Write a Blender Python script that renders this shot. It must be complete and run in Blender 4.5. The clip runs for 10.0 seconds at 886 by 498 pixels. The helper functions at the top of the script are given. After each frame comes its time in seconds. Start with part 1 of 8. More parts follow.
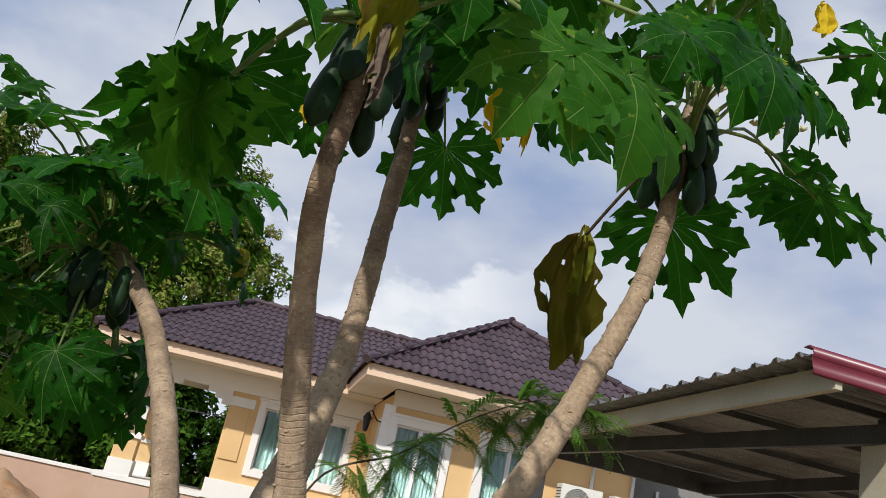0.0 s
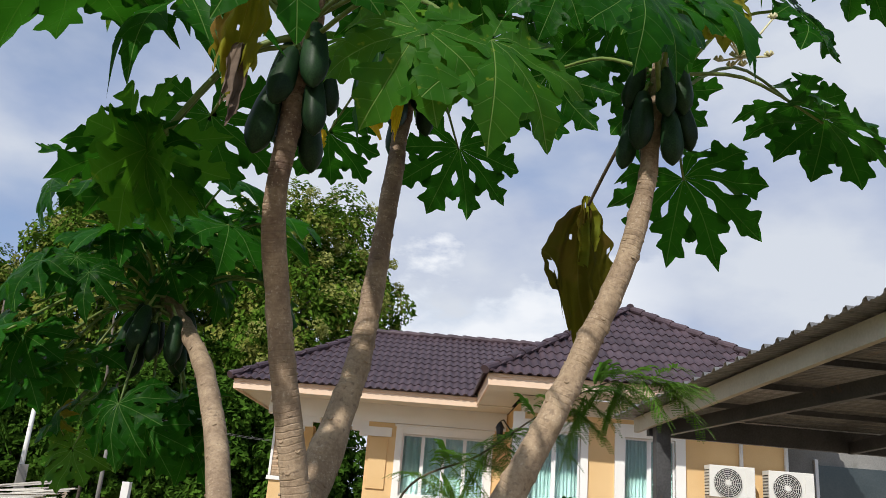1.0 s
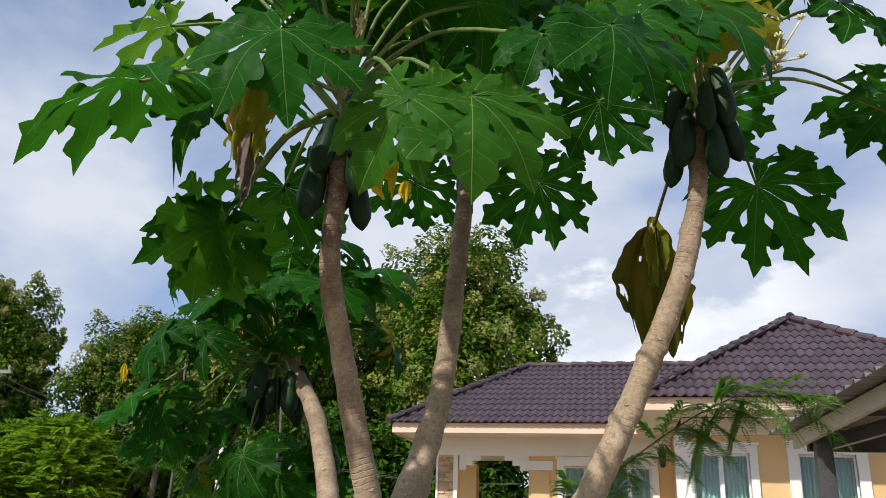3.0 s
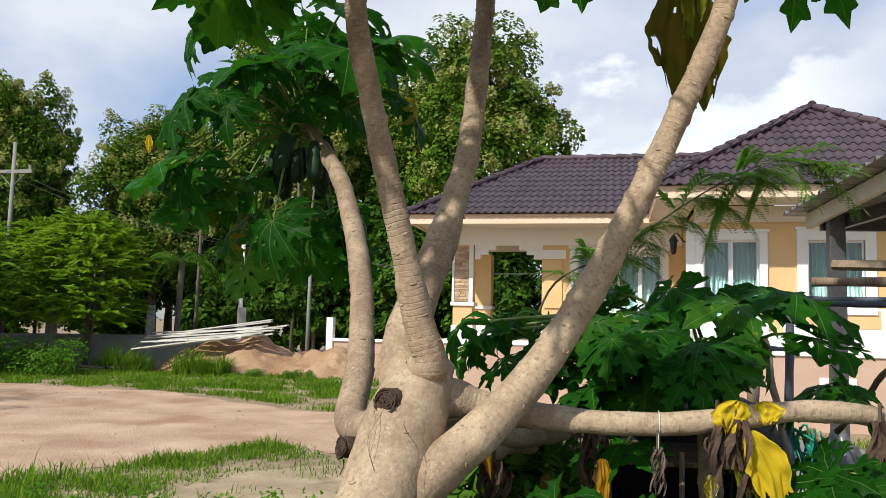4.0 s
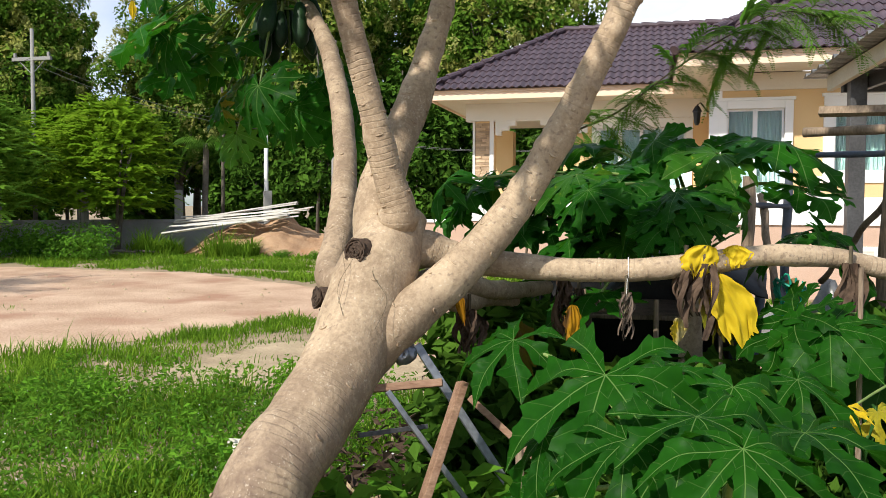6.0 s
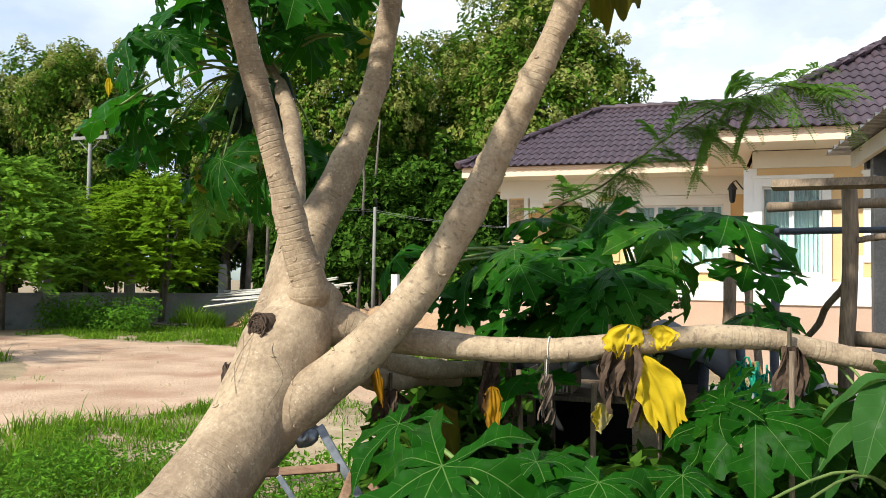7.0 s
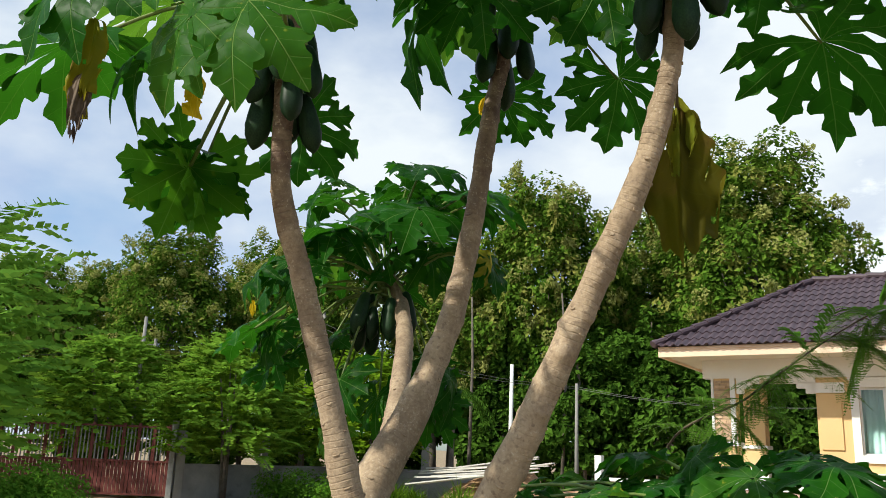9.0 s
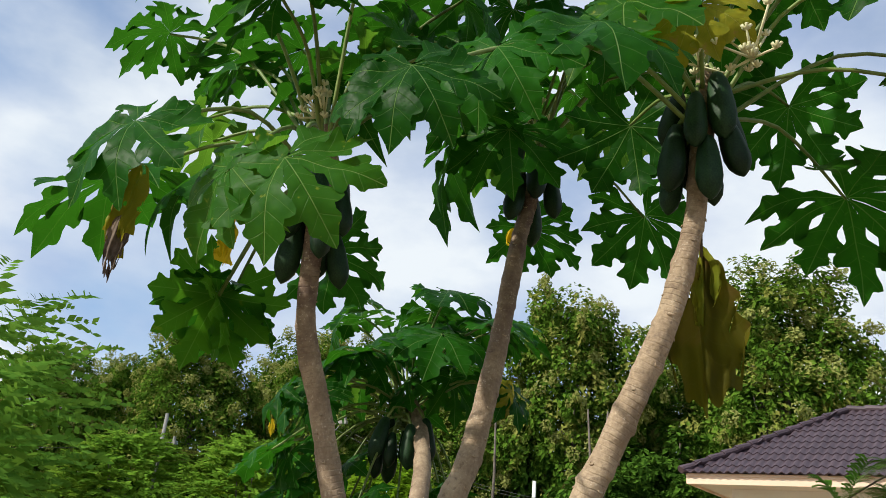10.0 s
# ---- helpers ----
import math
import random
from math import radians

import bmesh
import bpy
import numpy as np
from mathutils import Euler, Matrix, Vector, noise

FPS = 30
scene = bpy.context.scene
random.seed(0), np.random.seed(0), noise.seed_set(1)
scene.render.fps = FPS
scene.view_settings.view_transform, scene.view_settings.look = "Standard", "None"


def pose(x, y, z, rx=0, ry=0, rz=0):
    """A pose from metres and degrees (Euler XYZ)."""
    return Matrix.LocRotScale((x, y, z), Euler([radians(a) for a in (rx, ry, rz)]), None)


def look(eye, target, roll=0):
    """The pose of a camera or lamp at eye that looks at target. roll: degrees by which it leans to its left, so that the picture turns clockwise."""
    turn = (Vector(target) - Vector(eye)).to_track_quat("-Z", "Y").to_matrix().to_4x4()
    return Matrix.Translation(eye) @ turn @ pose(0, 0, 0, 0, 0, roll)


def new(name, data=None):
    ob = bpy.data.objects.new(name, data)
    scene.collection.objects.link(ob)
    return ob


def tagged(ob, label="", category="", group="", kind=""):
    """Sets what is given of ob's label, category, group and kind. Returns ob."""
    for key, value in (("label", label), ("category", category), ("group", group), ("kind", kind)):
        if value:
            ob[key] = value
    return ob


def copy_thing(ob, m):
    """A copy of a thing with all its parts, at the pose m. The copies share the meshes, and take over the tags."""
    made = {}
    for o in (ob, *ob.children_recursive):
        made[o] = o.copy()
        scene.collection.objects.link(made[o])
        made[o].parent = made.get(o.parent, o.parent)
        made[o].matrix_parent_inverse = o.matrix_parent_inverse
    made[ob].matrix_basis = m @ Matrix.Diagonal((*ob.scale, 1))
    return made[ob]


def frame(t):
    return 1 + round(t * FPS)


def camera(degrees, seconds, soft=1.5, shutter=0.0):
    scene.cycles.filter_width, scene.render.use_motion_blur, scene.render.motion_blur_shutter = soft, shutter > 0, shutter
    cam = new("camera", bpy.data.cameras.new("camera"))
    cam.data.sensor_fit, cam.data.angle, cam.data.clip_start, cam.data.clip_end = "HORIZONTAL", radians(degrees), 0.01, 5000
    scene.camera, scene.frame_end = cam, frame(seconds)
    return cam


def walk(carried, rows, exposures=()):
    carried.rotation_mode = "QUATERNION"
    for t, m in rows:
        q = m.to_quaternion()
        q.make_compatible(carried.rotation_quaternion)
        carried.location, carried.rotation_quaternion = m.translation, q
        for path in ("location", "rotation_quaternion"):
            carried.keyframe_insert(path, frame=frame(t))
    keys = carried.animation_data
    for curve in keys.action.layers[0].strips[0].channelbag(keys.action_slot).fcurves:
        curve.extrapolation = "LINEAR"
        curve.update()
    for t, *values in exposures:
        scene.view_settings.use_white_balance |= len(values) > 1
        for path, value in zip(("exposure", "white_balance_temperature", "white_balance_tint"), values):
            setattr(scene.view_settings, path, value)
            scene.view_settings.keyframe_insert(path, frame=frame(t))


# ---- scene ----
cam = camera(56.76, 10.0, soft=0.8)
PATH = [
    (0.0, -0.0035, 0.0202, 1.7484, 108.306, -11.693, -12.823),
    (0.5, 0.2200, -0.0920, 1.7581, 107.667, -8.462, -6.665),
    (1.0, 0.4051, -0.0587, 1.7459, 107.486, -4.379, -1.374),
    (1.5, 0.5950, -0.1362, 1.7761, 109.790, -3.234, 5.442),
    (2.0, 0.7052, -0.2030, 1.8114, 111.174, -2.818, 8.667),
    (2.2, 0.7225, -0.2070, 1.8178, 112.013, -2.278, 9.004),
    (3.3, 0.6739, -0.1325, 1.6945, 104.939, -1.477, 11.239),
    (3.5, 0.6554, -0.1201, 1.6622, 101.043, -1.315, 11.545),
    (4.0, 0.6490, -0.1271, 1.6036, 95.265, -1.304, 11.701),
    (4.5, 0.6698, -0.1183, 1.5480, 90.823, -1.335, 11.698),
    (5.0, 0.7009, -0.1055, 1.5085, 86.806, -1.484, 11.634),
    (5.2, 0.7181, -0.1106, 1.5022, 86.000, -1.387, 11.641),
    (6.3, 0.8989, -0.0689, 1.5266, 88.397, -0.199, 14.860),
    (6.5, 0.9745, 0.0002, 1.5290, 90.981, -0.784, 15.452),
    (7.0, 1.1609, 0.1032, 1.5160, 92.328, -0.724, 17.334),
    (7.5, 1.3663, 0.1696, 1.4927, 91.418, -0.594, 21.694),
    (8.0, 1.5691, 0.2384, 1.6006, 92.956, -1.354, 26.975),
    (8.5, 1.5660, 0.2863, 1.6727, 99.021, -1.142, 29.443),
    (9.0, 1.5742, 0.2712, 1.7389, 103.764, -2.093, 32.091),
    (9.5, 1.5845, 0.2531, 1.8086, 107.842, -3.979, 33.322),
    (10.0, 1.6072, 0.2352, 1.8322, 111.035, -4.995, 33.220),
]
walk(cam, [(t, pose(*p)) for t, *p in PATH], [(0.0, -0.30, 6250, 10), (1.2, -0.20, 6250, 10), (2.2, -0.12, 6250, 10), (3.5, -0.08, 6220, 9), (4.5, 0.13, 6380, 8), (5.2, 0.22, 6400, 10), (6.4, 0.38, 6320, 7), (8.0, 0.42, 6560, 0), (8.5, 0.38, 6740, -2), (9.0, 0.20, 6480, 4), (10.0, 0.13, 6460, 6)])

# ---- light ----
SUN_TO = Vector((-0.36, -0.68, 0.63)).normalized()
sun_el = math.asin(SUN_TO.z)
sun_az = math.atan2(SUN_TO.x, SUN_TO.y)
world = bpy.data.worlds.new("sky")
scene.world = world
world.use_nodes = True
wn, wl = world.node_tree.nodes, world.node_tree.links
wn.clear()
w_out = wn.new("ShaderNodeOutputWorld")
w_bg = wn.new("ShaderNodeBackground")
w_sky = wn.new("ShaderNodeTexSky")
w_sky.sky_type = "NISHITA"
w_sky.sun_disc = False
w_sky.sun_elevation, w_sky.sun_rotation = sun_el, sun_az
w_sky.dust_density = 1.0
w_co = wn.new("ShaderNodeTexCoord")
w_map = wn.new("ShaderNodeMapping")
w_map.inputs["Scale"].default_value = (1.0, 1.0, 1.9)
w_n1 = wn.new("ShaderNodeTexNoise")
w_n1.inputs["Scale"].default_value = 1.7
w_n1.inputs["Detail"].default_value = 7.0
w_n1.inputs["Roughness"].default_value = 0.52
w_n2 = wn.new("ShaderNodeTexNoise")
w_n2.inputs["Scale"].default_value = 3.6
w_n2.inputs["Detail"].default_value = 6.0
w_cov = wn.new("ShaderNodeValToRGB")
w_cov.color_ramp.elements[0].position, w_cov.color_ramp.elements[1].position = 0.36, 0.58
w_ccol = wn.new("ShaderNodeValToRGB")
w_ccol.color_ramp.elements[0].position, w_ccol.color_ramp.elements[1].position = 0.34, 0.62
w_ccol.color_ramp.elements[0].color = (5.3, 6.2, 8.6, 1)
w_ccol.color_ramp.elements[1].color = (9.5, 9.9, 10.6, 1)
w_mix = wn.new("ShaderNodeMix")
w_mix.data_type = "RGBA"
w_bg.inputs["Strength"].default_value = 0.085
wl.new(w_co.outputs["Generated"], w_map.inputs["Vector"])
wl.new(w_map.outputs["Vector"], w_n1.inputs["Vector"])
wl.new(w_map.outputs["Vector"], w_n2.inputs["Vector"])
wl.new(w_n1.outputs["Fac"], w_cov.inputs["Fac"])
wl.new(w_n2.outputs["Fac"], w_ccol.inputs["Fac"])
wl.new(w_cov.outputs["Color"], w_mix.inputs["Factor"])
w_tint = wn.new("ShaderNodeVectorMath")
w_tint.operation = "MULTIPLY"
w_tint.inputs[1].default_value = (1.5, 1.7, 1.9)
wl.new(w_sky.outputs["Color"], w_tint.inputs[0])
wl.new(w_tint.outputs[0], w_mix.inputs["A"])
wl.new(w_ccol.outputs["Color"], w_mix.inputs["B"])
# a low bank of heaped white cloud
w_n3 = wn.new("ShaderNodeTexNoise")
w_n3.inputs["Scale"].default_value, w_n3.inputs["Detail"].default_value = 8.0, 8.0
w_n3.inputs["Roughness"].default_value = 0.55
wl.new(w_map.outputs["Vector"], w_n3.inputs["Vector"])
w_heap = wn.new("ShaderNodeValToRGB")
w_heap.color_ramp.elements[0].position, w_heap.color_ramp.elements[1].position = 0.36, 0.46
wl.new(w_n2.outputs["Fac"], w_heap.inputs["Fac"])
w_sep = wn.new("ShaderNodeSeparateXYZ")
wl.new(w_co.outputs["Generated"], w_sep.inputs[0])
w_lump = wn.new("ShaderNodeMath")
w_lump.operation = "MULTIPLY_ADD"
w_lump.inputs[1].default_value = -0.34
wl.new(w_n3.outputs["Fac"], w_lump.inputs[0])
wl.new(w_sep.outputs["Z"], w_lump.inputs[2])
w_low = wn.new("ShaderNodeMapRange")
w_low.inputs["From Min"].default_value, w_low.inputs["From Max"].default_value = 0.085, 0.115
w_low.inputs["To Min"].default_value, w_low.inputs["To Max"].default_value = 1.0, 0.0
wl.new(w_lump.outputs[0], w_low.inputs["Value"])
w_heaped = wn.new("ShaderNodeMath")
w_heaped.operation = "MULTIPLY"
wl.new(w_heap.outputs["Color"], w_heaped.inputs[0])
w_way = wn.new("ShaderNodeVectorMath")
w_way.operation = "DOT_PRODUCT"
w_way.inputs[1].default_value = (-0.03, 0.976, 0.215)
wl.new(w_co.outputs["Generated"], w_way.inputs[0])
w_near = wn.new("ShaderNodeMapRange")
w_near.inputs["From Min"].default_value, w_near.inputs["From Max"].default_value = 0.945, 0.975
wl.new(w_way.outputs["Value"], w_near.inputs["Value"])
w_side = wn.new("ShaderNodeMath")
w_side.operation = "MULTIPLY"
wl.new(w_near.outputs["Result"], w_side.inputs[0])
wl.new(w_low.outputs["Result"], w_side.inputs[1])
wl.new(w_side.outputs[0], w_heaped.inputs[1])
w_white = wn.new("ShaderNodeValToRGB")
w_white.color_ramp.elements[0].position, w_white.color_ramp.elements[1].position = 0.38, 0.58
w_white.color_ramp.elements[0].color = (9.2, 9.9, 11.0, 1)
w_white.color_ramp.elements[1].color = (12.4, 12.5, 12.7, 1)
wl.new(w_n3.outputs["Fac"], w_white.inputs["Fac"])
w_mix2 = wn.new("ShaderNodeMix")
w_mix2.data_type = "RGBA"
wl.new(w_heaped.outputs[0], w_mix2.inputs["Factor"])
wl.new(w_mix.outputs["Result"], w_mix2.inputs["A"])
wl.new(w_white.outputs["Color"], w_mix2.inputs["B"])
wl.new(w_mix2.outputs["Result"], w_bg.inputs["Color"])
wl.new(w_bg.outputs["Background"], w_out.inputs["Surface"])

sun_data = bpy.data.lights.new("sun", "SUN")
sun_data.energy, sun_data.angle, sun_data.color = 4.8, radians(1.0), (1.0, 0.93, 0.82)
sun = new("sun", sun_data)
sun.matrix_world = look(SUN_TO * 60, (0, 0, 0))


# ---- materials ----
def shader(name):
    m = bpy.data.materials.new(name)
    m.use_nodes = True
    nt = m.node_tree
    return m, nt.nodes, nt.links, nt.nodes["Principled BSDF"]


def rgb(c):
    return (c[0], c[1], c[2], 1.0)


def surface(name, dark, light, rough=0.7, scale=6.0, fine=60.0, bump=0.3, dist=0.01, spec=0.3, metal=0.0, vary=0.0, stretch=(1, 1, 1), stain=None, object_space=True):
    """Colour between two tones at two scales, with fine relief; vary: spread of value from piece to piece."""
    m, n, l, b = shader(name)
    co = n.new("ShaderNodeTexCoord")
    mp = n.new("ShaderNodeMapping")
    mp.inputs["Scale"].default_value = stretch
    l.new(co.outputs["Object" if object_space else "Generated"], mp.inputs["Vector"])
    a = n.new("ShaderNodeTexNoise")
    a.inputs["Scale"].default_value, a.inputs["Detail"].default_value = scale, 5.0
    f = n.new("ShaderNodeTexNoise")
    f.inputs["Scale"].default_value, f.inputs["Detail"].default_value = fine, 4.0
    l.new(mp.outputs["Vector"], a.inputs["Vector"])
    l.new(mp.outputs["Vector"], f.inputs["Vector"])
    add = n.new("ShaderNodeMath")
    add.operation = "MULTIPLY_ADD"
    add.inputs[1].default_value = 0.45
    l.new(f.outputs["Fac"], add.inputs[0])
    sub = n.new("ShaderNodeMath")
    sub.operation = "MULTIPLY"
    sub.inputs[1].default_value = 0.55
    l.new(a.outputs["Fac"], sub.inputs[0])
    l.new(sub.outputs[0], add.inputs[2])
    r = n.new("ShaderNodeValToRGB")
    r.color_ramp.elements[0].position, r.color_ramp.elements[1].position = 0.36, 0.64
    r.color_ramp.elements[0].color, r.color_ramp.elements[1].color = rgb(dark), rgb(light)
    l.new(add.outputs[0], r.inputs["Fac"])
    col = r.outputs["Color"]
    if stain:
        s = n.new("ShaderNodeTexNoise")
        s.inputs["Scale"].default_value, s.inputs["Detail"].default_value = stain[1], 6.0
        l.new(mp.outputs["Vector"], s.inputs["Vector"])
        sr = n.new("ShaderNodeValToRGB")
        sr.color_ramp.elements[0].position, sr.color_ramp.elements[1].position = stain[2], stain[2] + 0.14
        l.new(s.outputs["Fac"], sr.inputs["Fac"])
        mx = n.new("ShaderNodeMix")
        mx.data_type = "RGBA"
        l.new(sr.outputs["Color"], mx.inputs["Factor"])
        l.new(col, mx.inputs["A"])
        mx.inputs["B"].default_value = rgb(stain[0])
        col = mx.outputs["Result"]
    if vary:
        oi = n.new("ShaderNodeObjectInfo")
        hs = n.new("ShaderNodeHueSaturation")
        mr = n.new("ShaderNodeMapRange")
        mr.inputs["To Min"].default_value, mr.inputs["To Max"].default_value = 1 - vary, 1 + vary
        l.new(oi.outputs["Random"], mr.inputs["Value"])
        l.new(mr.outputs["Result"], hs.inputs["Value"])
        l.new(col, hs.inputs["Color"])
        col = hs.outputs["Color"]
    l.new(col, b.inputs["Base Color"])
    b.inputs["Roughness"].default_value = rough
    b.inputs["Specular IOR Level"].default_value = spec
    b.inputs["Metallic"].default_value = metal
    if bump:
        bp = n.new("ShaderNodeBump")
        bp.inputs["Strength"].default_value, bp.inputs["Distance"].default_value = bump, dist
        l.new(add.outputs[0], bp.inputs["Height"])
        l.new(bp.outputs["Normal"], b.inputs["Normal"])
    return m


def leaf_material(name, tone_a, tone_b, vein, through_tone, rough=0.42, veins=True, island=False, mixf=0.3, blotch=None):
    """A thin leaf: gloss on top, light coming through, veins along the mapped ribs."""
    m, n, l, b = shader(name)
    out = n["Material Output"]
    rnd = n.new("ShaderNodeNewGeometry").outputs["Random Per Island"] if island else n.new("ShaderNodeObjectInfo").outputs["Random"]
    r = n.new("ShaderNodeValToRGB")
    r.color_ramp.elements[0].color, r.color_ramp.elements[1].color = rgb(tone_a), rgb(tone_b)
    co = n.new("ShaderNodeTexCoord")
    nz = n.new("ShaderNodeTexNoise")
    nz.inputs["Scale"].default_value, nz.inputs["Detail"].default_value = (1.1 if island else 9.0), 4.0
    l.new(co.outputs["Object"], nz.inputs["Vector"])
    ma = n.new("ShaderNodeMath")
    ma.operation = "MULTIPLY_ADD"
    ma.inputs[1].default_value = 1.1
    l.new(nz.outputs["Fac"], ma.inputs[0])
    sb = n.new("ShaderNodeMath")
    sb.operation = "MULTIPLY_ADD"
    sb.inputs[1].default_value, sb.inputs[2].default_value = 0.7, -0.40
    l.new(rnd, sb.inputs[0])
    l.new(sb.outputs[0], ma.inputs[2])
    l.new(ma.outputs[0], r.inputs["Fac"])
    col = r.outputs["Color"]
    if blotch:
        s = n.new("ShaderNodeTexNoise")
        s.inputs["Scale"].default_value, s.inputs["Detail"].default_value = blotch[1], 5.0
        l.new(co.outputs["Object"], s.inputs["Vector"])
        sr = n.new("ShaderNodeValToRGB")
        sr.color_ramp.elements[0].position, sr.color_ramp.elements[1].position = blotch[2], blotch[2] + 0.1
        l.new(s.outputs["Fac"], sr.inputs["Fac"])
        mx = n.new("ShaderNodeMix")
        mx.data_type = "RGBA"
        l.new(sr.outputs["Color"], mx.inputs["Factor"])
        l.new(col, mx.inputs["A"])
        mx.inputs["B"].default_value = rgb(blotch[0])
        col = mx.outputs["Result"]
    if veins:
        uv = n.new("ShaderNodeUVMap")
        sx = n.new("ShaderNodeSeparateXYZ")
        l.new(uv.outputs["UV"], sx.inputs[0])
        ab = n.new("ShaderNodeMath")
        ab.operation = "ABSOLUTE"
        l.new(sx.outputs["X"], ab.inputs[0])
        mid = n.new("ShaderNodeMapRange")
        mid.inputs["From Min"].default_value, mid.inputs["From Max"].default_value = 0.002, 0.008
        mid.inputs["To Min"].default_value, mid.inputs["To Max"].default_value = 0.5, 0.0
        l.new(ab.outputs[0], mid.inputs["Value"])
        sl = n.new("ShaderNodeMath")
        sl.operation = "MULTIPLY_ADD"
        sl.inputs[1].default_value = -0.75
        l.new(ab.outputs[0], sl.inputs[0])
        l.new(sx.outputs["Y"], sl.inputs[2])
        fr = n.new("ShaderNodeMath")
        fr.operation = "PINGPONG"
        fr.inputs[1].default_value = 0.075
        l.new(sl.outputs[0], fr.inputs[0])
        sec = n.new("ShaderNodeMapRange")
        sec.inputs["From Min"].default_value, sec.inputs["From Max"].default_value = 0.001, 0.006
        sec.inputs["To Min"].default_value, sec.inputs["To Max"].default_value = 0.15, 0.0
        l.new(fr.outputs[0], sec.inputs["Value"])
        mxx = n.new("ShaderNodeMath")
        mxx.operation = "MAXIMUM"
        l.new(mid.outputs["Result"], mxx.inputs[0])
        l.new(sec.outputs["Result"], mxx.inputs[1])
        mv = n.new("ShaderNodeMix")
        mv.data_type = "RGBA"
        l.new(mxx.outputs[0], mv.inputs["Factor"])
        l.new(col, mv.inputs["A"])
        mv.inputs["B"].default_value = rgb(vein)
        col = mv.outputs["Result"]
        bp = n.new("ShaderNodeBump")
        bp.inputs["Strength"].default_value, bp.inputs["Distance"].default_value = 0.6, 0.006
        bp.invert = True
        und = n.new("ShaderNodeTexNoise")
        und.inputs["Scale"].default_value, und.inputs["Detail"].default_value = 5.0, 1.5
        l.new(co.outputs["Object"], und.inputs["Vector"])
        uh = n.new("ShaderNodeMath")
        uh.operation = "MULTIPLY_ADD"
        uh.inputs[1].default_value = 1.6
        l.new(und.outputs["Fac"], uh.inputs[0])
        l.new(mxx.outputs[0], uh.inputs[2])
        l.new(uh.outputs[0], bp.inputs["Height"])
        l.new(bp.outputs["Normal"], b.inputs["Normal"])
    l.new(col, b.inputs["Base Color"])
    b.inputs["Roughness"].default_value = rough
    b.inputs["Specular IOR Level"].default_value = 0.0 if island else 0.05
    tr = n.new("ShaderNodeBsdfTranslucent")
    tr.inputs["Color"].default_value = rgb(through_tone)
    ms = n.new("ShaderNodeMixShader")
    ms.inputs[0].default_value = mixf
    l.new(b.outputs[0], ms.inputs[1])
    l.new(tr.outputs[0], ms.inputs[2])
    l.new(ms.outputs[0], out.inputs["Surface"])
    return m


M = {}
M["cream"] = surface("cream_render", (0.66, 0.44, 0.21), (0.74, 0.52, 0.27), 0.8, 1.2, 90, 0.12, 0.004)
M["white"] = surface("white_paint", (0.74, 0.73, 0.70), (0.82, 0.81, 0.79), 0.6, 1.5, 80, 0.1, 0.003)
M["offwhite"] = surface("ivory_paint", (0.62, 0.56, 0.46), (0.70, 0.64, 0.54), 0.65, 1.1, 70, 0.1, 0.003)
M["pink"] = surface("plinth_paint", (0.46, 0.31, 0.23), (0.54, 0.38, 0.29), 0.8, 1.4, 60, 0.15, 0.004)
M["fascia"] = surface("peach_fascia", (0.70, 0.52, 0.38), (0.78, 0.60, 0.45), 0.55, 1.2, 50, 0.08, 0.003)
M["tile"] = surface("roof_tile", (0.048, 0.031, 0.038), (0.092, 0.062, 0.072), 0.5, 3.0, 45, 0.25, 0.004, spec=0.4, vary=0.22)
M["tile_joined"] = surface("roof_tile_far", (0.050, 0.033, 0.040), (0.088, 0.059, 0.069), 0.5, 3.0, 45, 0.25, 0.004, spec=0.4)
M["frame"] = surface("window_paint", (0.76, 0.76, 0.76), (0.82, 0.82, 0.82), 0.4, 3, 60, 0.05, 0.002)
M["steel"] = surface("grey_steel", (0.055, 0.055, 0.058), (0.10, 0.10, 0.104), 0.45, 4, 60, 0.15, 0.003, metal=0.3, stain=((0.16, 0.09, 0.05), 7, 0.66))
M["cream_steel"] = surface("cream_steel", (0.44, 0.40, 0.30), (0.54, 0.50, 0.39), 0.5, 3, 50, 0.1, 0.002, stain=((0.30, 0.22, 0.13), 6, 0.68))
M["sheet"] = surface("zinc_sheet", (0.17, 0.165, 0.16), (0.29, 0.285, 0.27), 0.36, 2.5, 40, 0.15, 0.003, metal=0.55, stain=((0.22, 0.15, 0.10), 3, 0.66))
M["maroon"] = surface("maroon_steel", (0.14, 0.018, 0.035), (0.19, 0.028, 0.048), 0.35, 4, 50, 0.06, 0.002, spec=0.5)
M["concrete"] = surface("concrete", (0.17, 0.17, 0.165), (0.27, 0.265, 0.25), 0.85, 2.0, 40, 0.3, 0.006, stain=((0.13, 0.13, 0.11), 3.0, 0.62))
M["pole"] = surface("cement_pole", (0.19, 0.185, 0.17), (0.28, 0.27, 0.25), 0.8, 3, 40, 0.2, 0.004)
M["gate_red"] = surface("gate_red", (0.115, 0.030, 0.027), (0.18, 0.052, 0.044), 0.55, 3, 40, 0.15, 0.003, stain=((0.10, 0.05, 0.035), 5, 0.62))
M["gate_grey"] = surface("gate_grey", (0.20, 0.20, 0.20), (0.32, 0.32, 0.31), 0.55, 3, 40, 0.15, 0.003)
M["stone_strip"] = surface("ledge_stone", (0.38, 0.26, 0.16), (0.62, 0.46, 0.31), 0.85, 4, 50, 0.4, 0.006, vary=0.3)
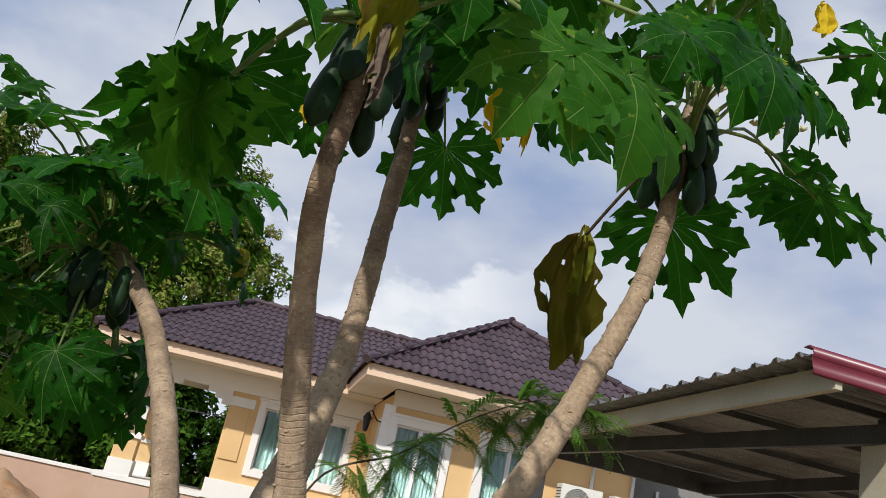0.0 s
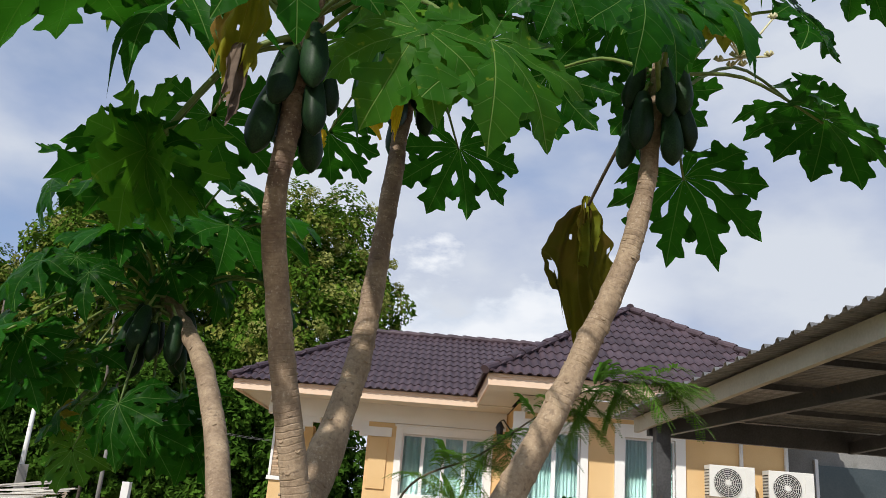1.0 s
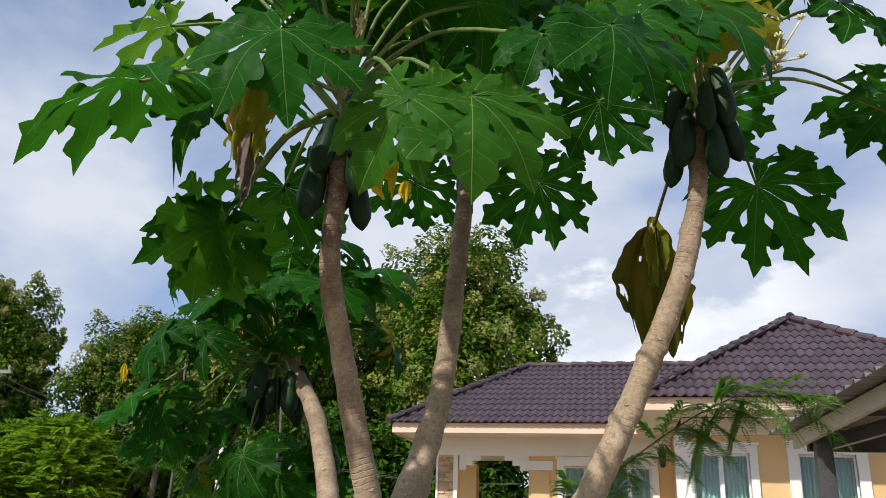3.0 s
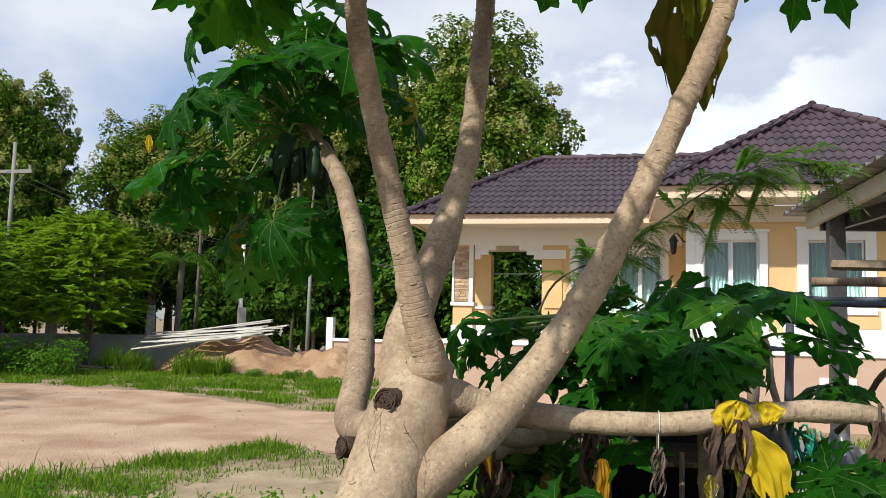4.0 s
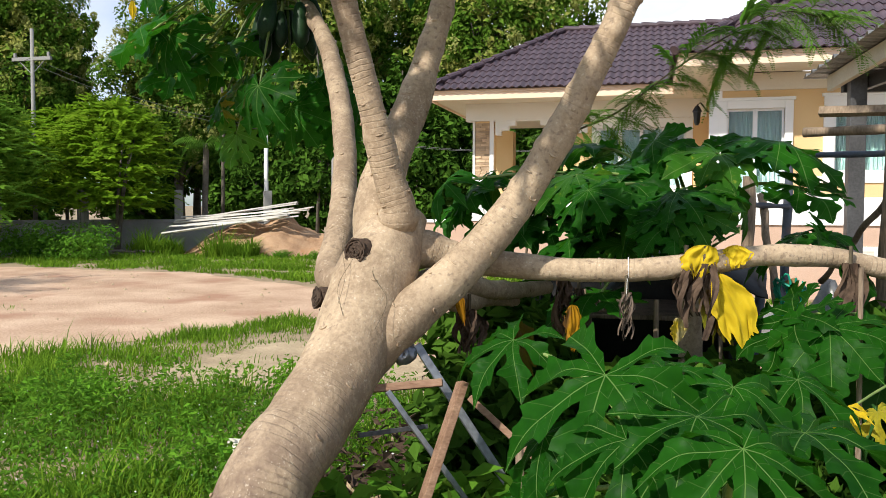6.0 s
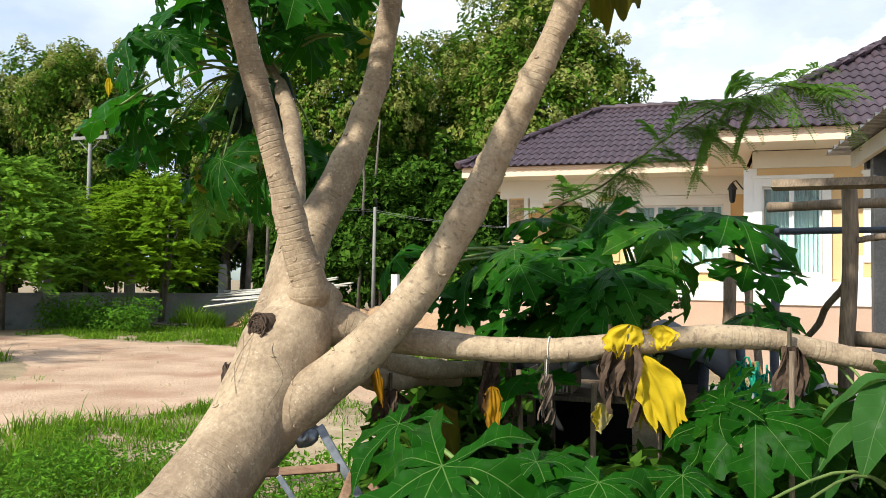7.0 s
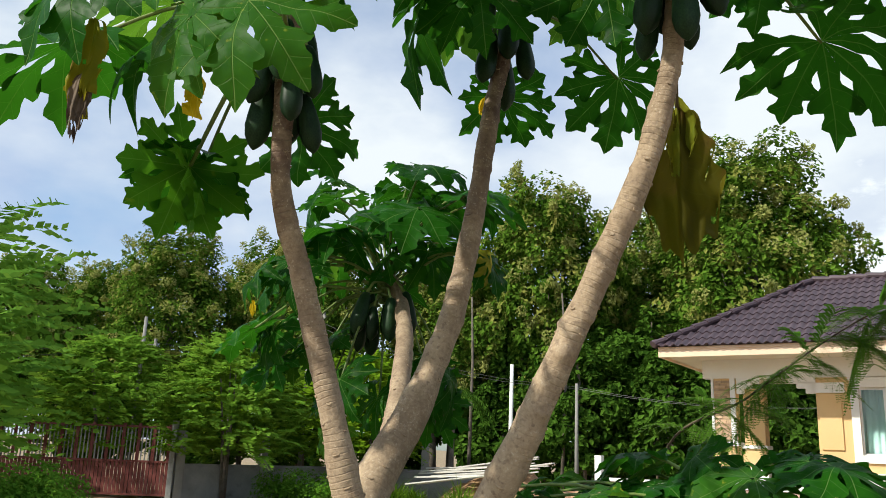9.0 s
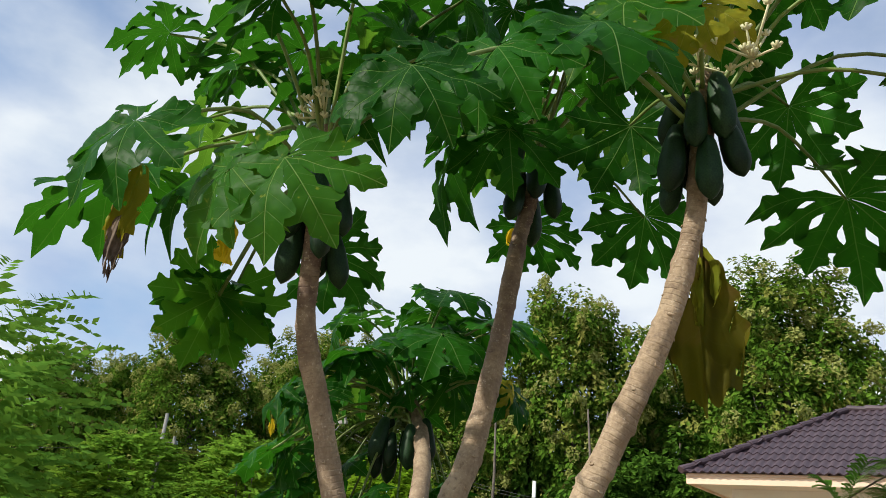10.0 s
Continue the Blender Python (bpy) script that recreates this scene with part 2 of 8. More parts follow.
M["curtain"] = surface("teal_curtain", (0.36, 0.52, 0.50), (0.50, 0.66, 0.63), 0.85, 3, 80, 0.1, 0.004)
# near-black standing for shade: the unlit rooms and the bed's ground
M["dark"] = surface("shade_black", (0.02, 0.02, 0.02), (0.035, 0.035, 0.03), 0.9, 3, 30, 0.1)
M["wood"] = surface("weathered_wood", (0.11, 0.078, 0.05), (0.29, 0.215, 0.15), 0.8, 3, 30, 0.5, 0.006, stretch=(6, 6, 0.8), stain=((0.09, 0.065, 0.045), 3, 0.62))
M["plank"] = surface("bleached_plank", (0.46, 0.43, 0.38), (0.66, 0.63, 0.57), 0.8, 3, 30, 0.4, 0.004, vary=0.2)
M["blue_steel"] = surface("blue_pipe", (0.055, 0.065, 0.085), (0.09, 0.10, 0.125), 0.5, 5, 60, 0.15, 0.002, stain=((0.16, 0.09, 0.06), 8, 0.62))
M["ac_white"] = surface("ac_casing", (0.66, 0.65, 0.60), (0.74, 0.73, 0.69), 0.45, 2, 60, 0.05, 0.002)
M["black"] = surface("black_plastic", (0.018, 0.018, 0.02), (0.035, 0.035, 0.035), 0.45, 5, 50, 0.1, 0.002)
M["soil"] = surface("red_soil", (0.27, 0.155, 0.085), (0.47, 0.315, 0.19), 0.95, 1.3, 26, 0.9, 0.05, stain=((0.36, 0.17, 0.07), 1.6, 0.55))

m_glass, n, l, b = shader("window_glass")
b.inputs["Base Color"].default_value = (0.80, 0.88, 0.88, 1)
b.inputs["Roughness"].default_value = 0.03
b.inputs["Transmission Weight"].default_value = 1.0
b.inputs["IOR"].default_value = 1.45
M["glass"] = m_glass
M["tinted"] = surface("tinted_glass", (0.03, 0.04, 0.045), (0.05, 0.06, 0.065), 0.06, 2, 30, 0.0, spec=0.6)


# ---- building blocks ----
def mesh_of(name, bm, material=None, smooth=False):
    me = bpy.data.meshes.new(name)
    bm.normal_update()
    bm.to_mesh(me)
    bm.free()
    if smooth:
        for p in me.polygons:
            p.use_smooth = True
    for m in (material if isinstance(material, (list, tuple)) else [material]):
        if m:
            me.materials.append(m)
    return me


def part(name, bm, material, parent=None, label="", smooth=False):
    me = mesh_of(name, bm, material, smooth) if isinstance(bm, bmesh.types.BMesh) else bm
    ob = new(name, me)
    if parent:
        ob.parent = parent
    if label:
        ob["label"] = label
    return ob


def thing(name, label, category, group="", kind="", at=(0, 0, 0)):
    ob = new(name)
    ob.location = at
    return tagged(ob, label, category, group, kind)


def box(bm, x0, x1, y0, y1, z0, z1, bevel=0.0):
    m = bmesh.new()
    bmesh.ops.create_cube(m, size=1.0)
    bmesh.ops.transform(m, matrix=Matrix.LocRotScale(((x0 + x1) / 2, (y0 + y1) / 2, (z0 + z1) / 2), None, (abs(x1 - x0), abs(y1 - y0), abs(z1 - z0))), verts=m.verts)
    if bevel:
        bmesh.ops.bevel(m, geom=m.edges[:], offset=bevel, segments=2, profile=0.6, affect="EDGES")
    join(bm, m)


def join(bm, other, matrix=None):
    if matrix is not None:
        bmesh.ops.transform(other, matrix=matrix, verts=other.verts)
    me = bpy.data.meshes.new("tmp")
    other.to_mesh(me)
    other.free()
    bm.from_mesh(me)
    bpy.data.meshes.remove(me)


def boxed(x0, x1, y0, y1, z0, z1, bevel=0.0):
    bm = bmesh.new()
    box(bm, x0, x1, y0, y1, z0, z1, bevel)
    return bm


def tube(bm, pts, radii, sides=10, cap=True, knob=0.0, rings=None):
    """A tube along points; rings: many short steps, knob: unevenness of the skin."""
    pts = [Vector(p) for p in pts]
    if isinstance(radii, (int, float)):
        radii = [radii] * len(pts)
    up = Vector((0.13, 0.91, 0.37)).normalized()
    prev = None
    loops = []
    for i, p in enumerate(pts):
        d = (pts[min(i + 1, len(pts) - 1)] - pts[max(i - 1, 0)]).normalized()
        if prev is None:
            u = d.cross(up).normalized()
        else:
            u = (prev - d * prev.dot(d)).normalized()
        prev = u
        v = d.cross(u)
        loop = []
        for k in range(sides):
            a = 2 * math.pi * k / sides
            q = p + (u * math.cos(a) + v * math.sin(a)) * radii[i]
            if knob:
                q += (q - p).normalized() * knob * noise.noise(q * 11.0)
            loop.append(bm.verts.new(q))
        loops.append(loop)
    for a, b2 in zip(loops, loops[1:]):
        for k in range(sides):
            bm.faces.new((a[k], a[(k + 1) % sides], b2[(k + 1) % sides], b2[k]))
    if cap:
        bm.faces.new(loops[0][::-1])
        bm.faces.new(loops[-1])
    return loops


def spline(pts, n):
    """A smooth line through points, each with its values, in n steps a stretch."""
    P = [tuple(p) for p in pts]
    out = []
    for i in range(len(P) - 1):
        a, b2, c, d = P[max(i - 1, 0)], P[i], P[i + 1], P[min(i + 2, len(P) - 1)]
        for s in range(n):
            t = s / n
            out.append(tuple(0.5 * (2 * q + (r - p) * t + (2 * p - 5 * q + 4 * r - w) * t * t + (3 * q - p - 3 * r + w) * t ** 3) for p, q, r, w in zip(a, b2, c, d)))
    out.append(P[-1])
    return out


# ---- ground ----
def ragged(outline, steps, amp, scale):
    """A closed outline with an uneven edge."""
    out = []
    n = len(outline)
    for i in range(n):
        a, b2 = Vector(outline[i]), Vector(outline[(i + 1) % n])
        for s in range(steps):
            p = a.lerp(b2, s / steps)
            q = Vector((p.x, p.y, 0.0)) * scale
            f = amp * 0.22
            out.append((p.x + amp * noise.noise(q) + f * noise.noise(q * 4.3) + f * 0.25 * noise.noise(q * 11), p.y + amp * noise.noise(q + Vector((7, 3, 1))) + f * noise.noise(q * 4.3 + Vector((2, 9, 4))) + f * 0.25 * noise.noise(q * 11 + Vector((5, 1, 8)))))
    return out


def patch(name, outline, z, material, label, amp=0.35, scale=0.9, steps=30, kind="structure", category="ground"):
    bm = bmesh.new()
    vs = [bm.verts.new((x, y, z)) for x, y in ragged(outline, steps, amp, scale)]
    f = bm.faces.new(vs)
    f.normal_update()
    if f.normal.z < 0:
        f.normal_flip()
    bmesh.ops.triangulate(bm, faces=[f], ngon_method="EAR_CLIP")
    ob = part(name, bm, material)
    return tagged(ob, label, category, "", kind)


M["earth"] = surface("sandy_earth", (0.20, 0.145, 0.085), (0.40, 0.305, 0.19), 0.95, 1.6, 34, 0.8, 0.04, stain=((0.15, 0.125, 0.06), 0.8, 0.58))
M["road"] = surface("dirt_road", (0.36, 0.225, 0.14), (0.60, 0.425, 0.295), 0.95, 0.9, 30, 0.9, 0.05, stain=((0.36, 0.205, 0.13), 0.7, 0.53))
M["sand"] = surface("pale_sand", (0.29, 0.215, 0.13), (0.47, 0.365, 0.23), 0.95, 2.2, 40, 0.9, 0.04, stain=((0.24, 0.175, 0.10), 1.7, 0.60))
bm = bmesh.new()
bmesh.ops.create_grid(bm, x_segments=48, y_segments=48, size=1.0)
for v in bm.verts:
    k = 6 + 600 * (v.co.xy.length ** 4)
    v.co = Vector((v.co.x * k * 1.6, v.co.y * k * 1.6 + 6, 0.0))
ground = tagged(part("ground", bm, M["earth"]), "uneven grassy earth of a village plot", "ground", "", "structure")
patch("road", [(-8.2, 7.2), (-6.4, 5.9), (-5.4, 5.9), (-4.9, 7.1), (-4.5, 8.2), (-3.7, 9.9), (-2.4, 9.6), (-1.2, 7.6), (1.5, 6.0), (3.2, 8.5), (2.2, 11.5), (-0.5, 12.6), (-4.4, 13.8), (-8.9, 16.4), (-13.5, 16.9), (-18.5, 16.8), (-26, 17.0), (-26, 14.5), (-18.1, 14.1), (-14.6, 14.4), (-10.4, 12.2), (-8.6, 9.9), (-8.2, 8.3)], 0.006, M["road"], "pale reddish dirt drive with stones", 0.5, 0.7, category="road")
patch("sand_patch", [(-3.5, 6.3), (-3.4, 8.2), (-2.4, 8.8), (-1.2, 7.4), (-0.8, 6.0), (-1.9, 6.1), (-2.8, 5.8)], 0.010, M["sand"], "bare sandy patch between the grass", 0.25, 1.6, category="sand")


def mound(name, cx, cy, rx_, ry_, h, material, label, seed):
    bm = bmesh.new()
    bmesh.ops.create_grid(bm, x_segments=84, y_segments=56, size=1.0)
    for v in bm.verts:
        r = min(1.0, v.co.xy.length)
        q = Vector((v.co.x * rx_, v.co.y * ry_, seed))
        z = h * (1 - r * r) ** 1.1 * (0.70 + 0.7 * noise.noise(q * 0.9)) + (0.26 * abs(noise.noise(q * 2.0)) + 0.12 * noise.noise(q * 5) + 0.06 * noise.noise(q * 12)) * (1 - r)
        v.co = Vector((cx + v.co.x * rx_, cy + v.co.y * ry_, z - 0.03 * r))
    return tagged(part(name, bm, material, None, "", True), label, "soil heap")


mound("soil_heap", -10.6, 23.8, 3.0, 1.9, 1.15, M["soil"], "low heap of orange clay soil", 3)
mound("soil_heap", -7.2, 23.6, 2.7, 1.5, 0.95, M["soil"], "spread heap of sandy clay soil", 8)
mound("soil_heap", -12.4, 24.3, 1.6, 1.0, 0.5, M["soil"], "small heap of clay overgrown at its edge", 5)


# ---- house ----
WALL_BAY, WALL_WING, EAVE_BAY, EAVE_WING = 14.4, 17.4, 13.3, 16.2
house = thing("house", "single-storey cream house with white trim and purple-brown tiled hip roof", "house")


def wall_with_holes(name, axis, fixed, thick, a0, a1, z0, z1, holes, material, parent, label=""):
    """An upright slab along x or y, cut into boxes round its openings."""
    bm = bmesh.new()
    cuts = sorted({a0, a1, *[h[0] for h in holes], *[h[1] for h in holes]})
    for c0, c1 in zip(cuts, cuts[1:]):
        if c0 < a0 or c1 > a1:
            continue
        zs = [z0]
        for h in holes:
            if h[0] <= c0 and h[1] >= c1:
                zs += [h[2], h[3]]
        zs.append(z1)
        for k in range(0, len(zs), 2):
            if zs[k + 1] - zs[k] > 1e-4:
                if axis == "x":
                    box(bm, c0, c1, fixed, fixed + thick, zs[k], zs[k + 1])
                else:
                    box(bm, fixed, fixed + thick, c0, c1, zs[k], zs[k + 1])
    bmesh.ops.remove_doubles(bm, verts=bm.verts, dist=0.0005)
    return part(name, bm, material, parent, label)


# windows as (left, right, bottom, top) of the opening
W1 = (-0.12, 1.62, 1.92, 3.14)
W2 = (2.14, 3.04, 1.72, 3.14)
W3 = (3.80, 4.68, 2.08, 3.14)
SIDE = (14.55, 15.75, 1.72, 3.14)
wall_with_holes("wall", "x", WALL_BAY, 0.14, 2.05, 6.6, 1.30, 3.70, [W2, W3], M["cream"], house, "cream rendered front wall of the bay")
wall_with_holes("wall", "y", 2.05, 0.14, WALL_BAY + 0.14, WALL_WING, 1.30, 3.70, [SIDE], M["cream"], house, "cream side wall of the bay")
wall_with_holes("wall", "x", WALL_WING, 0.14, -0.85, 2.05, 1.30, 3.70, [W1], M["cream"], house, "cream front wall of the wing")
wall_with_holes("wall", "y", -0.85, 0.14, WALL_WING + 0.14, 20.6, 1.30, 3.70, [], M["cream"], house, "cream wall behind the porch")
wall_with_holes("wall", "x", 22.6, 0.14, -0.85, 6.6, 0.0, 3.70, [], M["cream"], house, "back wall")
part("plinth", boxed(2.02, 6.62, WALL_BAY - 0.03, 22.5, 0.0, 1.24), M["pink"], house, "dusty pink plinth wall")
part("plinth", boxed(-2.95, 2.02, WALL_WING - 0.03, 22.5, 0.0, 1.24), M["pink"], house, "dusty pink plinth wall of the porch")
part("floor_band", boxed(1.98, 6.64, WALL_BAY - 0.07, WALL_BAY + 0.1, 1.22, 1.60, 0.006), M["white"], house, "white skirting band")
part("floor_band", boxed(-0.92, 1.98, WALL_WING - 0.07, WALL_WING + 0.1, 1.22, 1.60, 0.006), M["white"], house, "white skirting band")
part("floor_band", boxed(1.98, 2.16, WALL_BAY + 0.1, WALL_WING - 0.07, 1.22, 1.60, 0.006), M["white"], house, "white skirting band")
part("porch_floor", boxed(-3.0, -0.92, WALL_WING - 0.06, 20.7, 1.20, 1.30, 0.006), M["white"], house, "white edge of the porch floor")
# frieze and stepped corbels under the eaves
part("frieze", boxed(-2.95, 2.02, WALL_WING - 0.05, WALL_WING + 0.16, 3.34, 3.72, 0.005), M["white"], house, "white beam under the eaves")
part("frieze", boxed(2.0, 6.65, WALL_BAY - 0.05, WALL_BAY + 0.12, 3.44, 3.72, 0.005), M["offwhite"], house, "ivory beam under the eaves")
for k in range(3):
    part("corbel", boxed(-2.30, -2.12 + 0.16 * (2 - k) - 0.06, WALL_WING - 0.04, WALL_WING + 0.14, 3.34 - 0.10 * (k + 1), 3.345 - 0.10 * k), M["white"], house)
    part("corbel", boxed(-0.92 - 0.16 * (2 - k) - 0.10, -0.84, WALL_WING - 0.04, WALL_WING + 0.14, 3.34 - 0.10 * (k + 1), 3.345 - 0.10 * k), M["white"], house)
part("wall_corner_trim", boxed(-0.93, -0.35, WALL_WING - 0.04, WALL_WING + 0.02, 3.05, 3.24, 0.004), M["white"], house)
part("cream_panel", boxed(-0.80, -0.42, WALL_WING - 0.035, WALL_WING + 0.01, 2.0, 3.02, 0.006), M["cream"], house)
part("pilaster", boxed(1.86, 2.06, WALL_BAY - 0.035, WALL_BAY + 0.05, 1.6, 3.44, 0.004), M["white"], house, "white corner strip of the bay")
for x0, x1, z0, z1 in ((3.62, 4.9, 1.68, 1.98), (2.30, 3.25, 1.64, 1.66)):
    part("cream_panel", boxed(x0, x1, WALL_BAY - 0.02, WALL_BAY + 0.02, z0, z1, 0.006), M["cream"], house)
part("apron", boxed(3.40, 5.1, WALL_BAY - 0.012, WALL_BAY + 0.02, 1.60, 2.02, 0.004), M["white"], house, "white wall panel under the window")

# porch columns
for cx, cy, w in ((-2.56, WALL_WING - 0.02, 0.42), (-2.62, 20.4, 0.46)):
    front = cy < 19
    col = part("porch_column", boxed(cx - w / 2, cx + w / 2, cy, cy + w, 1.25, 3.40, 0.008), M["cream"], house, "cream porch column with stone facing" if front else "cream porch column")
    part("column_base", boxed(cx - w / 2 - 0.05, cx + w / 2 + 0.05, cy - 0.05, cy + w + 0.05, 2.02, 2.10, 0.008), M["white"], col)
    part("column_base", boxed(cx - w / 2 - 0.03, cx + w / 2 + 0.03, cy - 0.03, cy + w + 0.03, 1.25, 1.60, 0.008), M["white"], col)
    if front:
        part("column_edge", boxed(cx + w / 2 - 0.07, cx + w / 2 + 0.02, cy - 0.05, cy + 0.03, 2.10, 3.34, 0.004), M["white"], col)
        part("column_edge", boxed(cx - w / 2 - 0.02, cx - w / 2 + 0.03, cy - 0.05, cy + 0.03, 2.10, 3.34, 0.004), M["white"], col)
        rng = random.Random(5)
        z = 2.11
        while z < 3.30:
            h = rng.uniform(0.035, 0.06)
            x = cx - w / 2 + 0.035
            while x < cx + w / 2 - 0.08:
                ln = min(rng.uniform(0.1, 0.24), cx + w / 2 - 0.075 - x)
                if ln > 0.02:
                    part("ledge_stone", boxed(x, x + ln - 0.006, cy - rng.uniform(0.018, 0.04), cy + 0.02, z, z + h - 0.006), M["stone_strip"], col)
                x += ln
            z += h
part("porch_wall", boxed(-2.9, -2.5, 20.4, 20.5, 1.25, 1.9), M["cream"], house)


def window(name, axis, fixed, a0, a1, z0, z1, leaves, trim, parent, label):
    """A sliding window: white surround, sash frames, glass and a curtain behind."""
    t = trim
    base = bmesh.new()
    for p0, p1, q0, q1 in ((a0 - t, a0, z0 - t, z1 + t), (a1, a1 + t, z0 - t, z1 + t), (a0, a1, z1, z1 + t), (a0, a1, z0 - t, z0)):
        box(base, *((p0, p1, fixed - 0.05, fixed + 0.05) if axis == "x" else (fixed - 0.05, fixed + 0.05, p0, p1)), q0, q1, 0.004)
    w = part(name, base, M["white"], parent, label)

    def slab(nm, p0, p1, q0, q1, d0, d1, mat, bev=0.004, own=w):
        b2 = boxed(p0, p1, fixed + d0, fixed + d1, q0, q1, bev) if axis == "x" else boxed(fixed + d0, fixed + d1, p0, p1, q0, q1, bev)
        return part(nm, b2, mat, own)

    slab("hood", a0 - t - 0.03, a1 + t + 0.03, z1 + t, z1 + t + 0.05, -0.07, 0.04, M["white"])
    n = leaves
    step = (a1 - a0) / n
    for i in range(n):
        p0, p1 = a0 + i * step, a0 + (i + 1) * step
        d = 0.03 if i % 2 else 0.055
        f = 0.035
        slab("sash", p0, p0 + f, z0, z1, d, d + 0.03, M["frame"], 0.002)
        slab("sash", p1 - f, p1, z0, z1, d, d + 0.03, M["frame"], 0.002)
        slab("sash", p0 + f, p1 - f, z1 - f, z1, d, d + 0.03, M["frame"], 0.002)
        slab("sash", p0 + f, p1 - f, z0, z0 + f, d, d + 0.03, M["frame"], 0.002)
        g = slab("pane", p0 + f, p1 - f, z0 + f, z1 - f, d + 0.012, d + 0.018, M["glass"], 0)
        g.visible_shadow = False
    # pleated curtain
    b2 = bmesh.new()
    m = 90
    rows = []
    for z in (z0 - 0.02, z1 + 0.02):
        rows.append([b2.verts.new((a0 + (a1 - a0) * i / m, fixed + 0.24 + 0.03 * math.sin(i * 0.95 + 0.6 * math.sin(i * 0.37)), z) if axis == "x" else (fixed + 0.24 + 0.03 * math.sin(i * 0.95), a0 + (a1 - a0) * i / m, z)) for i in range(m + 1)])
    for i in range(m):
        b2.faces.new((rows[0][i], rows[0][i + 1], rows[1][i + 1], rows[1][i]))
    part("curtain", b2, M["curtain"], w, "pale teal pleated curtain", True)
    return w


window("window", "x", WALL_WING, *W1, 4, 0.14, house, "white sliding window with teal curtain")
window("window", "x", WALL_BAY, *W2, 2, 0.13, house, "white window with teal curtain")
window("window", "x", WALL_BAY, *W3, 2, 0.17, house, "white sliding window with teal curtain")
window("window", "y", 2.05, *SIDE, 3, 0.10, house, "white side window of the bay")
# louvred vent low in the plinth
vent = part("plinth_vent", boxed(3.94, 4.50, WALL_BAY - 0.06, WALL_BAY - 0.02, 0.46, 0.88, 0.006), M["white"], house, "white louvred vent")
for k in range(7):
    part("louvre", boxed(4.02, 4.42, WALL_BAY - 0.075, WALL_BAY - 0.055, 0.52 + 0.045 * k, 0.55 + 0.045 * k), M["offwhite"], vent)
# near-black walls put the unlit room's darkness behind the glass
part("room_shade_wall", boxed(2.4, 6.3, 16.6, 16.7, 1.3, 3.6), M["dark"], house)
part("room_shade_wall", boxed(-0.6, 2.0, 19.4, 19.5, 1.3, 3.6), M["dark"], house)
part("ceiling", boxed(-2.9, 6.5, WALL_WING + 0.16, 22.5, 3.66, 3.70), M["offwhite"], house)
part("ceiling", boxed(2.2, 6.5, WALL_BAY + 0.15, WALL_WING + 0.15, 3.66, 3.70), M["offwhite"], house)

# eaves: fascia boards and soffits
XL, XR, BL, BR = -3.46, 2.2, 1.34, 7.44
part("fascia", boxed(XL, BL + 0.0, EAVE_WING, EAVE_WING + 0.03, 3.66, 3.86, 0.004), M["fascia"], house, "peach fascia board")
part("fascia", boxed(XL - 0.03, XL, EAVE_WING, 23.0, 3.66, 3.86, 0.004), M["fascia"], house, "peach fascia board")
part("fascia", boxed(BL, BR, EAVE_BAY, EAVE_BAY + 0.03, 3.70, 3.90, 0.004), M["fascia"], house, "peach fascia board")
part("fascia", boxed(BL - 0.03, BL, EAVE_BAY, EAVE_WING + 0.3, 3.70, 3.90, 0.004), M["fascia"], house, "peach fascia board")
part("fascia_strip", boxed(XL, BL, EAVE_WING - 0.02, EAVE_WING, 3.80, 3.87, 0.003), M["fascia"], house)
part("fascia_strip", boxed(BL, BR, EAVE_BAY - 0.02, EAVE_BAY, 3.84, 3.91, 0.003), M["fascia"], house)
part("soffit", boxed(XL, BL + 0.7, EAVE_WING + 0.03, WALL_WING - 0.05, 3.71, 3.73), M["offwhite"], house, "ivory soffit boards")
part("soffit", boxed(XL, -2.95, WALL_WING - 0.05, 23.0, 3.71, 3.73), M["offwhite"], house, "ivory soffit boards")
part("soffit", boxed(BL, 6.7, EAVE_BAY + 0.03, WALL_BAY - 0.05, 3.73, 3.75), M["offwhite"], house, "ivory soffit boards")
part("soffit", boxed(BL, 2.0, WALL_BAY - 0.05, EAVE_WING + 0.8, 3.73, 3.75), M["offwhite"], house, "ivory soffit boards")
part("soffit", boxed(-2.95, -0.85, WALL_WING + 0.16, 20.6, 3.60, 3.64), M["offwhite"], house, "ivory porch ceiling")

# lantern on the bay's side
lantern = thing("wall_lantern", "black metal wall lantern with glass sides", "lamp", at=(1.72, 15.4, 3.22))
bm = bmesh.new()
tube(bm, [(0.32, 0, -0.02), (0.18, 0, 0.0), (0.06, 0, 0.16), (0.0, 0, 0.12)], 0.014, 6)
part("bracket", bm, M["black"], lantern)
bm = bmesh.new()
for z0, z1, r0, r1 in ((0.0, 0.11, 0.10, 0.03), (-0.20, 0.0, 0.055, 0.075), (-0.24, -0.20, 0.03, 0.055)):
    bmesh.ops.create_cone(bm, cap_ends=True, segments=6, radius1=r0, radius2=r1, depth=z1 - z0, matrix=Matrix.Translation((0, 0, (z0 + z1) / 2)))
part("lantern_body", bm, M["black"], lantern)

# downpipes
for x in (5.80, 6.58):
    bm = bmesh.new()
    tube(bm, [(x, WALL_BAY - 0.06, 3.3), (x, WALL_BAY - 0.06, 1.0)], 0.035, 8)
    tagged(part("downpipe", bm, M["white"], None, "", True), "white plastic pipe down the cream wall", "pipe")

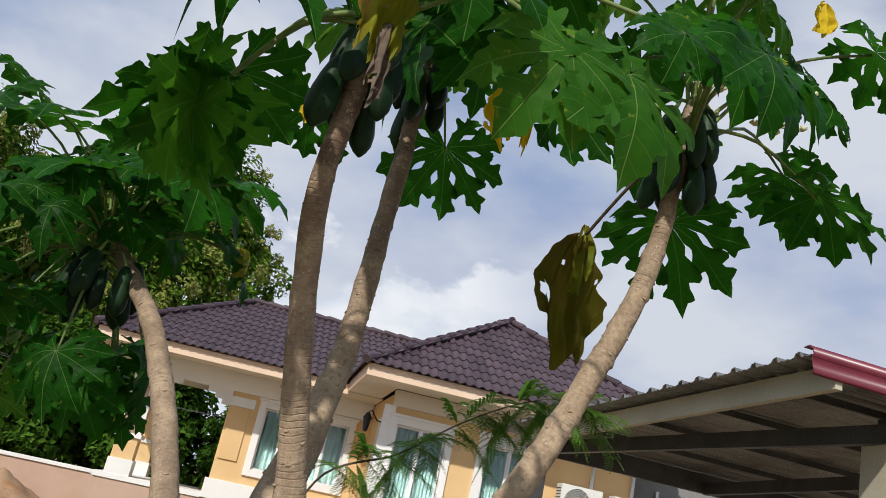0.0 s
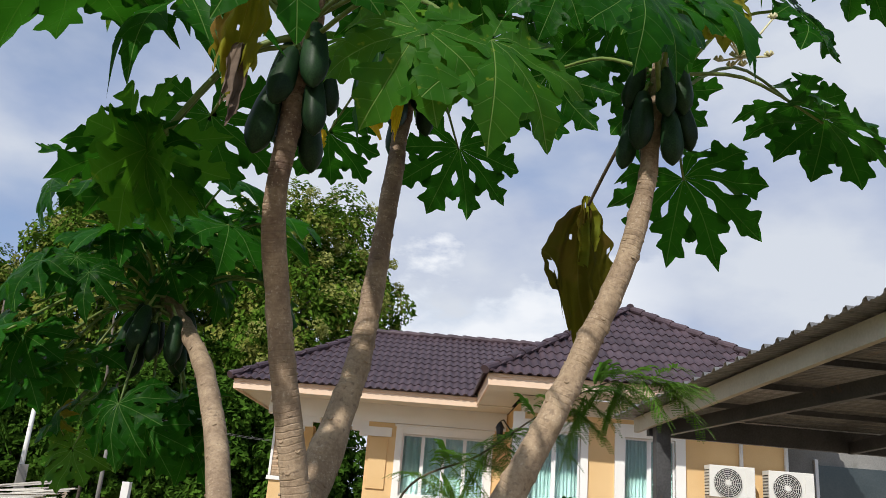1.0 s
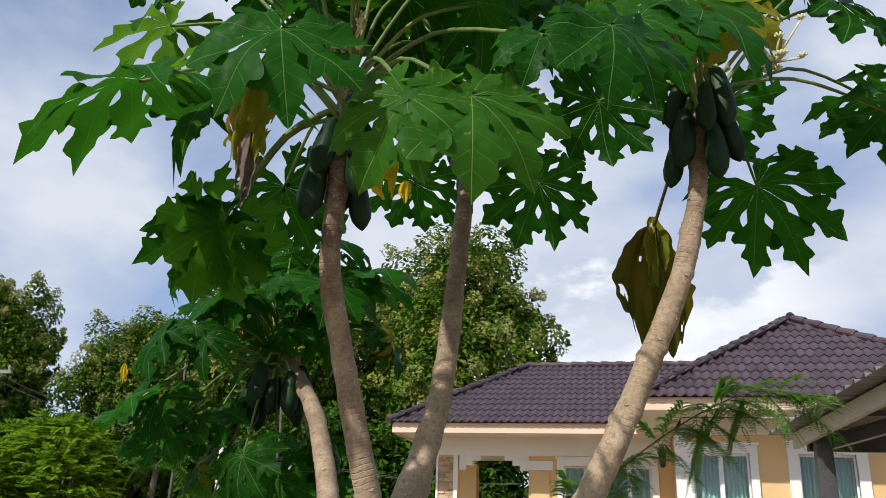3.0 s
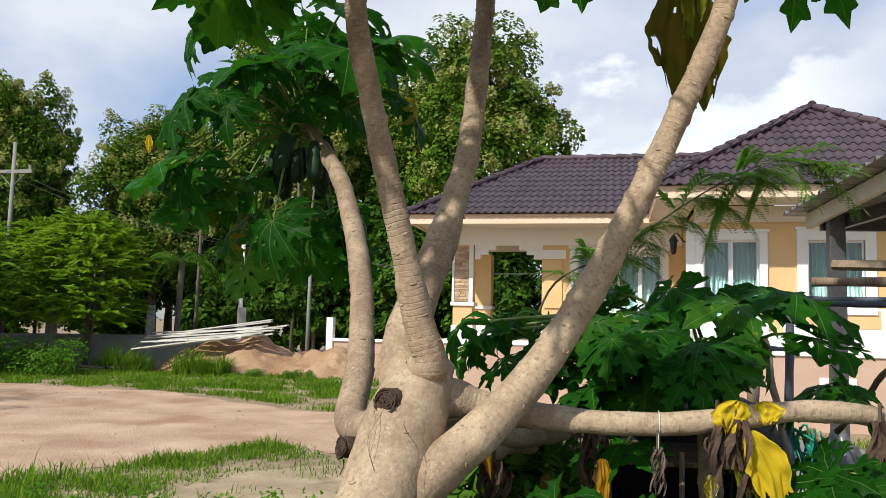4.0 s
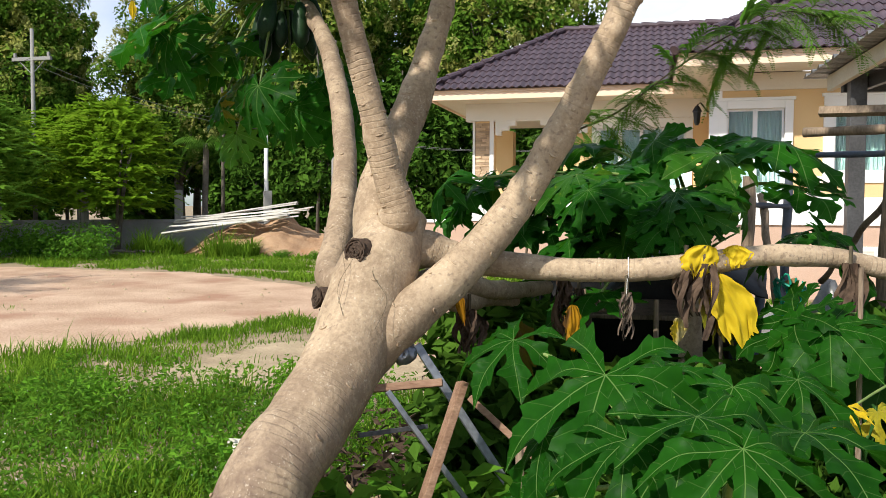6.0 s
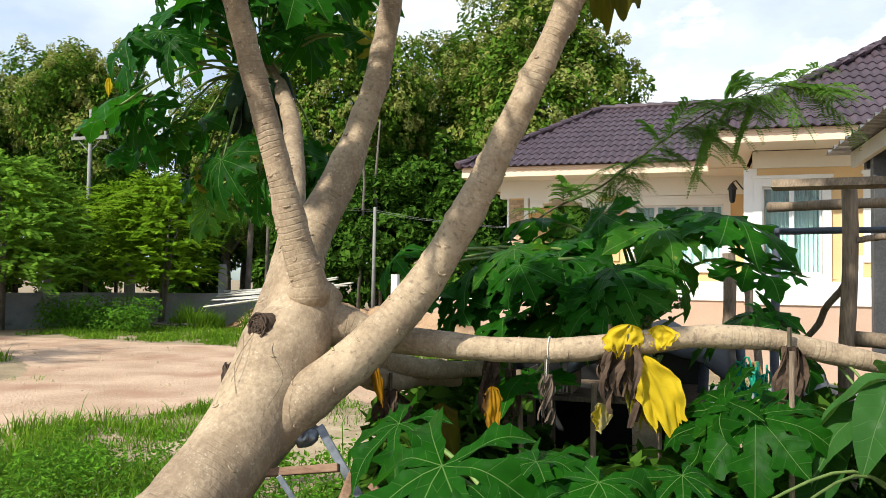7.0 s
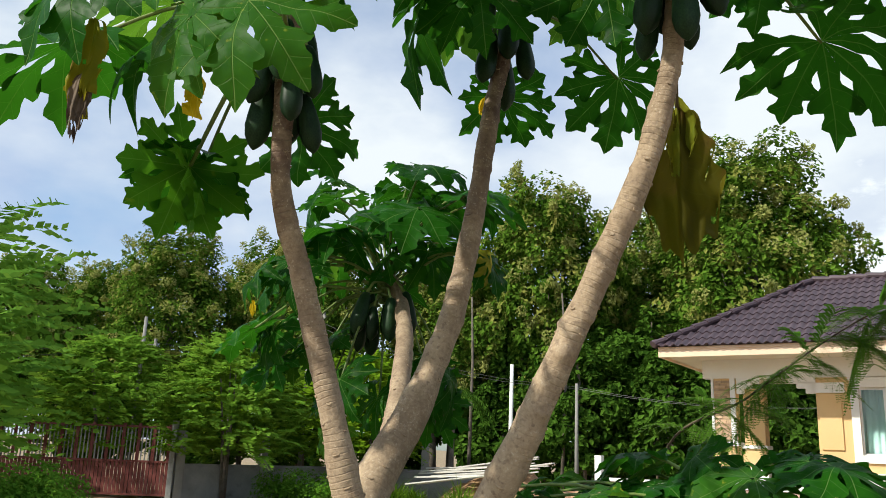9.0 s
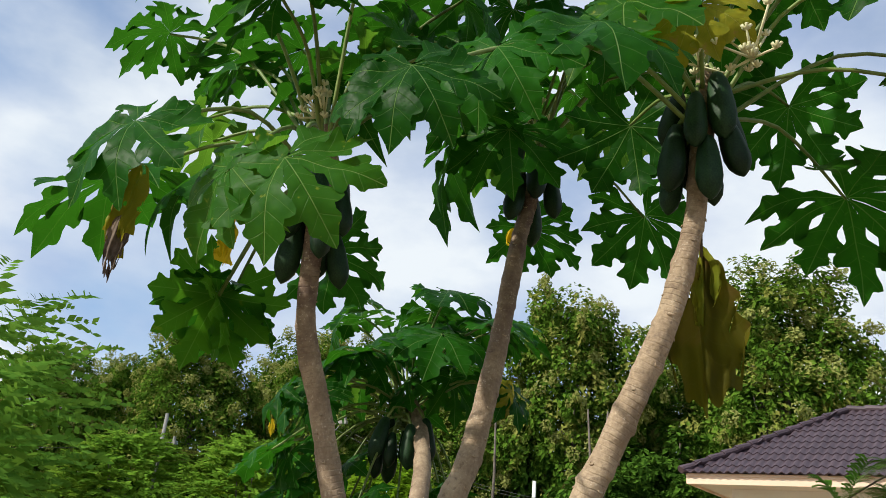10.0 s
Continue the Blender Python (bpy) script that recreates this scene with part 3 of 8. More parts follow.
# grey side building beyond the bay
annex = thing("side_building", "grey rendered outbuilding with dark tinted windows", "building")
part("wall", boxed(6.66, 12.0, WALL_BAY + 0.9, WALL_BAY + 1.1, 0, 4.0), M["concrete"], annex)
for x in (7.55, 9.3):
    wd = part("window", boxed(x, x + 1.55, WALL_BAY + 0.86, WALL_BAY + 0.91, 1.6, 3.0), M["tinted"], annex, "dark tinted window")
    for a0, a1 in ((x - 0.06, x), (x + 1.55, x + 1.61)):
        part("window_frame", boxed(a0, a1, WALL_BAY + 0.84, WALL_BAY + 0.92, 1.5, 3.1), M["frame"], wd)


def air_conditioner(x, y, z):
    ac = thing("air_conditioner", "cream outdoor air conditioner unit on the wall", "air conditioner", "air conditioners", at=(x, y, z))
    part("casing", boxed(0, 0.76, 0, 0.28, 0, 0.55, 0.012), M["ac_white"], ac)
    bm = bmesh.new()
    bmesh.ops.create_cone(bm, cap_ends=True, segments=40, radius1=0.235, radius2=0.235, depth=0.02, matrix=pose(0.30, -0.004, 0.275, 90))
    part("fan_opening", bm, M["black"], ac)
    bm = bmesh.new()
    for r in (0.06, 0.09, 0.12, 0.15, 0.18, 0.21, 0.235):
        m = 36
        tube(bm, [(0.30 + r * math.cos(2 * math.pi * k / m), -0.022, 0.275 + r * math.sin(2 * math.pi * k / m)) for k in range(m + 1)], 0.004, 4, False)
    for k in range(16):
        a = 2 * math.pi * k / 16
        tube(bm, [(0.30 + 0.05 * math.cos(a), -0.024, 0.275 + 0.05 * math.sin(a)), (0.30 + 0.235 * math.cos(a), -0.024, 0.275 + 0.235 * math.sin(a))], 0.003, 4)
    part("fan_grille", bm, M["ac_white"], ac)
    bm = bmesh.new()
    bmesh.ops.create_cone(bm, cap_ends=True, segments=20, radius1=0.05, radius2=0.045, depth=0.02, matrix=pose(0.30, -0.03, 0.275, 90))
    part("hub", bm, M["ac_white"], ac)
    part("side_cover", boxed(0.60, 0.75, -0.012, 0.0, 0.06, 0.5, 0.004), M["ac_white"], ac)
    for k in range(9):
        part("fin", boxed(0.0 - 0.006, 0.0, 0.04, 0.25, 0.06 + 0.05 * k, 0.075 + 0.05 * k), M["black"], ac)
    for xx in (0.1, 0.62):
        part("bracket", boxed(xx, xx + 0.04, -0.02, 0.42, -0.045, 0.0), M["steel"], ac)
    return ac


air_conditioner(5.13, WALL_BAY - 0.42, 2.22)
air_conditioner(6.12, WALL_BAY - 0.42, 2.20)


# ---- carport ----
carport = thing("carport", "steel carport with corrugated zinc roof and maroon edge flashing", "carport")
CA, CB = Vector((2.56, 8.25, 2.70)), Vector((3.04, 4.22, 2.95))
along = (CB - CA)
side = Vector((-along.y, along.x, 0)).normalized() * -1
if side.x < 0:
    side = -side
LEN = 6.5


def cp(s, w, dz=0.0):
    return CA + along * s + side * w + Vector((0, 0, dz))


# corrugated sheet, its ridges running from edge to edge across the slope
bm = bmesh.new()
n = 640
rowa, rowb = [], []
for i in range(n + 1):
    s = -0.10 + 1.12 * i / n
    x = s * along.length
    z = 0.098 + 0.030 * max(0.0, min(1.0, 3.2 * (math.sin(2 * math.pi * x / 0.19) - 0.55))) + 0.005 * max(0.0, min(1.0, 3.0 * math.sin(2 * math.pi * x / 0.0475)))
    rowa.append(bm.verts.new(cp(s, -0.20, z)))
    rowb.append(bm.verts.new(cp(s, LEN, z + 0.05)))
for i in range(n):
    bm.faces.new((rowa[i], rowa[i + 1], rowb[i + 1], rowb[i]))
sheet = part("roof_sheet", bm, M["sheet"], carport, "corrugated zinc roof sheet")
sol = sheet.modifiers.new("thickness", "SOLIDIFY")
sol.thickness = 0.004


def beam(name, p, q, w, h, mat, label=""):
    """A straight box beam between two points, its upper face at them."""
    p, q = Vector(p), Vector(q)
    d = (q - p).normalized()
    s = d.cross(Vector((0, 0, 1)))
    s = s.normalized() if s.length > 1e-3 else Vector((1, 0, 0))
    u = s.cross(d)
    bm2 = bmesh.new()
    box(bm2, 0, (q - p).length, -w / 2, w / 2, -h, 0, min(w, h) * 0.06)
    bmesh.ops.transform(bm2, matrix=Matrix.Translation(p) @ Matrix((d, s, u)).transposed().to_4x4(), verts=bm2.verts)
    return part(name, bm2, mat, carport, label)


beam("edge_beam", cp(-0.06, 0, 0.085), cp(1.02, 0, 0.085), 0.05, 0.145, M["cream_steel"], "cream edge beam")
beam("rafter", cp(0.02, 0.18, 0.0), cp(1.0, 0.7, -0.08), 0.06, 0.12, M["steel"])
for w in (2.2, 4.2):
    beam("rafter", cp(0.0, w, 0.0), cp(1.0, w, 0.0), 0.06, 0.12, M["steel"])
for s in (0.0, 0.22, 0.44, 0.66, 0.88):
    beam("purlin", cp(s, 0.03, 0.085), cp(s, LEN, 0.125), 0.03, 0.05, M["steel"])
beam("tie_beam", cp(0.0, 0.03, 0.080), cp(0.0, LEN, 0.11), 0.07, 0.20, M["steel"], "dark steel tie beam")
for w in (0.10, 3.4):
    p = cp(0.045, w)
    part("post", boxed(p.x - 0.07, p.x + 0.07, p.y - 0.07, p.y + 0.07, 0, p.z + 0.02, 0.008), M["steel"], carport, "grey steel post")
p = cp(0.93, 0.82)
part("post", boxed(p.x - 0.14, p.x + 0.14, p.y - 0.14, p.y + 0.14, 0, 2.76, 0.01), M["cream_steel"], carport, "cream concrete post")
beam("header", cp(0.93, 0.72, -0.02), cp(0.93, LEN, 0.0), 0.10, 0.14, M["steel"])
# rounded maroon flashing along the high edge
bm = bmesh.new()
prof = [(0.02, 0.155), (0.06, 0.16), (0.095, 0.135), (0.105, 0.09), (0.095, 0.085), (0.10, 0.03), (0.115, -0.01), (0.10, -0.02)]
ra = [bm.verts.new(cp(1.0, -0.2, dz) + along.normalized() * dx) for dx, dz in prof]
rb = [bm.verts.new(cp(1.0, LEN, dz + 0.05) + along.normalized() * dx) for dx, dz in prof]
for i in range(len(prof) - 1):
    bm.faces.new((ra[i], ra[i + 1], rb[i + 1], rb[i]))
fl = part("edge_flashing", bm, M["maroon"], carport, "maroon rolled edge flashing", True)
fl.modifiers.new("thickness", "SOLIDIFY").thickness = 0.006


# ---- fence and gate ----
def fence_run(points, post_step, top, label):
    f = thing("boundary_fence", label, "fence")
    for a, b2 in zip(points, points[1:]):
        a, b2 = Vector((*a, 0)), Vector((*b2, 0))
        d = b2 - a
        rot = Matrix.Rotation(math.atan2(d.y, d.x), 4, "Z")
        bm2 = boxed(0, d.length, -0.06, 0.06, 0, top, 0.01)
        bmesh.ops.transform(bm2, matrix=Matrix.Translation(a) @ rot, verts=bm2.verts)
        part("wall_panel", bm2, M["concrete"], f)
        bm2 = boxed(0, d.length, -0.09, 0.09, top, top + 0.09, 0.01)
        bmesh.ops.transform(bm2, matrix=Matrix.Translation(a) @ rot, verts=bm2.verts)
        part("coping", bm2, M["concrete"], f)
        k = int(d.length / post_step)
        for i in range(k + 1):
            bm2 = boxed(-0.13, 0.13, -0.13, 0.13, 0, 2.02, 0.015)
            bmesh.ops.transform(bm2, matrix=Matrix.Translation(a + d * (i / max(k, 1))) @ rot, verts=bm2.verts)
            part("post", bm2, M["pole"], f)
    return f


fence_run([(-18.6, 17.6), (-16.4, 22.4), (-11.6, 25.6)], 2.35, 0.97, "grey concrete block fence with posts above its coping")
low = thing("garden_wall", "low pinkish garden wall with white coping", "wall", kind="structure")
part("wall_panel", boxed(-8.2, -2.6, 24.9, 25.05, 0, 1.0), M["pink"], low)
part("coping", boxed(-8.3, -2.5, 24.85, 25.1, 1.0, 1.10, 0.01), M["white"], low)
part("post", boxed(-8.32, -8.1, 24.84, 25.08, 0, 1.75, 0.01), M["white"], low)

gate = thing("sliding_gate", "red-brown steel sliding gate with grey pickets", "gate")
GA, GB = Vector((-18.75, 17.35, 0)), Vector((-24.4, 13.6, 0))
gd = (GB - GA).normalized()
grot = Matrix.Rotation(math.atan2(gd.y, gd.x), 4, "Z")
glen = (GB - GA).length
n = int(glen / 0.115)
for i in range(n):
    x = 0.06 + i * 0.115
    major = i % 4 == 0
    bm = boxed(x - (0.05 if major else 0.018), x + (0.05 if major else 0.018), -0.012, 0.012, 1.06, 2.18 if major else 2.12)
    bmesh.ops.transform(bm, matrix=Matrix.Translation(GA) @ grot, verts=bm.verts)
    part("picket", bm, M["gate_red" if major else "gate_grey"], gate)
    bm = boxed(x - 0.05, x + 0.05, -0.02 - 0.01 * (i % 2), 0.0, 0.14, 1.06, 0.006)
    bmesh.ops.transform(bm, matrix=Matrix.Translation(GA) @ grot, verts=bm.verts)
    part("panel_rib", bm, M["gate_red"], gate)
for z in (0.10, 1.05, 2.06):
    bm = boxed(0, glen, -0.03, 0.035, z, z + 0.06, 0.004)
    bmesh.ops.transform(bm, matrix=Matrix.Translation(GA) @ grot, verts=bm.verts)
    part("rail", bm, M["gate_red"], gate)
bm = boxed(-0.16, 0.0, -0.09, 0.09, 0, 2.30, 0.01)
bmesh.ops.transform(bm, matrix=Matrix.Translation(GA) @ grot, verts=bm.verts)
part("gate_post", bm, M["gate_grey"], gate)


# ---- background plants ----
M["forest"] = leaf_material("forest_leaf", (0.011, 0.042, 0.004), (0.145, 0.26, 0.030), (0, 0, 0), (0.13, 0.25, 0.025), 0.55, False, True, 0.20, blotch=((0.25, 0.255, 0.06), 1.1, 0.52))
M["flush"] = leaf_material("new_growth_leaf", (0.20, 0.225, 0.055), (0.37, 0.385, 0.125), (0, 0, 0), (0.33, 0.36, 0.08), 0.55, False, True, 0.3)
M["forest_dark"] = leaf_material("understorey_leaf", (0.008, 0.030, 0.004), (0.095, 0.195, 0.024), (0, 0, 0), (0.08, 0.17, 0.02), 0.5, False, True, 0.22)
M["bright"] = leaf_material("feathery_leaf", (0.075, 0.165, 0.008), (0.21, 0.34, 0.020), (0, 0, 0), (0.26, 0.40, 0.03), 0.5, False, True, 0.35)
M["shrub"] = leaf_material("shrub_leaf", (0.075, 0.185, 0.018), (0.21, 0.36, 0.040), (0, 0, 0), (0.24, 0.38, 0.04), 0.45, False, True, 0.3)
M["weed"] = leaf_material("weed_leaf", (0.045, 0.14, 0.012), (0.12, 0.26, 0.025), (0, 0, 0), (0.18, 0.3, 0.04), 0.45, False, True, 0.3)
M["weed_bright"] = leaf_material("weed_leaf_bright", (0.055, 0.17, 0.012), (0.17, 0.36, 0.030), (0, 0, 0), (0.24, 0.42, 0.04), 0.45, False, True, 0.3)
M["bush"] = leaf_material("bush_leaf", (0.05, 0.145, 0.018), (0.17, 0.33, 0.045), (0, 0, 0), (0.20, 0.36, 0.04), 0.5, False, True, 0.35)
M["bark"] = surface("grey_bark", (0.07, 0.058, 0.044), (0.18, 0.155, 0.125), 0.9, 5, 40, 0.5, 0.01)


def leaf_cloud(name, spots, size, material, seed, spread=1.5, droop=0.1, aspect=0.55, centre=None):
    """Many small folded leaves round the given spots (place, radius, count)."""
    rng = np.random.RandomState(seed)
    V, Fc = [], []
    base = 0
    for c, rad, cnt in spots:
        c = np.array(c)
        out = c - (np.array(centre) if centre is not None else c * 0)
        out = out / (np.linalg.norm(out) + 1e-6)
        d = rng.normal(size=(cnt, 3))
        d /= np.linalg.norm(d, axis=1)[:, None]
        pos = c + d * (rad * rng.uniform(0.35, 1.0, cnt) ** 0.6)[:, None]
        nrm = d * 0.7 + out * 0.6 + np.array([0, 0, 0.7]) + rng.normal(size=(cnt, 3)) * spread * 0.5
        nrm /= np.linalg.norm(nrm, axis=1)[:, None]
        tip = rng.normal(size=(cnt, 3)) + d * 0.8 - np.array([0, 0, droop])
        tip -= nrm * (tip * nrm).sum(1)[:, None]
        tip /= np.linalg.norm(tip, axis=1)[:, None]
        sd = np.cross(tip, nrm)
        L = (size * rng.uniform(0.65, 1.3, cnt))[:, None]
        a = pos - tip * L * 0.5
        b2 = pos + sd * L * aspect * 0.5 + nrm * L * 0.07
        e = pos + tip * L * 0.5 - nrm * L * 0.08
        g = pos - sd * L * aspect * 0.5 + nrm * L * 0.07
        V.append(np.stack([a, b2, e, g], 1).reshape(-1, 3))
        idx = base + np.arange(cnt) * 4
        Fc.append(np.stack([np.stack([idx, idx + 1, idx + 2], 1), np.stack([idx, idx + 2, idx + 3], 1)], 1).reshape(-1, 3))
        base += cnt * 4
    me = bpy.data.meshes.new(name)
    me.from_pydata(np.concatenate(V).tolist(), [], np.concatenate(Fc).tolist())
    me.materials.append(material)
    return me


def broad_tree(label, seed, height, radius, clumps, per, leaf, material, trunk_share=0.35, crown_low=0.30, category="tree", flush=False, clump=1.0):
    """A tree about its base: tapered trunk, limbs, and a crown of leafy clumps."""
    rng = random.Random(seed)
    tree = thing("tree", label, category)
    bm = bmesh.new()
    th = height * trunk_share
    tube(bm, [(0, 0, -0.1), (0.05, 0.03, th * 0.5), (0.12 * rng.uniform(-1, 1), 0.1, th), (0.2 * rng.uniform(-1, 1), 0.2 * rng.uniform(-1, 1), height * 0.8)], [radius * 0.075, radius * 0.06, radius * 0.05, 0.03], 8)
    part("trunk", bm, M["bark"], tree, "", True)
    spots = []
    mid = (0, 0, height * (crown_low + 1) / 2)
    hz = height * (1 - crown_low) / 2
    for k in range(clumps):
        a = k * 2.399963
        u = 1 - 2 * (k + 0.5) / clumps
        rr = math.sqrt(1 - u * u)
        f = rng.uniform(0.55, 1.0)
        bulge = 0.8 + 0.35 * noise.noise(Vector((math.cos(a) * rr, math.sin(a) * rr, u)) * 1.6 + Vector((seed, 0, 0)))
        c = Vector((math.cos(a) * rr * radius * f * bulge, math.sin(a) * rr * radius * f * bulge, mid[2] + u * hz * f * (0.85 + 0.3 * bulge) * 0.92))
        spots.append((tuple(c), radius * rng.uniform(0.17, 0.30) * clump, per))
    bm = bmesh.new()
    for k in range(0, clumps, max(1, clumps // 9)):
        c = Vector(spots[k][0])
        s = Vector((0.05, 0.05, th * rng.uniform(0.75, 1.2)))
        tube(bm, [s, s.lerp(c, 0.5) + Vector((0, 0, 0.25)), c], [radius * 0.03, radius * 0.02, 0.02], 6)
    part("limb", bm, M["bark"], tree, "", True)
    part("crown", leaf_cloud("crown", spots, leaf, material, seed, centre=mid), None, tree)
    if flush:
        tips = []
        for c, r, per in spots:
            c = Vector(c)
            if c.z > mid[2] - hz * 0.6 and rng.uniform(0, 1) < 0.6:
                o = (c - Vector(mid)).normalized()
                for j in range(3):
                    tips.append((tuple(c + o * r * 0.75 + Vector((rng.uniform(-1, 1), rng.uniform(-1, 1), rng.uniform(-0.3, 1))) * r * 0.55), r * 0.30, 60))
        part("new_leaves", leaf_cloud("new_leaves", tips, leaf * 0.62, M["flush"], seed + 1, centre=mid), None, tree, "pale yellowish new growth")
    return tree


def put(proto, x, y, s, turn, sz=1.0):
    return copy_thing(proto, Matrix.Translation((x, y, 0)) @ Matrix.Rotation(turn, 4, "Z") @ Matrix.Diagonal((s, s, s * sz, 1)))


tall = [broad_tree("tall dense tree with olive-green crown and yellowish flush", 11, 12.5, 4.3, 130, 300, 0.22, M["forest"], 0.3, 0.22, flush=True, clump=0.82),
        broad_tree("tall rounded tree with dark olive crown and pale new leaves", 23, 11.5, 4.0, 125, 300, 0.22, M["forest"], 0.3, 0.18, flush=True, clump=0.82)]
tall[0].matrix_basis = Matrix.Translation((-5.4, 34.2, 0)) @ Matrix.Diagonal((1.16, 1.1, 1.16, 1))
tall[1].matrix_basis = Matrix.Translation((-13.2, 31.6, 0)) @ Matrix.Diagonal((1.0, 1.0, 1.20, 1))
for i, (x, y, s, t) in enumerate([(-17.4, 29.6, 0.68, 1.0), (-22.4, 27.2, 0.80, 2.2), (-27.2, 23.6, 0.74, 0.4), (-31.0, 19.2, 0.66, 3.0),
                                  (-9.6, 37.5, 0.92, 4.0), (-19.5, 34.5, 0.80, 5.0), (-27.0, 30.5, 0.84, 1.7), (-34.0, 25.0, 0.76, 2.9),
                                  (-36.0, 14.0, 0.62, 0.9), (-35.0, 6.0, 0.6, 2.0)]):
    put(tall[i % 2], x, y, s, t)

under = broad_tree("dense dark green thicket tree leafy to the ground", 37, 5.6, 2.5, 74, 130, 0.27, M["forest_dark"], 0.5, 0.02, clump=0.75)
under.matrix_basis = Matrix.Translation((-3.6, 29.6, 0))
for i, (x, y, s, t) in enumerate([(-7.2, 29.2, 1.0, 1.0), (-10.4, 28.6, 1.05, 2.0), (-14.2, 30.2, 0.95, 3.0), (-19.4, 30.0, 1.0, 4.0), (-23.2, 27.8, 1.0, 5.0),
                                  (-26.0, 25.0, 0.95, 0.5), (-28.6, 21.6, 1.0, 1.5), (-31.5, 17.5, 1.0, 2.5), (-0.6, 30.5, 0.85, 3.3), (2.4, 31.0, 0.75, 3.9),
                                  (-5.2, 32.5, 1.2, 0.2), (-15.0, 31.0, 1.2, 0.7), (-29.0, 11.0, 1.0, 0.9), (-8.8, 31.5, 1.25, 5.5)]):
    put(under, x, y, s, t)


def frond_mesh(name, count, length, leaflet, pairs, height, radius, seed, material, lift=0.5, aspect=0.34, low=0.12):
    """Sprays of feathery leaves about a bushy crown."""
    rng = np.random.RandomState(seed)
    V, Fc = [], []
    base = 0
    for i in range(count):
        a, h = rng.uniform(0, 2 * math.pi), rng.uniform(low, 1.0)
        rr = radius * math.sqrt(max(0.0, 1 - (2 * h - 1.0) ** 2)) * rng.uniform(0.35, 0.95)
        p = np.array([math.cos(a) * rr, math.sin(a) * rr, h * height])
        d = np.array([math.cos(a), math.sin(a), lift * rng.uniform(0.2, 1.6)]) + rng.normal(size=3) * 0.25
        d /= np.linalg.norm(d)
        L = length * rng.uniform(0.6, 1.2)
        sd = np.cross(d, [0, 0, 1.0])
        sd /= np.linalg.norm(sd) + 1e-6
        for k in range(pairs):
            s = (k + 1) / pairs
            q = p + d * L * s - np.array([0, 0, 0.35 * L * s * s])
            ll = leaflet * (1.15 - 0.6 * s) * rng.uniform(0.8, 1.2)
            for sg in (-1, 1):
                t = sd * sg * 0.85 + d * 0.55 + np.array([0, 0, -0.12]) + rng.normal(size=3) * 0.10
                t /= np.linalg.norm(t)
                nv = np.array([math.cos(a) * 0.8, math.sin(a) * 0.8, 0.75]) + rng.normal(size=3) * 0.3
                w = np.cross(t, nv)
                w = w / (np.linalg.norm(w) + 1e-6) * ll * aspect * 0.5
                V += [q, q + t * ll * 0.5 + w, q + t * ll, q + t * ll * 0.5 - w]
                Fc += [(base, base + 1, base + 2), (base, base + 2, base + 3)]
                base += 4
    me = bpy.data.meshes.new(name)
    me.from_pydata([tuple(v) for v in V], [], Fc)
    me.materials.append(material)
    return me


def feathery(label, seed, height, radius, count, length, leaflet, pairs, material, aspect=0.34, low=0.12):
    t = thing("young_tree", label, "tree")
    bm = bmesh.new()
    rng = random.Random(seed)
    for k in range(3):
        x, y = rng.uniform(-0.3, 0.3), rng.uniform(-0.3, 0.3)
        tube(bm, [(x * 0.4, y * 0.4, -0.05), (x, y, height * 0.4), (x * 2.4, y * 2.4, height * 0.85)], [0.06, 0.045, 0.015], 7)
    part("trunk", bm, M["bark"], t, "", True)
    part("crown", frond_mesh("crown", count, length, leaflet, pairs, height, radius, seed, material, aspect=aspect, low=low), None, t)
    return t


fe = feathery("young tree with bright green feathery leaves", 5, 4.6, 1.7, 760, 0.75, 0.21, 13, M["bright"], low=0.30)
fe.matrix_basis = Matrix.Translation((-15.3, 22.4, 0.0))
for x, y, s, t in ((-18.4, 24.2, 1.0, 1.2), (-20.4, 22.0, 1.0, 2.5)):
    put(fe, x, y, s, t)
fd = feathery("young tree with layered mid-green feathery leaves", 9, 4.8, 2.2, 820, 0.85, 0.22, 13, M["shrub"], low=0.27)
fd.matrix_basis = Matrix.Translation((-17.75, 18.7, 0.0))
put(fd, -22.0, 17.4, 1.0, 1.4)
bush = feathery("tall bush with arching sprays of small pointed leaves", 14, 4.4, 1.7, 130, 1.65, 0.34, 11, M["bush"], 0.42)
bush.matrix_basis = Matrix.Translation((-15.0, 7.4, 0.0)) @ Matrix.Diagonal((1.25, 1.25, 1.28, 1))
put(bush, -21.5, 11.0, 1.3, 2.2)

# low bushes by the fence
lb = thing("low_bush", "low leafy bush at the foot of the fence", "bush")
lb.location = (-15.2, 19.7, 0)
rng = random.Random(4)
part("foliage", leaf_cloud("foliage", [((rng.uniform(-1.5, 1.5), rng.uniform(-0.8, 0.8), rng.uniform(0.2, 0.75)), 0.40, 130) for k in range(46)], 0.10, M["weed"], 4, centre=(0, 0, 0)), None, lb)
for x, y, s, t in ((-8.0, 21.8, 0.26, 0.4), (-9.4, 22.0, 0.22, 1.4), (-14.3, 9.6, 1.0, 0.8), (-15.6, 10.6, 1.15, 2.6)):
    put(lb, x, y, s, t)

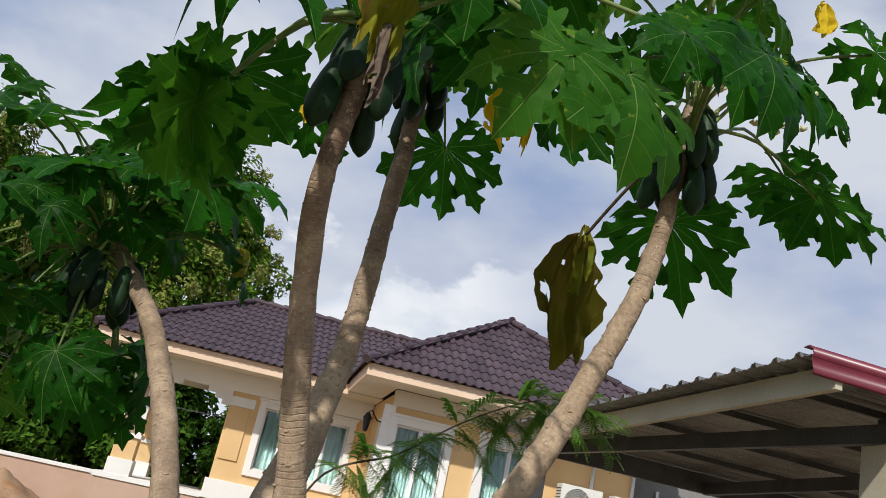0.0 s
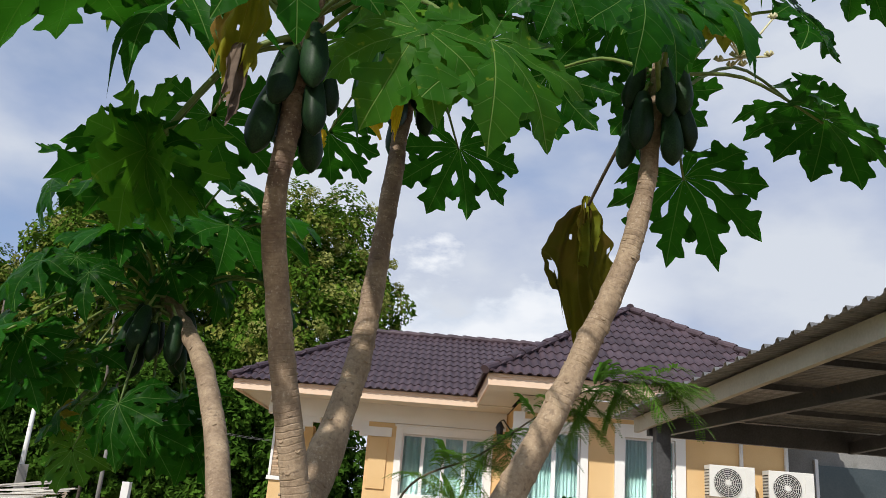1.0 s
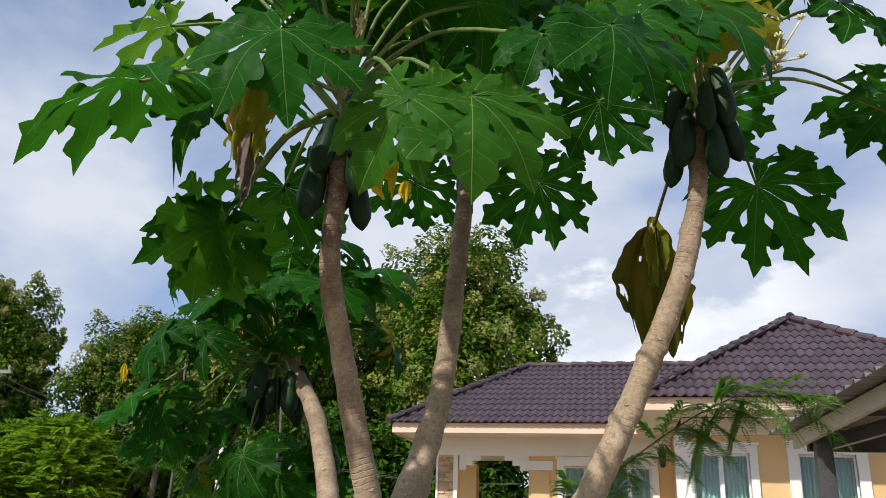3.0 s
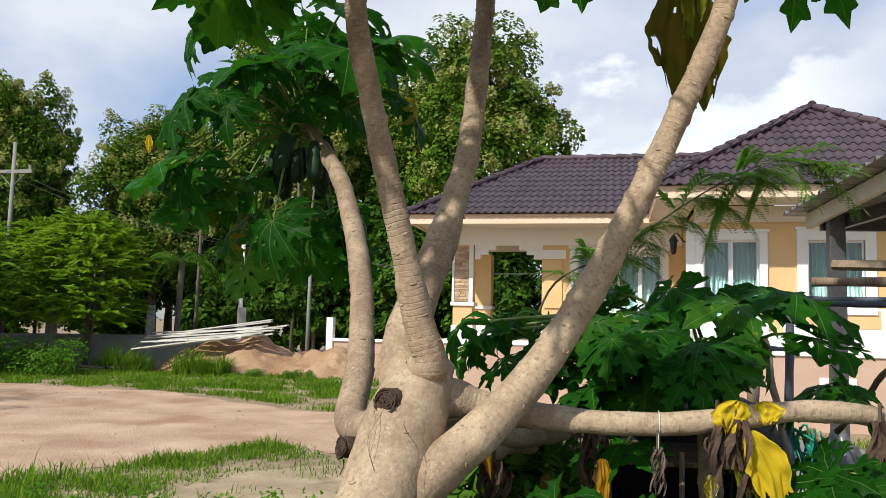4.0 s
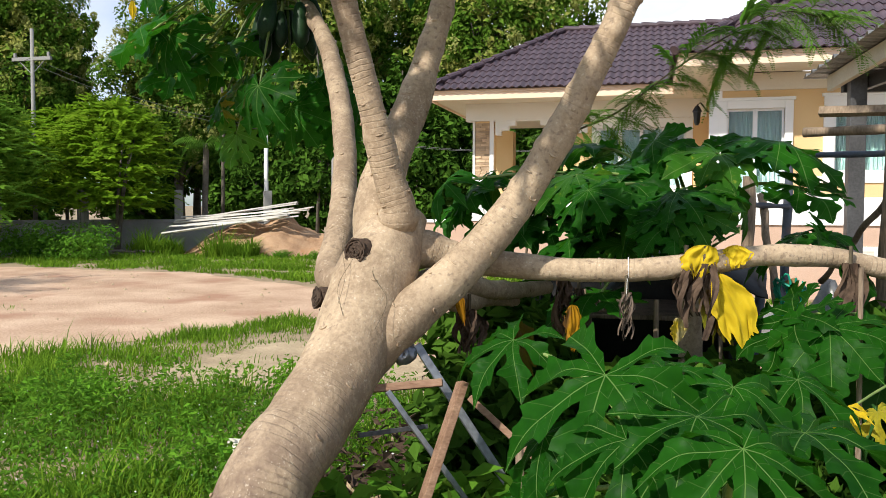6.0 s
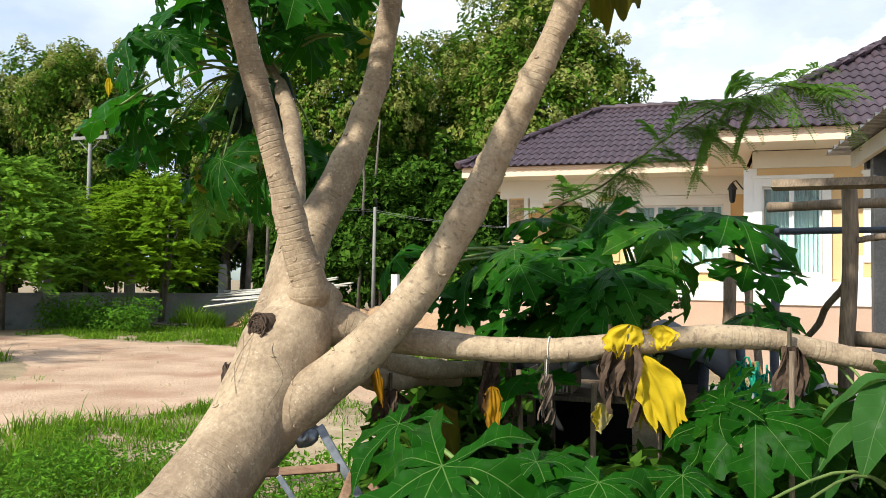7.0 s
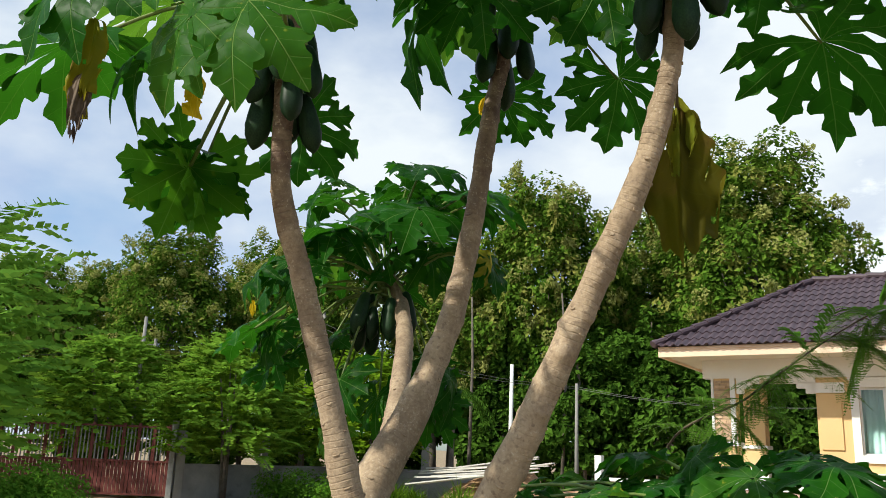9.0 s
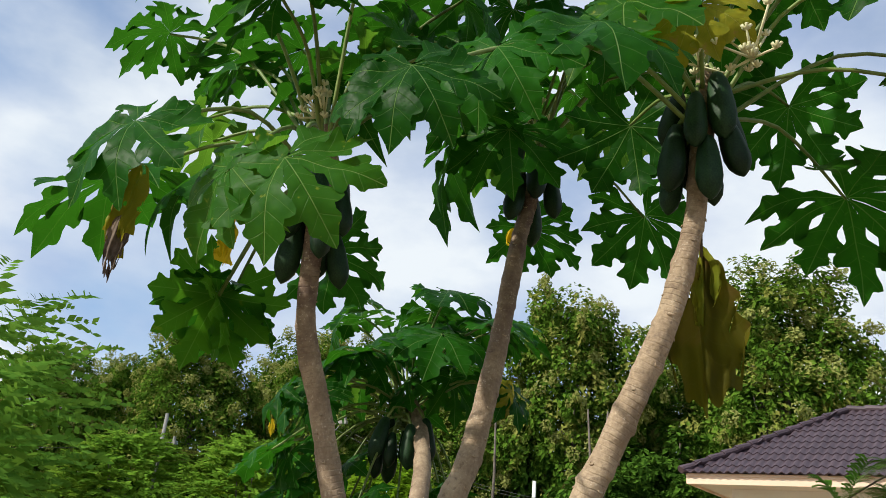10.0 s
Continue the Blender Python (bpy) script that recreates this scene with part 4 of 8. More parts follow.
# thin palm
palm = thing("palm", "thin grey-stemmed palm with drooping fronds", "palm")
palm.location = (-13.6, 24.9, 0)
bm = bmesh.new()
tube(bm, spline([(0, 0, 0, 0.13), (0.05, 0, 1.6, 0.10), (0.12, 0, 3.6, 0.08)], 6) and [p[:3] for p in spline([(0, 0, 0), (0.05, 0, 1.6), (0.12, 0, 3.6)], 6)], 0.10, 9)
part("trunk", bm, M["bark"], palm, "", True)
V, Fc, base = [], [], 0
rngp = np.random.RandomState(3)
for k in range(14):
    a = k * 2.4
    up = rngp.uniform(0.5, 1.3)
    d = np.array([math.cos(a), math.sin(a), 0])
    prev = None
    for s in np.linspace(0.05, 1, 22):
        q = np.array([0.12, 0, 3.6]) + d * 1.5 * s + np.array([0, 0, up * 1.2 * s - 1.9 * s * s])
        for sg in (-1, 1):
            t = np.array([-d[1], d[0], 0]) * sg * 0.7 + d * 0.4 + np.array([0, 0, -0.7])
            t /= np.linalg.norm(t)
            ll = 0.5 * (1 - 0.5 * s)
            V += [q, q + t * ll * 0.5 + d * 0.022, q + t * ll, q + t * ll * 0.5 - d * 0.022]
            Fc += [(base, base + 1, base + 2), (base, base + 2, base + 3)]
            base += 4
me = bpy.data.meshes.new("fronds")
me.from_pydata([tuple(v) for v in V], [], Fc)
me.materials.append(M["forest_dark"])
part("fronds", me, None, palm)

# bare stems between the thicket
rng = random.Random(21)
for x in (-13.9, -10.5, -9.8):
    y = 26.9 + rng.uniform(0, 1.6) - max(0, -x - 13) * 0.55
    bm = bmesh.new()
    tube(bm, [(0, 0, 0), (rng.uniform(-0.15, 0.15), 0, 2.4), (rng.uniform(-0.3, 0.3), 0, 5.0), (rng.uniform(-0.5, 0.5), 0, 7.4)], [0.075, 0.065, 0.05, 0.03], 7)
    ob = tagged(part("slender_tree", bm, M["bark"], None, "", True), "slender bare grey tree at the wood's edge", "tree")
    ob.location = (x, y, 0)


# ---- poles ----
def pole(x, y, h, r, label, mat, arms=False):
    p = thing("utility_pole" if arms else "post", label, "pole")
    p.location = (x, y, 0)
    bm = bmesh.new()
    tube(bm, [(0, 0, 0), (0.02, 0, h)], [r * 1.2, r * 0.85], 8)
    part("shaft", bm, mat, p, "", True)
    if arms:
        part("crossarm", boxed(-0.75, 0.75, -0.05, 0.05, h - 1.05, h - 0.93, 0.01), mat, p)
        for xx in (-0.65, 0.0, 0.65):
            part("insulator", boxed(xx - 0.04, xx + 0.04, -0.04, 0.04, h - 0.93, h - 0.78, 0.01), mat, p)
        bm = bmesh.new()
        tube(bm, [(-0.6, 0, h - 0.95), (0, 0, h - 1.5), (0.6, 0, h - 0.95)], 0.02, 5)
        part("brace", bm, mat, p)
    return p


pole(-19.0, 23.4, 7.35, 0.068, "concrete utility pole with crossarm before the wood", M["pole"], True)
pole(-22.0, 18.4, 5.8, 0.068, "concrete utility pole before the wood", M["pole"], True)
pole(-11.9, 26.1, 4.75, 0.075, "white painted post beyond the soil heap", M["white"])
pole(-9.2, 25.5, 4.0, 0.06, "thin grey post beyond the soil heap", M["pole"])
pole(-14.2, 24.3, 1.62, 0.11, "short pale concrete post", M["pole"])
for za in (6.25, 6.05):
    a, b2 = Vector((-22.0, 18.4, za - 1.3)), Vector((-19.0, 23.4, za + 0.15))
    for q in (((-32, 7, za - 2.0), a), (a, b2), (b2, (-9.2, 25.5, 3.9 - 0.3 * (6.25 - za))), ((-9.2, 25.5, 3.9 - 0.3 * (6.25 - za)), (2.0, 25.4, 3.6))):
        p, r = Vector(q[0]), Vector(q[1])
        bm = bmesh.new()
        tube(bm, [p.lerp(r, t / 8) - Vector((0, 0, 0.5 * (1 - (t / 4 - 1) ** 2))) for t in range(9)], 0.0065, 4)
        tagged(part("power_line", bm, M["black"]), "thin dark power line strung between the poles", "cable", "power lines")

# planks over the soil heap
rng = random.Random(8)
for k in range(13):
    half, wd2 = rng.uniform(1.5, 2.2), rng.uniform(0.06, 0.10)
    bm = boxed(-half, half, -wd2, wd2, 0, 0.04, 0.003)
    ob = tagged(part("plank", bm, M["plank"]), "bleached timber plank lying across the heap", "plank", "planks on the heap")
    ob.matrix_basis = pose(-11.2 + rng.uniform(-0.5, 0.4), 22.2 + 0.12 * k, 0.88 + 0.036 * k + rng.uniform(0, 0.03), rng.uniform(-6, 6), -6.0 + rng.uniform(-4, 3), 8 + rng.uniform(-10, 10))
for k in range(6):
    bm = bmesh.new()
    tube(bm, [(-1.0, 0, 0.06), (0, 0.03, 0.09), (1.1, 0, 0.05)], 0.035, 6)
    ob = tagged(part("log", bm, M["bark"], None, "", True), "grey branch lying in the grass", "log")
    ob.matrix_basis = pose(-15.3 + 0.2 * k, 21.0 + 0.1 * k, 0.04 * (k % 3), 0, 0, rng.uniform(-20, 30))


# ---- grass ----
M["grass"] = leaf_material("grass_blade", (0.020, 0.075, 0.005), (0.20, 0.33, 0.028), (0, 0, 0), (0.20, 0.36, 0.03), 0.5, False, True, 0.3)


def grass(name, outline, count, hmin, hmax, width, seed, label, holes=(), thin=1.0):
    """Upright bent blades over an area, thick and thin by turns."""
    rng = np.random.RandomState(seed)
    xs, ys = [p[0] for p in outline], [p[1] for p in outline]
    V, Fc = [], []
    base = done = 0
    while done < count:
        x, y = rng.uniform(min(xs), max(xs)), rng.uniform(min(ys), max(ys))
        done += 1
        # the rim wanders and frays
        fx = x + 0.55 * noise.noise(Vector((x * 1.3, y * 1.3, seed + 20))) + 0.2 * noise.noise(Vector((x * 4.7, y * 4.7, seed + 21))) + rng.normal() * 0.06
        fy = y + 0.55 * noise.noise(Vector((x * 1.3, y * 1.3, seed + 30))) + 0.2 * noise.noise(Vector((x * 4.7, y * 4.7, seed + 31))) + rng.normal() * 0.06
        if not inside((fx, fy), outline) or any(inside((fx, fy), h) for h in holes):
            continue
        dens = 0.22 + 1.1 * noise.noise(Vector((x * 0.9, y * 0.9, seed))) + 0.5 * noise.noise(Vector((x * 3.1, y * 3.1, seed + 4)))
        if rng.uniform() > dens + 0.35 * thin:
            continue
        tuft = max(0.0, noise.noise(Vector((x * 2.3, y * 2.3, seed + 9))))
        h = (hmin + (hmax - hmin) * rng.uniform() ** 1.6) * (0.45 + 0.7 * max(0, dens) + 0.9 * tuft)
        a = rng.uniform(0, 2 * math.pi)
        lean = rng.uniform(0.1, 1.15) * h
        dx, dy = math.cos(a), math.sin(a)
        w = width * rng.uniform(0.6, 1.3)
        V += [(x - dy * w, y + dx * w, 0), (x + dy * w, y - dx * w, 0), (x + dx * lean * 0.4 + dy * w * 0.7, y + dy * lean * 0.4 - dx * w * 0.7, h * 0.6), (x + dx * lean * 0.4 - dy * w * 0.7, y + dy * lean * 0.4 + dx * w * 0.7, h * 0.6), (x + dx * lean, y + dy * lean, h * rng.uniform(0.75, 1.0))]
        Fc += [(base, base + 1, base + 2, base + 3), (base + 3, base + 2, base + 4)]
        base += 5
    me = bpy.data.meshes.new(name)
    me.from_pydata(V, [], Fc)
    me.materials.append(M["grass"])
    return tagged(new(name, me), label, "grass", "", "stuff")


def inside(p, poly):
    c = False
    for i in range(len(poly)):
        (x1, y1), (x2, y2) = poly[i], poly[i - 1]
        if (y1 > p[1]) != (y2 > p[1]) and p[0] < (x2 - x1) * (p[1] - y1) / (y2 - y1) + x1:
            c = not c
    return c


SANDY = [(-3.4, 6.4), (-3.3, 8.0), (-2.4, 8.6), (-1.2, 7.3), (-0.9, 6.1), (-1.9, 6.2), (-2.8, 6.0)]
grass("grass", [(-6.0, 5.6), (-7.0, 3.0), (-4.0, 1.2), (-0.8, 1.2), (-0.65, 3.8), (-0.35, 5.2), (-0.8, 6.1), (-2.0, 6.2), (-3.4, 6.2), (-4.6, 7.6), (-5.2, 6.2)], 80000, 0.06, 0.34, 0.0062, 1, "lush green grass with weeds", [SANDY], thin=0.5)
grass("grass", [(-4.9, 7.0), (-3.4, 6.4), (-3.3, 8.1), (-2.3, 8.9), (-1.2, 7.8), (-1.0, 8.6), (-2.4, 9.9), (-3.7, 10.2)], 30000, 0.04, 0.15, 0.006, 2, "tufts of grass along the drive", [SANDY], thin=0.5)
grass("grass", [(-16, 17.2), (-8.9, 16.8), (-4.4, 14.2), (-1, 13.2), (-1.0, 22.0), (-5, 22.6), (-9, 22.4), (-14.0, 22.6), (-16, 20)], 110000, 0.05, 0.19, 0.011, 3, "rough grass strip before the fence", thin=0.75)
grass("grass", [(-9.0, 8.0), (-10.8, 12.0), (-14.6, 14.0), (-18, 13.6), (-15, 6.0), (-8.6, 7.0)], 30000, 0.10, 0.28, 0.009, 4, "long grass tongue beside the drive")
grass("grass", [(0.3, 2.6), (0.3, 6.4), (3.0, 7.4), (7.0, 13.6), (1.5, 14.0), (1.5, 11.6), (3.0, 8.8), (1.2, 6.2)], 22000, 0.06, 0.16, 0.008, 5, "thin grass under the plants", thin=0.2)
grass("grass", [(-9.2, 6.6), (-6.6, 5.4), (-3.2, 5.8), (-0.6, 6.2), (-0.8, 9.0), (-2.6, 10.4), (-4.4, 10.0), (-5.2, 7.6), (-7.8, 8.0), (-8.2, 10.4), (-9.6, 10.4)], 16000, 0.03, 0.12, 0.005, 7, "scattered short tufts along the edge of the drive", thin=-0.9)
for x, y, r in ((-10.92, 21.7, 0.75), (-13.47, 21.9, 0.8)):
    grass("grass_clump", [(x - r, y - r * 0.5), (x + r, y - r * 0.5), (x + r, y + r * 0.5), (x - r, y + r * 0.5)], 1500, 0.45, 1.0, 0.016, int(-10 * x), "clump of tall grass by the soil heap", thin=4.0)
rng = random.Random(31)
spots = [((rng.uniform(-4.2, -0.75), rng.uniform(2.2, 5.6), rng.uniform(0.03, 0.22)), 0.15, 22) for k in range(620)]
wd = tagged(new("weeds", leaf_cloud("weeds", spots, 0.046, M["weed"], 12, aspect=0.42)), "small broad-leaved weeds among the grass", "weeds", "", "stuff")
rng = random.Random(37)
spots = [((rng.gauss(cx, 0.16), rng.gauss(cy, 0.16), rng.uniform(0.10, hh)), 0.09, 13) for cx, cy, hh in ((-1.25, 3.5, 0.42), (-0.85, 3.3, 0.36), (-1.75, 3.8, 0.34), (-2.5, 4.1, 0.36), (-0.95, 4.1, 0.40), (-1.5, 4.5, 0.30), (-3.0, 4.7, 0.34), (-0.55, 4.4, 0.38)) for k in range(13)]
tagged(new("weeds", leaf_cloud("weeds", spots, 0.052, M["weed"], 41, aspect=0.36)), "clumps of taller broad-leaved weeds in the grass", "weeds", "", "stuff")
rng = random.Random(43)
spots = []
for k in range(150):
    cx, cy = rng.uniform(-4.4, -0.85), rng.uniform(2.6, 6.1)
    if inside((cx, cy), SANDY) or noise.noise(Vector((cx * 1.1, cy * 1.1, 6.0))) < -0.12:
        continue
    for j in range(7):
        spots.append(((rng.gauss(cx, 0.09), rng.gauss(cy, 0.09), rng.uniform(0.05, 0.30)), 0.07, 9))
tagged(new("weeds", leaf_cloud("weeds", spots, 0.047, M["weed_bright"], 47, aspect=0.55)), "clumps of bright broad-leaved weeds in the lawn", "weeds", "", "stuff")
# small white flower heads in the grass
rng = np.random.RandomState(15)
V, Fc, base = [], [], 0
for k in range(150):
    x, y = rng.uniform(-3.6, -0.2), rng.uniform(2.4, 5.4)
    z, r = rng.uniform(0.10, 0.24), rng.uniform(0.004, 0.008)
    for dx, dy, dz in ((1, 0, 0), (0, 1, 0), (-1, 0, 0), (0, -1, 0), (0, 0, 0.8), (0, 0, -0.8)):
        V.append((x + dx * r, y + dy * r, z + dz * r))
    Fc += [(base + i, base + (i + 1) % 4, base + 4) for i in range(4)] + [(base + (i + 1) % 4, base + i, base + 5) for i in range(4)]
    base += 6
me = bpy.data.meshes.new("grass_flowers")
me.from_pydata(V, [], Fc)
me.materials.append(M["white"])
tagged(new("grass_flowers", me), "tiny white flower heads among the grass", "flowers", "", "stuff")
# pebbles and crumbs on the drive
rng = np.random.RandomState(6)
V, Fc, base = [], [], 0
for k in range(520):
    x, y = rng.uniform(-16, 0), rng.uniform(6, 16.5)
    r = 0.008 + 0.04 * rng.uniform() ** 3
    z = 0.008
    for dx, dy, dz in ((1, 0, 0), (0.3, 0.9, 0), (-0.8, 0.5, 0), (-0.7, -0.7, 0), (0.4, -0.9, 0), (0, 0, 0.8)):
        V.append((x + dx * r, y + dy * r, z + dz * r))
    Fc += [(base + i, base + (i + 1) % 5, base + 5) for i in range(5)]
    base += 6
me = bpy.data.meshes.new("pebbles")
me.from_pydata(V, [], Fc)
me.materials.append(M["sand"])
tagged(new("pebbles", me), "loose stones and crumbs on the drive", "stones", "", "stuff")

# single weed stalks standing out of the grass
rng = random.Random(88)
for k, (x, y, h) in enumerate(((-1.00, 4.9, 0.62), (-1.35, 5.0, 0.34), (-0.55, 5.4, 0.30), (-1.62, 5.3, 0.40), (-2.3, 5.2, 0.32), (-0.80, 3.6, 0.32), (-0.35, 5.0, 0.36), (-2.9, 4.6, 0.30))):
    wp = thing("weed_plant", "single upright weed with small pointed leaves", "weed", "weeds in the grass", at=(x, y, 0))
    bm = bmesh.new()
    tube(bm, [(0, 0, 0), (0.02, 0, h * 0.5), (0.0, 0.02, h)], [0.006, 0.005, 0.003], 5)
    part("stem", bm, M["grass"], wp)
    for j in range(9):
        z = h * (0.25 + 0.085 * j)
        a = j * 2.4 + k
        ln = rng.uniform(0.05, 0.10)
        d = Vector((math.cos(a), math.sin(a), 0.25))
        sd = Vector((-math.sin(a), math.cos(a), 0))
        bm = bmesh.new()
        b0 = Vector((0.01, 0.01, z))
        v = [bm.verts.new(b0), bm.verts.new(b0 + d * ln * 0.45 + sd * ln * 0.24), bm.verts.new(b0 + d * ln - Vector((0, 0, 0.02))), bm.verts.new(b0 + d * ln * 0.45 - sd * ln * 0.24)]
        bm.faces.new((v[0], v[1], v[2]))
        bm.faces.new((v[0], v[2], v[3]))
        part("leaf", bm, M["weed"], wp)


# ---- papaya trees ----
M["leaf"] = leaf_material("papaya_leaf", (0.004, 0.030, 0.002), (0.016, 0.088, 0.005), (0.20, 0.34, 0.09), (0.06, 0.27, 0.012), 0.42, mixf=0.24, blotch=((0.10, 0.20, 0.025), 26.0, 0.69))
M["leaf_pale"] = leaf_material("papaya_leaf_pale", (0.011, 0.062, 0.005), (0.034, 0.122, 0.010), (0.30, 0.42, 0.12), (0.17, 0.39, 0.028), 0.45, mixf=0.32, blotch=((0.30, 0.33, 0.03), 7.0, 0.64))
M["leaf_aging"] = leaf_material("papaya_leaf_aging", (0.008, 0.055, 0.004), (0.030, 0.120, 0.008), (0.22, 0.34, 0.08), (0.14, 0.40, 0.02), 0.5, mixf=0.45, blotch=((0.17, 0.19, 0.012), 5.0, 0.66))
M["leaf_olive"] = leaf_material("papaya_leaf_olive", (0.030, 0.032, 0.004), (0.088, 0.076, 0.009), (0.20, 0.18, 0.05), (0.19, 0.175, 0.012), 0.6, mixf=0.45, blotch=((0.085, 0.045, 0.014), 8.0, 0.50))
M["leaf_yellow"] = leaf_material("papaya_leaf_yellow", (0.62, 0.42, 0.015), (0.74, 0.55, 0.03), (0.72, 0.60, 0.12), (0.75, 0.55, 0.03), 0.45, mixf=0.35, blotch=((0.40, 0.20, 0.03), 9.0, 0.66))
M["leaf_half"] = leaf_material("papaya_leaf_turning", (0.12, 0.16, 0.015), (0.38, 0.32, 0.022), (0.4, 0.36, 0.08), (0.40, 0.33, 0.03), 0.45, mixf=0.35, blotch=((0.30, 0.17, 0.06), 5.0, 0.60))
M["leaf_ochre"] = leaf_material("papaya_leaf_ochre", (0.30, 0.13, 0.008), (0.52, 0.27, 0.015), (0.40, 0.22, 0.04), (0.55, 0.30, 0.02), 0.55, mixf=0.35, blotch=((0.12, 0.06, 0.025), 16.0, 0.56))
M["leaf_cream"] = leaf_material("papaya_leaf_bleached", (0.34, 0.27, 0.09), (0.50, 0.42, 0.20), (0.50, 0.42, 0.2), (0.5, 0.40, 0.10), 0.6, mixf=0.35, blotch=((0.62, 0.44, 0.02), 14.0, 0.52))
M["leaf_tan"] = surface("bleached_dry_leaf", (0.065, 0.046, 0.033), (0.17, 0.125, 0.095), 0.9, 14, 70, 0.6, 0.006)
M["leaf_dry"] = surface("dried_leaf", (0.035, 0.021, 0.014), (0.10, 0.064, 0.042), 0.9, 6, 50, 0.6, 0.01)
M["fibre"] = surface("dry_fibre", (0.025, 0.016, 0.011), (0.085, 0.055, 0.038), 0.9, 20, 120, 0.5, 0.003)
M["petiole"] = surface("petiole_green", (0.09, 0.145, 0.035), (0.20, 0.26, 0.07), 0.5, 3, 40, 0.1, 0.002, vary=0.25)
M["petiole_dry"] = surface("petiole_dry", (0.06, 0.05, 0.03), (0.13, 0.10, 0.06), 0.7, 5, 40, 0.2, 0.002)
M["fruit"] = surface("papaya_skin", (0.004, 0.016, 0.006), (0.016, 0.044, 0.014), 0.5, 4, 40, 0.12, 0.003, spec=0.2, vary=0.25)
M["flower"] = surface("papaya_flower", (0.55, 0.52, 0.30), (0.70, 0.68, 0.45), 0.6, 5, 40, 0.1)

# trunk skin: pale tan, speckled, with thin broken ring lines; browner where the mapped tone for old bark and shade is
# greater
m_tr, n, l, b = shader("papaya_bark")
co = n.new("ShaderNodeTexCoord")
uvn = n.new("ShaderNodeUVMap")
sx = n.new("ShaderNodeSeparateXYZ")
l.new(uvn.outputs["UV"], sx.inputs[0])


def speckle(scale, detail, rough=0.5):
    t = n.new("ShaderNodeTexNoise")
    t.inputs["Scale"].default_value, t.inputs["Detail"].default_value, t.inputs["Roughness"].default_value = scale, detail, rough
    l.new(co.outputs["Object"], t.inputs["Vector"])
    return t.outputs["Fac"]


def spread_to(value, lo, hi, out_lo, out_hi):
    t = n.new("ShaderNodeMapRange")
    t.inputs["From Min"].default_value, t.inputs["From Max"].default_value = lo, hi
    t.inputs["To Min"].default_value, t.inputs["To Max"].default_value = out_lo, out_hi
    l.new(value, t.inputs["Value"])
    return t.outputs["Result"]


def calc(op, p, q, r=None):
    t = n.new("ShaderNodeMath")
    t.operation = op
    for k, v in enumerate((p, q) if r is None else (p, q, r)):
        if isinstance(v, (int, float)):
            t.inputs[k].default_value = v
        else:
            l.new(v, t.inputs[k])
    return t.outputs[0]


def tinted(fac, below, above):
    t = n.new("ShaderNodeMix")
    t.data_type = "RGBA"
    l.new(fac, t.inputs["Factor"])
    for key, v in (("A", below), ("B", above)):
        if isinstance(v, tuple):
            t.inputs[key].default_value = (*v, 1)
        else:
            l.new(v, t.inputs[key])
    return t.outputs["Result"]


big, mid_n, fin = speckle(4.0, 5.0), speckle(19.0, 5.0, 0.6), speckle(85.0, 4.0, 0.65)
tone_n = calc("ADD", calc("MULTIPLY", big, 0.4), calc("ADD", calc("MULTIPLY", mid_n, 0.3), calc("MULTIPLY", fin, 0.3)))
skin = tinted(spread_to(tone_n, 0.42, 0.58, 0.0, 1.0), (0.262, 0.188, 0.122), (0.450, 0.340, 0.226))
# darker, browner growth plus crown shade put into the tint, worn through in patches
age_shaded = calc("MULTIPLY", spread_to(sx.outputs["X"], 0.15, 0.75, 0.0, 0.95), spread_to(speckle(9.0, 6.0, 0.66), 0.40, 0.60, 1.0, 0.30))
skin = tinted(age_shaded, skin, (0.105, 0.064, 0.048))
# pale breathing pores and dark flecks
skin = tinted(calc("MULTIPLY", spread_to(speckle(150.0, 2.0), 0.60, 0.68, 0.0, 0.55), spread_to(mid_n, 0.45, 0.6, 0.1, 1.0)), skin, (0.58, 0.49, 0.38))
skin = tinted(calc("MULTIPLY", spread_to(speckle(62.0, 3.0), 0.57, 0.68, 0.0, 0.6), spread_to(big, 0.42, 0.60, 0.0, 1.0)), skin, (0.15, 0.105, 0.078))
# thin broken rings
along = calc("MULTIPLY_ADD", speckle(7.0, 3.0), 0.030, sx.outputs["Y"])
ring = spread_to(calc("PINGPONG", along, 0.0085), 0.0, 0.0026, 1.0, 0.0)
ring = calc("MULTIPLY", calc("MULTIPLY", ring, spread_to(speckle(13.0, 4.0), 0.38, 0.62, 0.0, 1.0)), spread_to(sx.outputs["X"], 0.0, 0.5, 0.35, 1.0))
skin = tinted(calc("MULTIPLY", ring, 0.16), skin, (0.14, 0.098, 0.072))
l.new(skin, b.inputs["Base Color"])
b.inputs["Roughness"].default_value = 0.78
b.inputs["Specular IOR Level"].default_value = 0.28
bp = n.new("ShaderNodeBump")
bp.inputs["Strength"].default_value, bp.inputs["Distance"].default_value = 0.75, 0.006
l.new(calc("ADD", calc("MULTIPLY", ring, -0.45), calc("ADD", calc("MULTIPLY", fin, 0.55), calc("MULTIPLY", mid_n, 0.9))), bp.inputs["Height"])
l.new(bp.outputs["Normal"], b.inputs["Normal"])
M["bark_papaya"] = m_tr


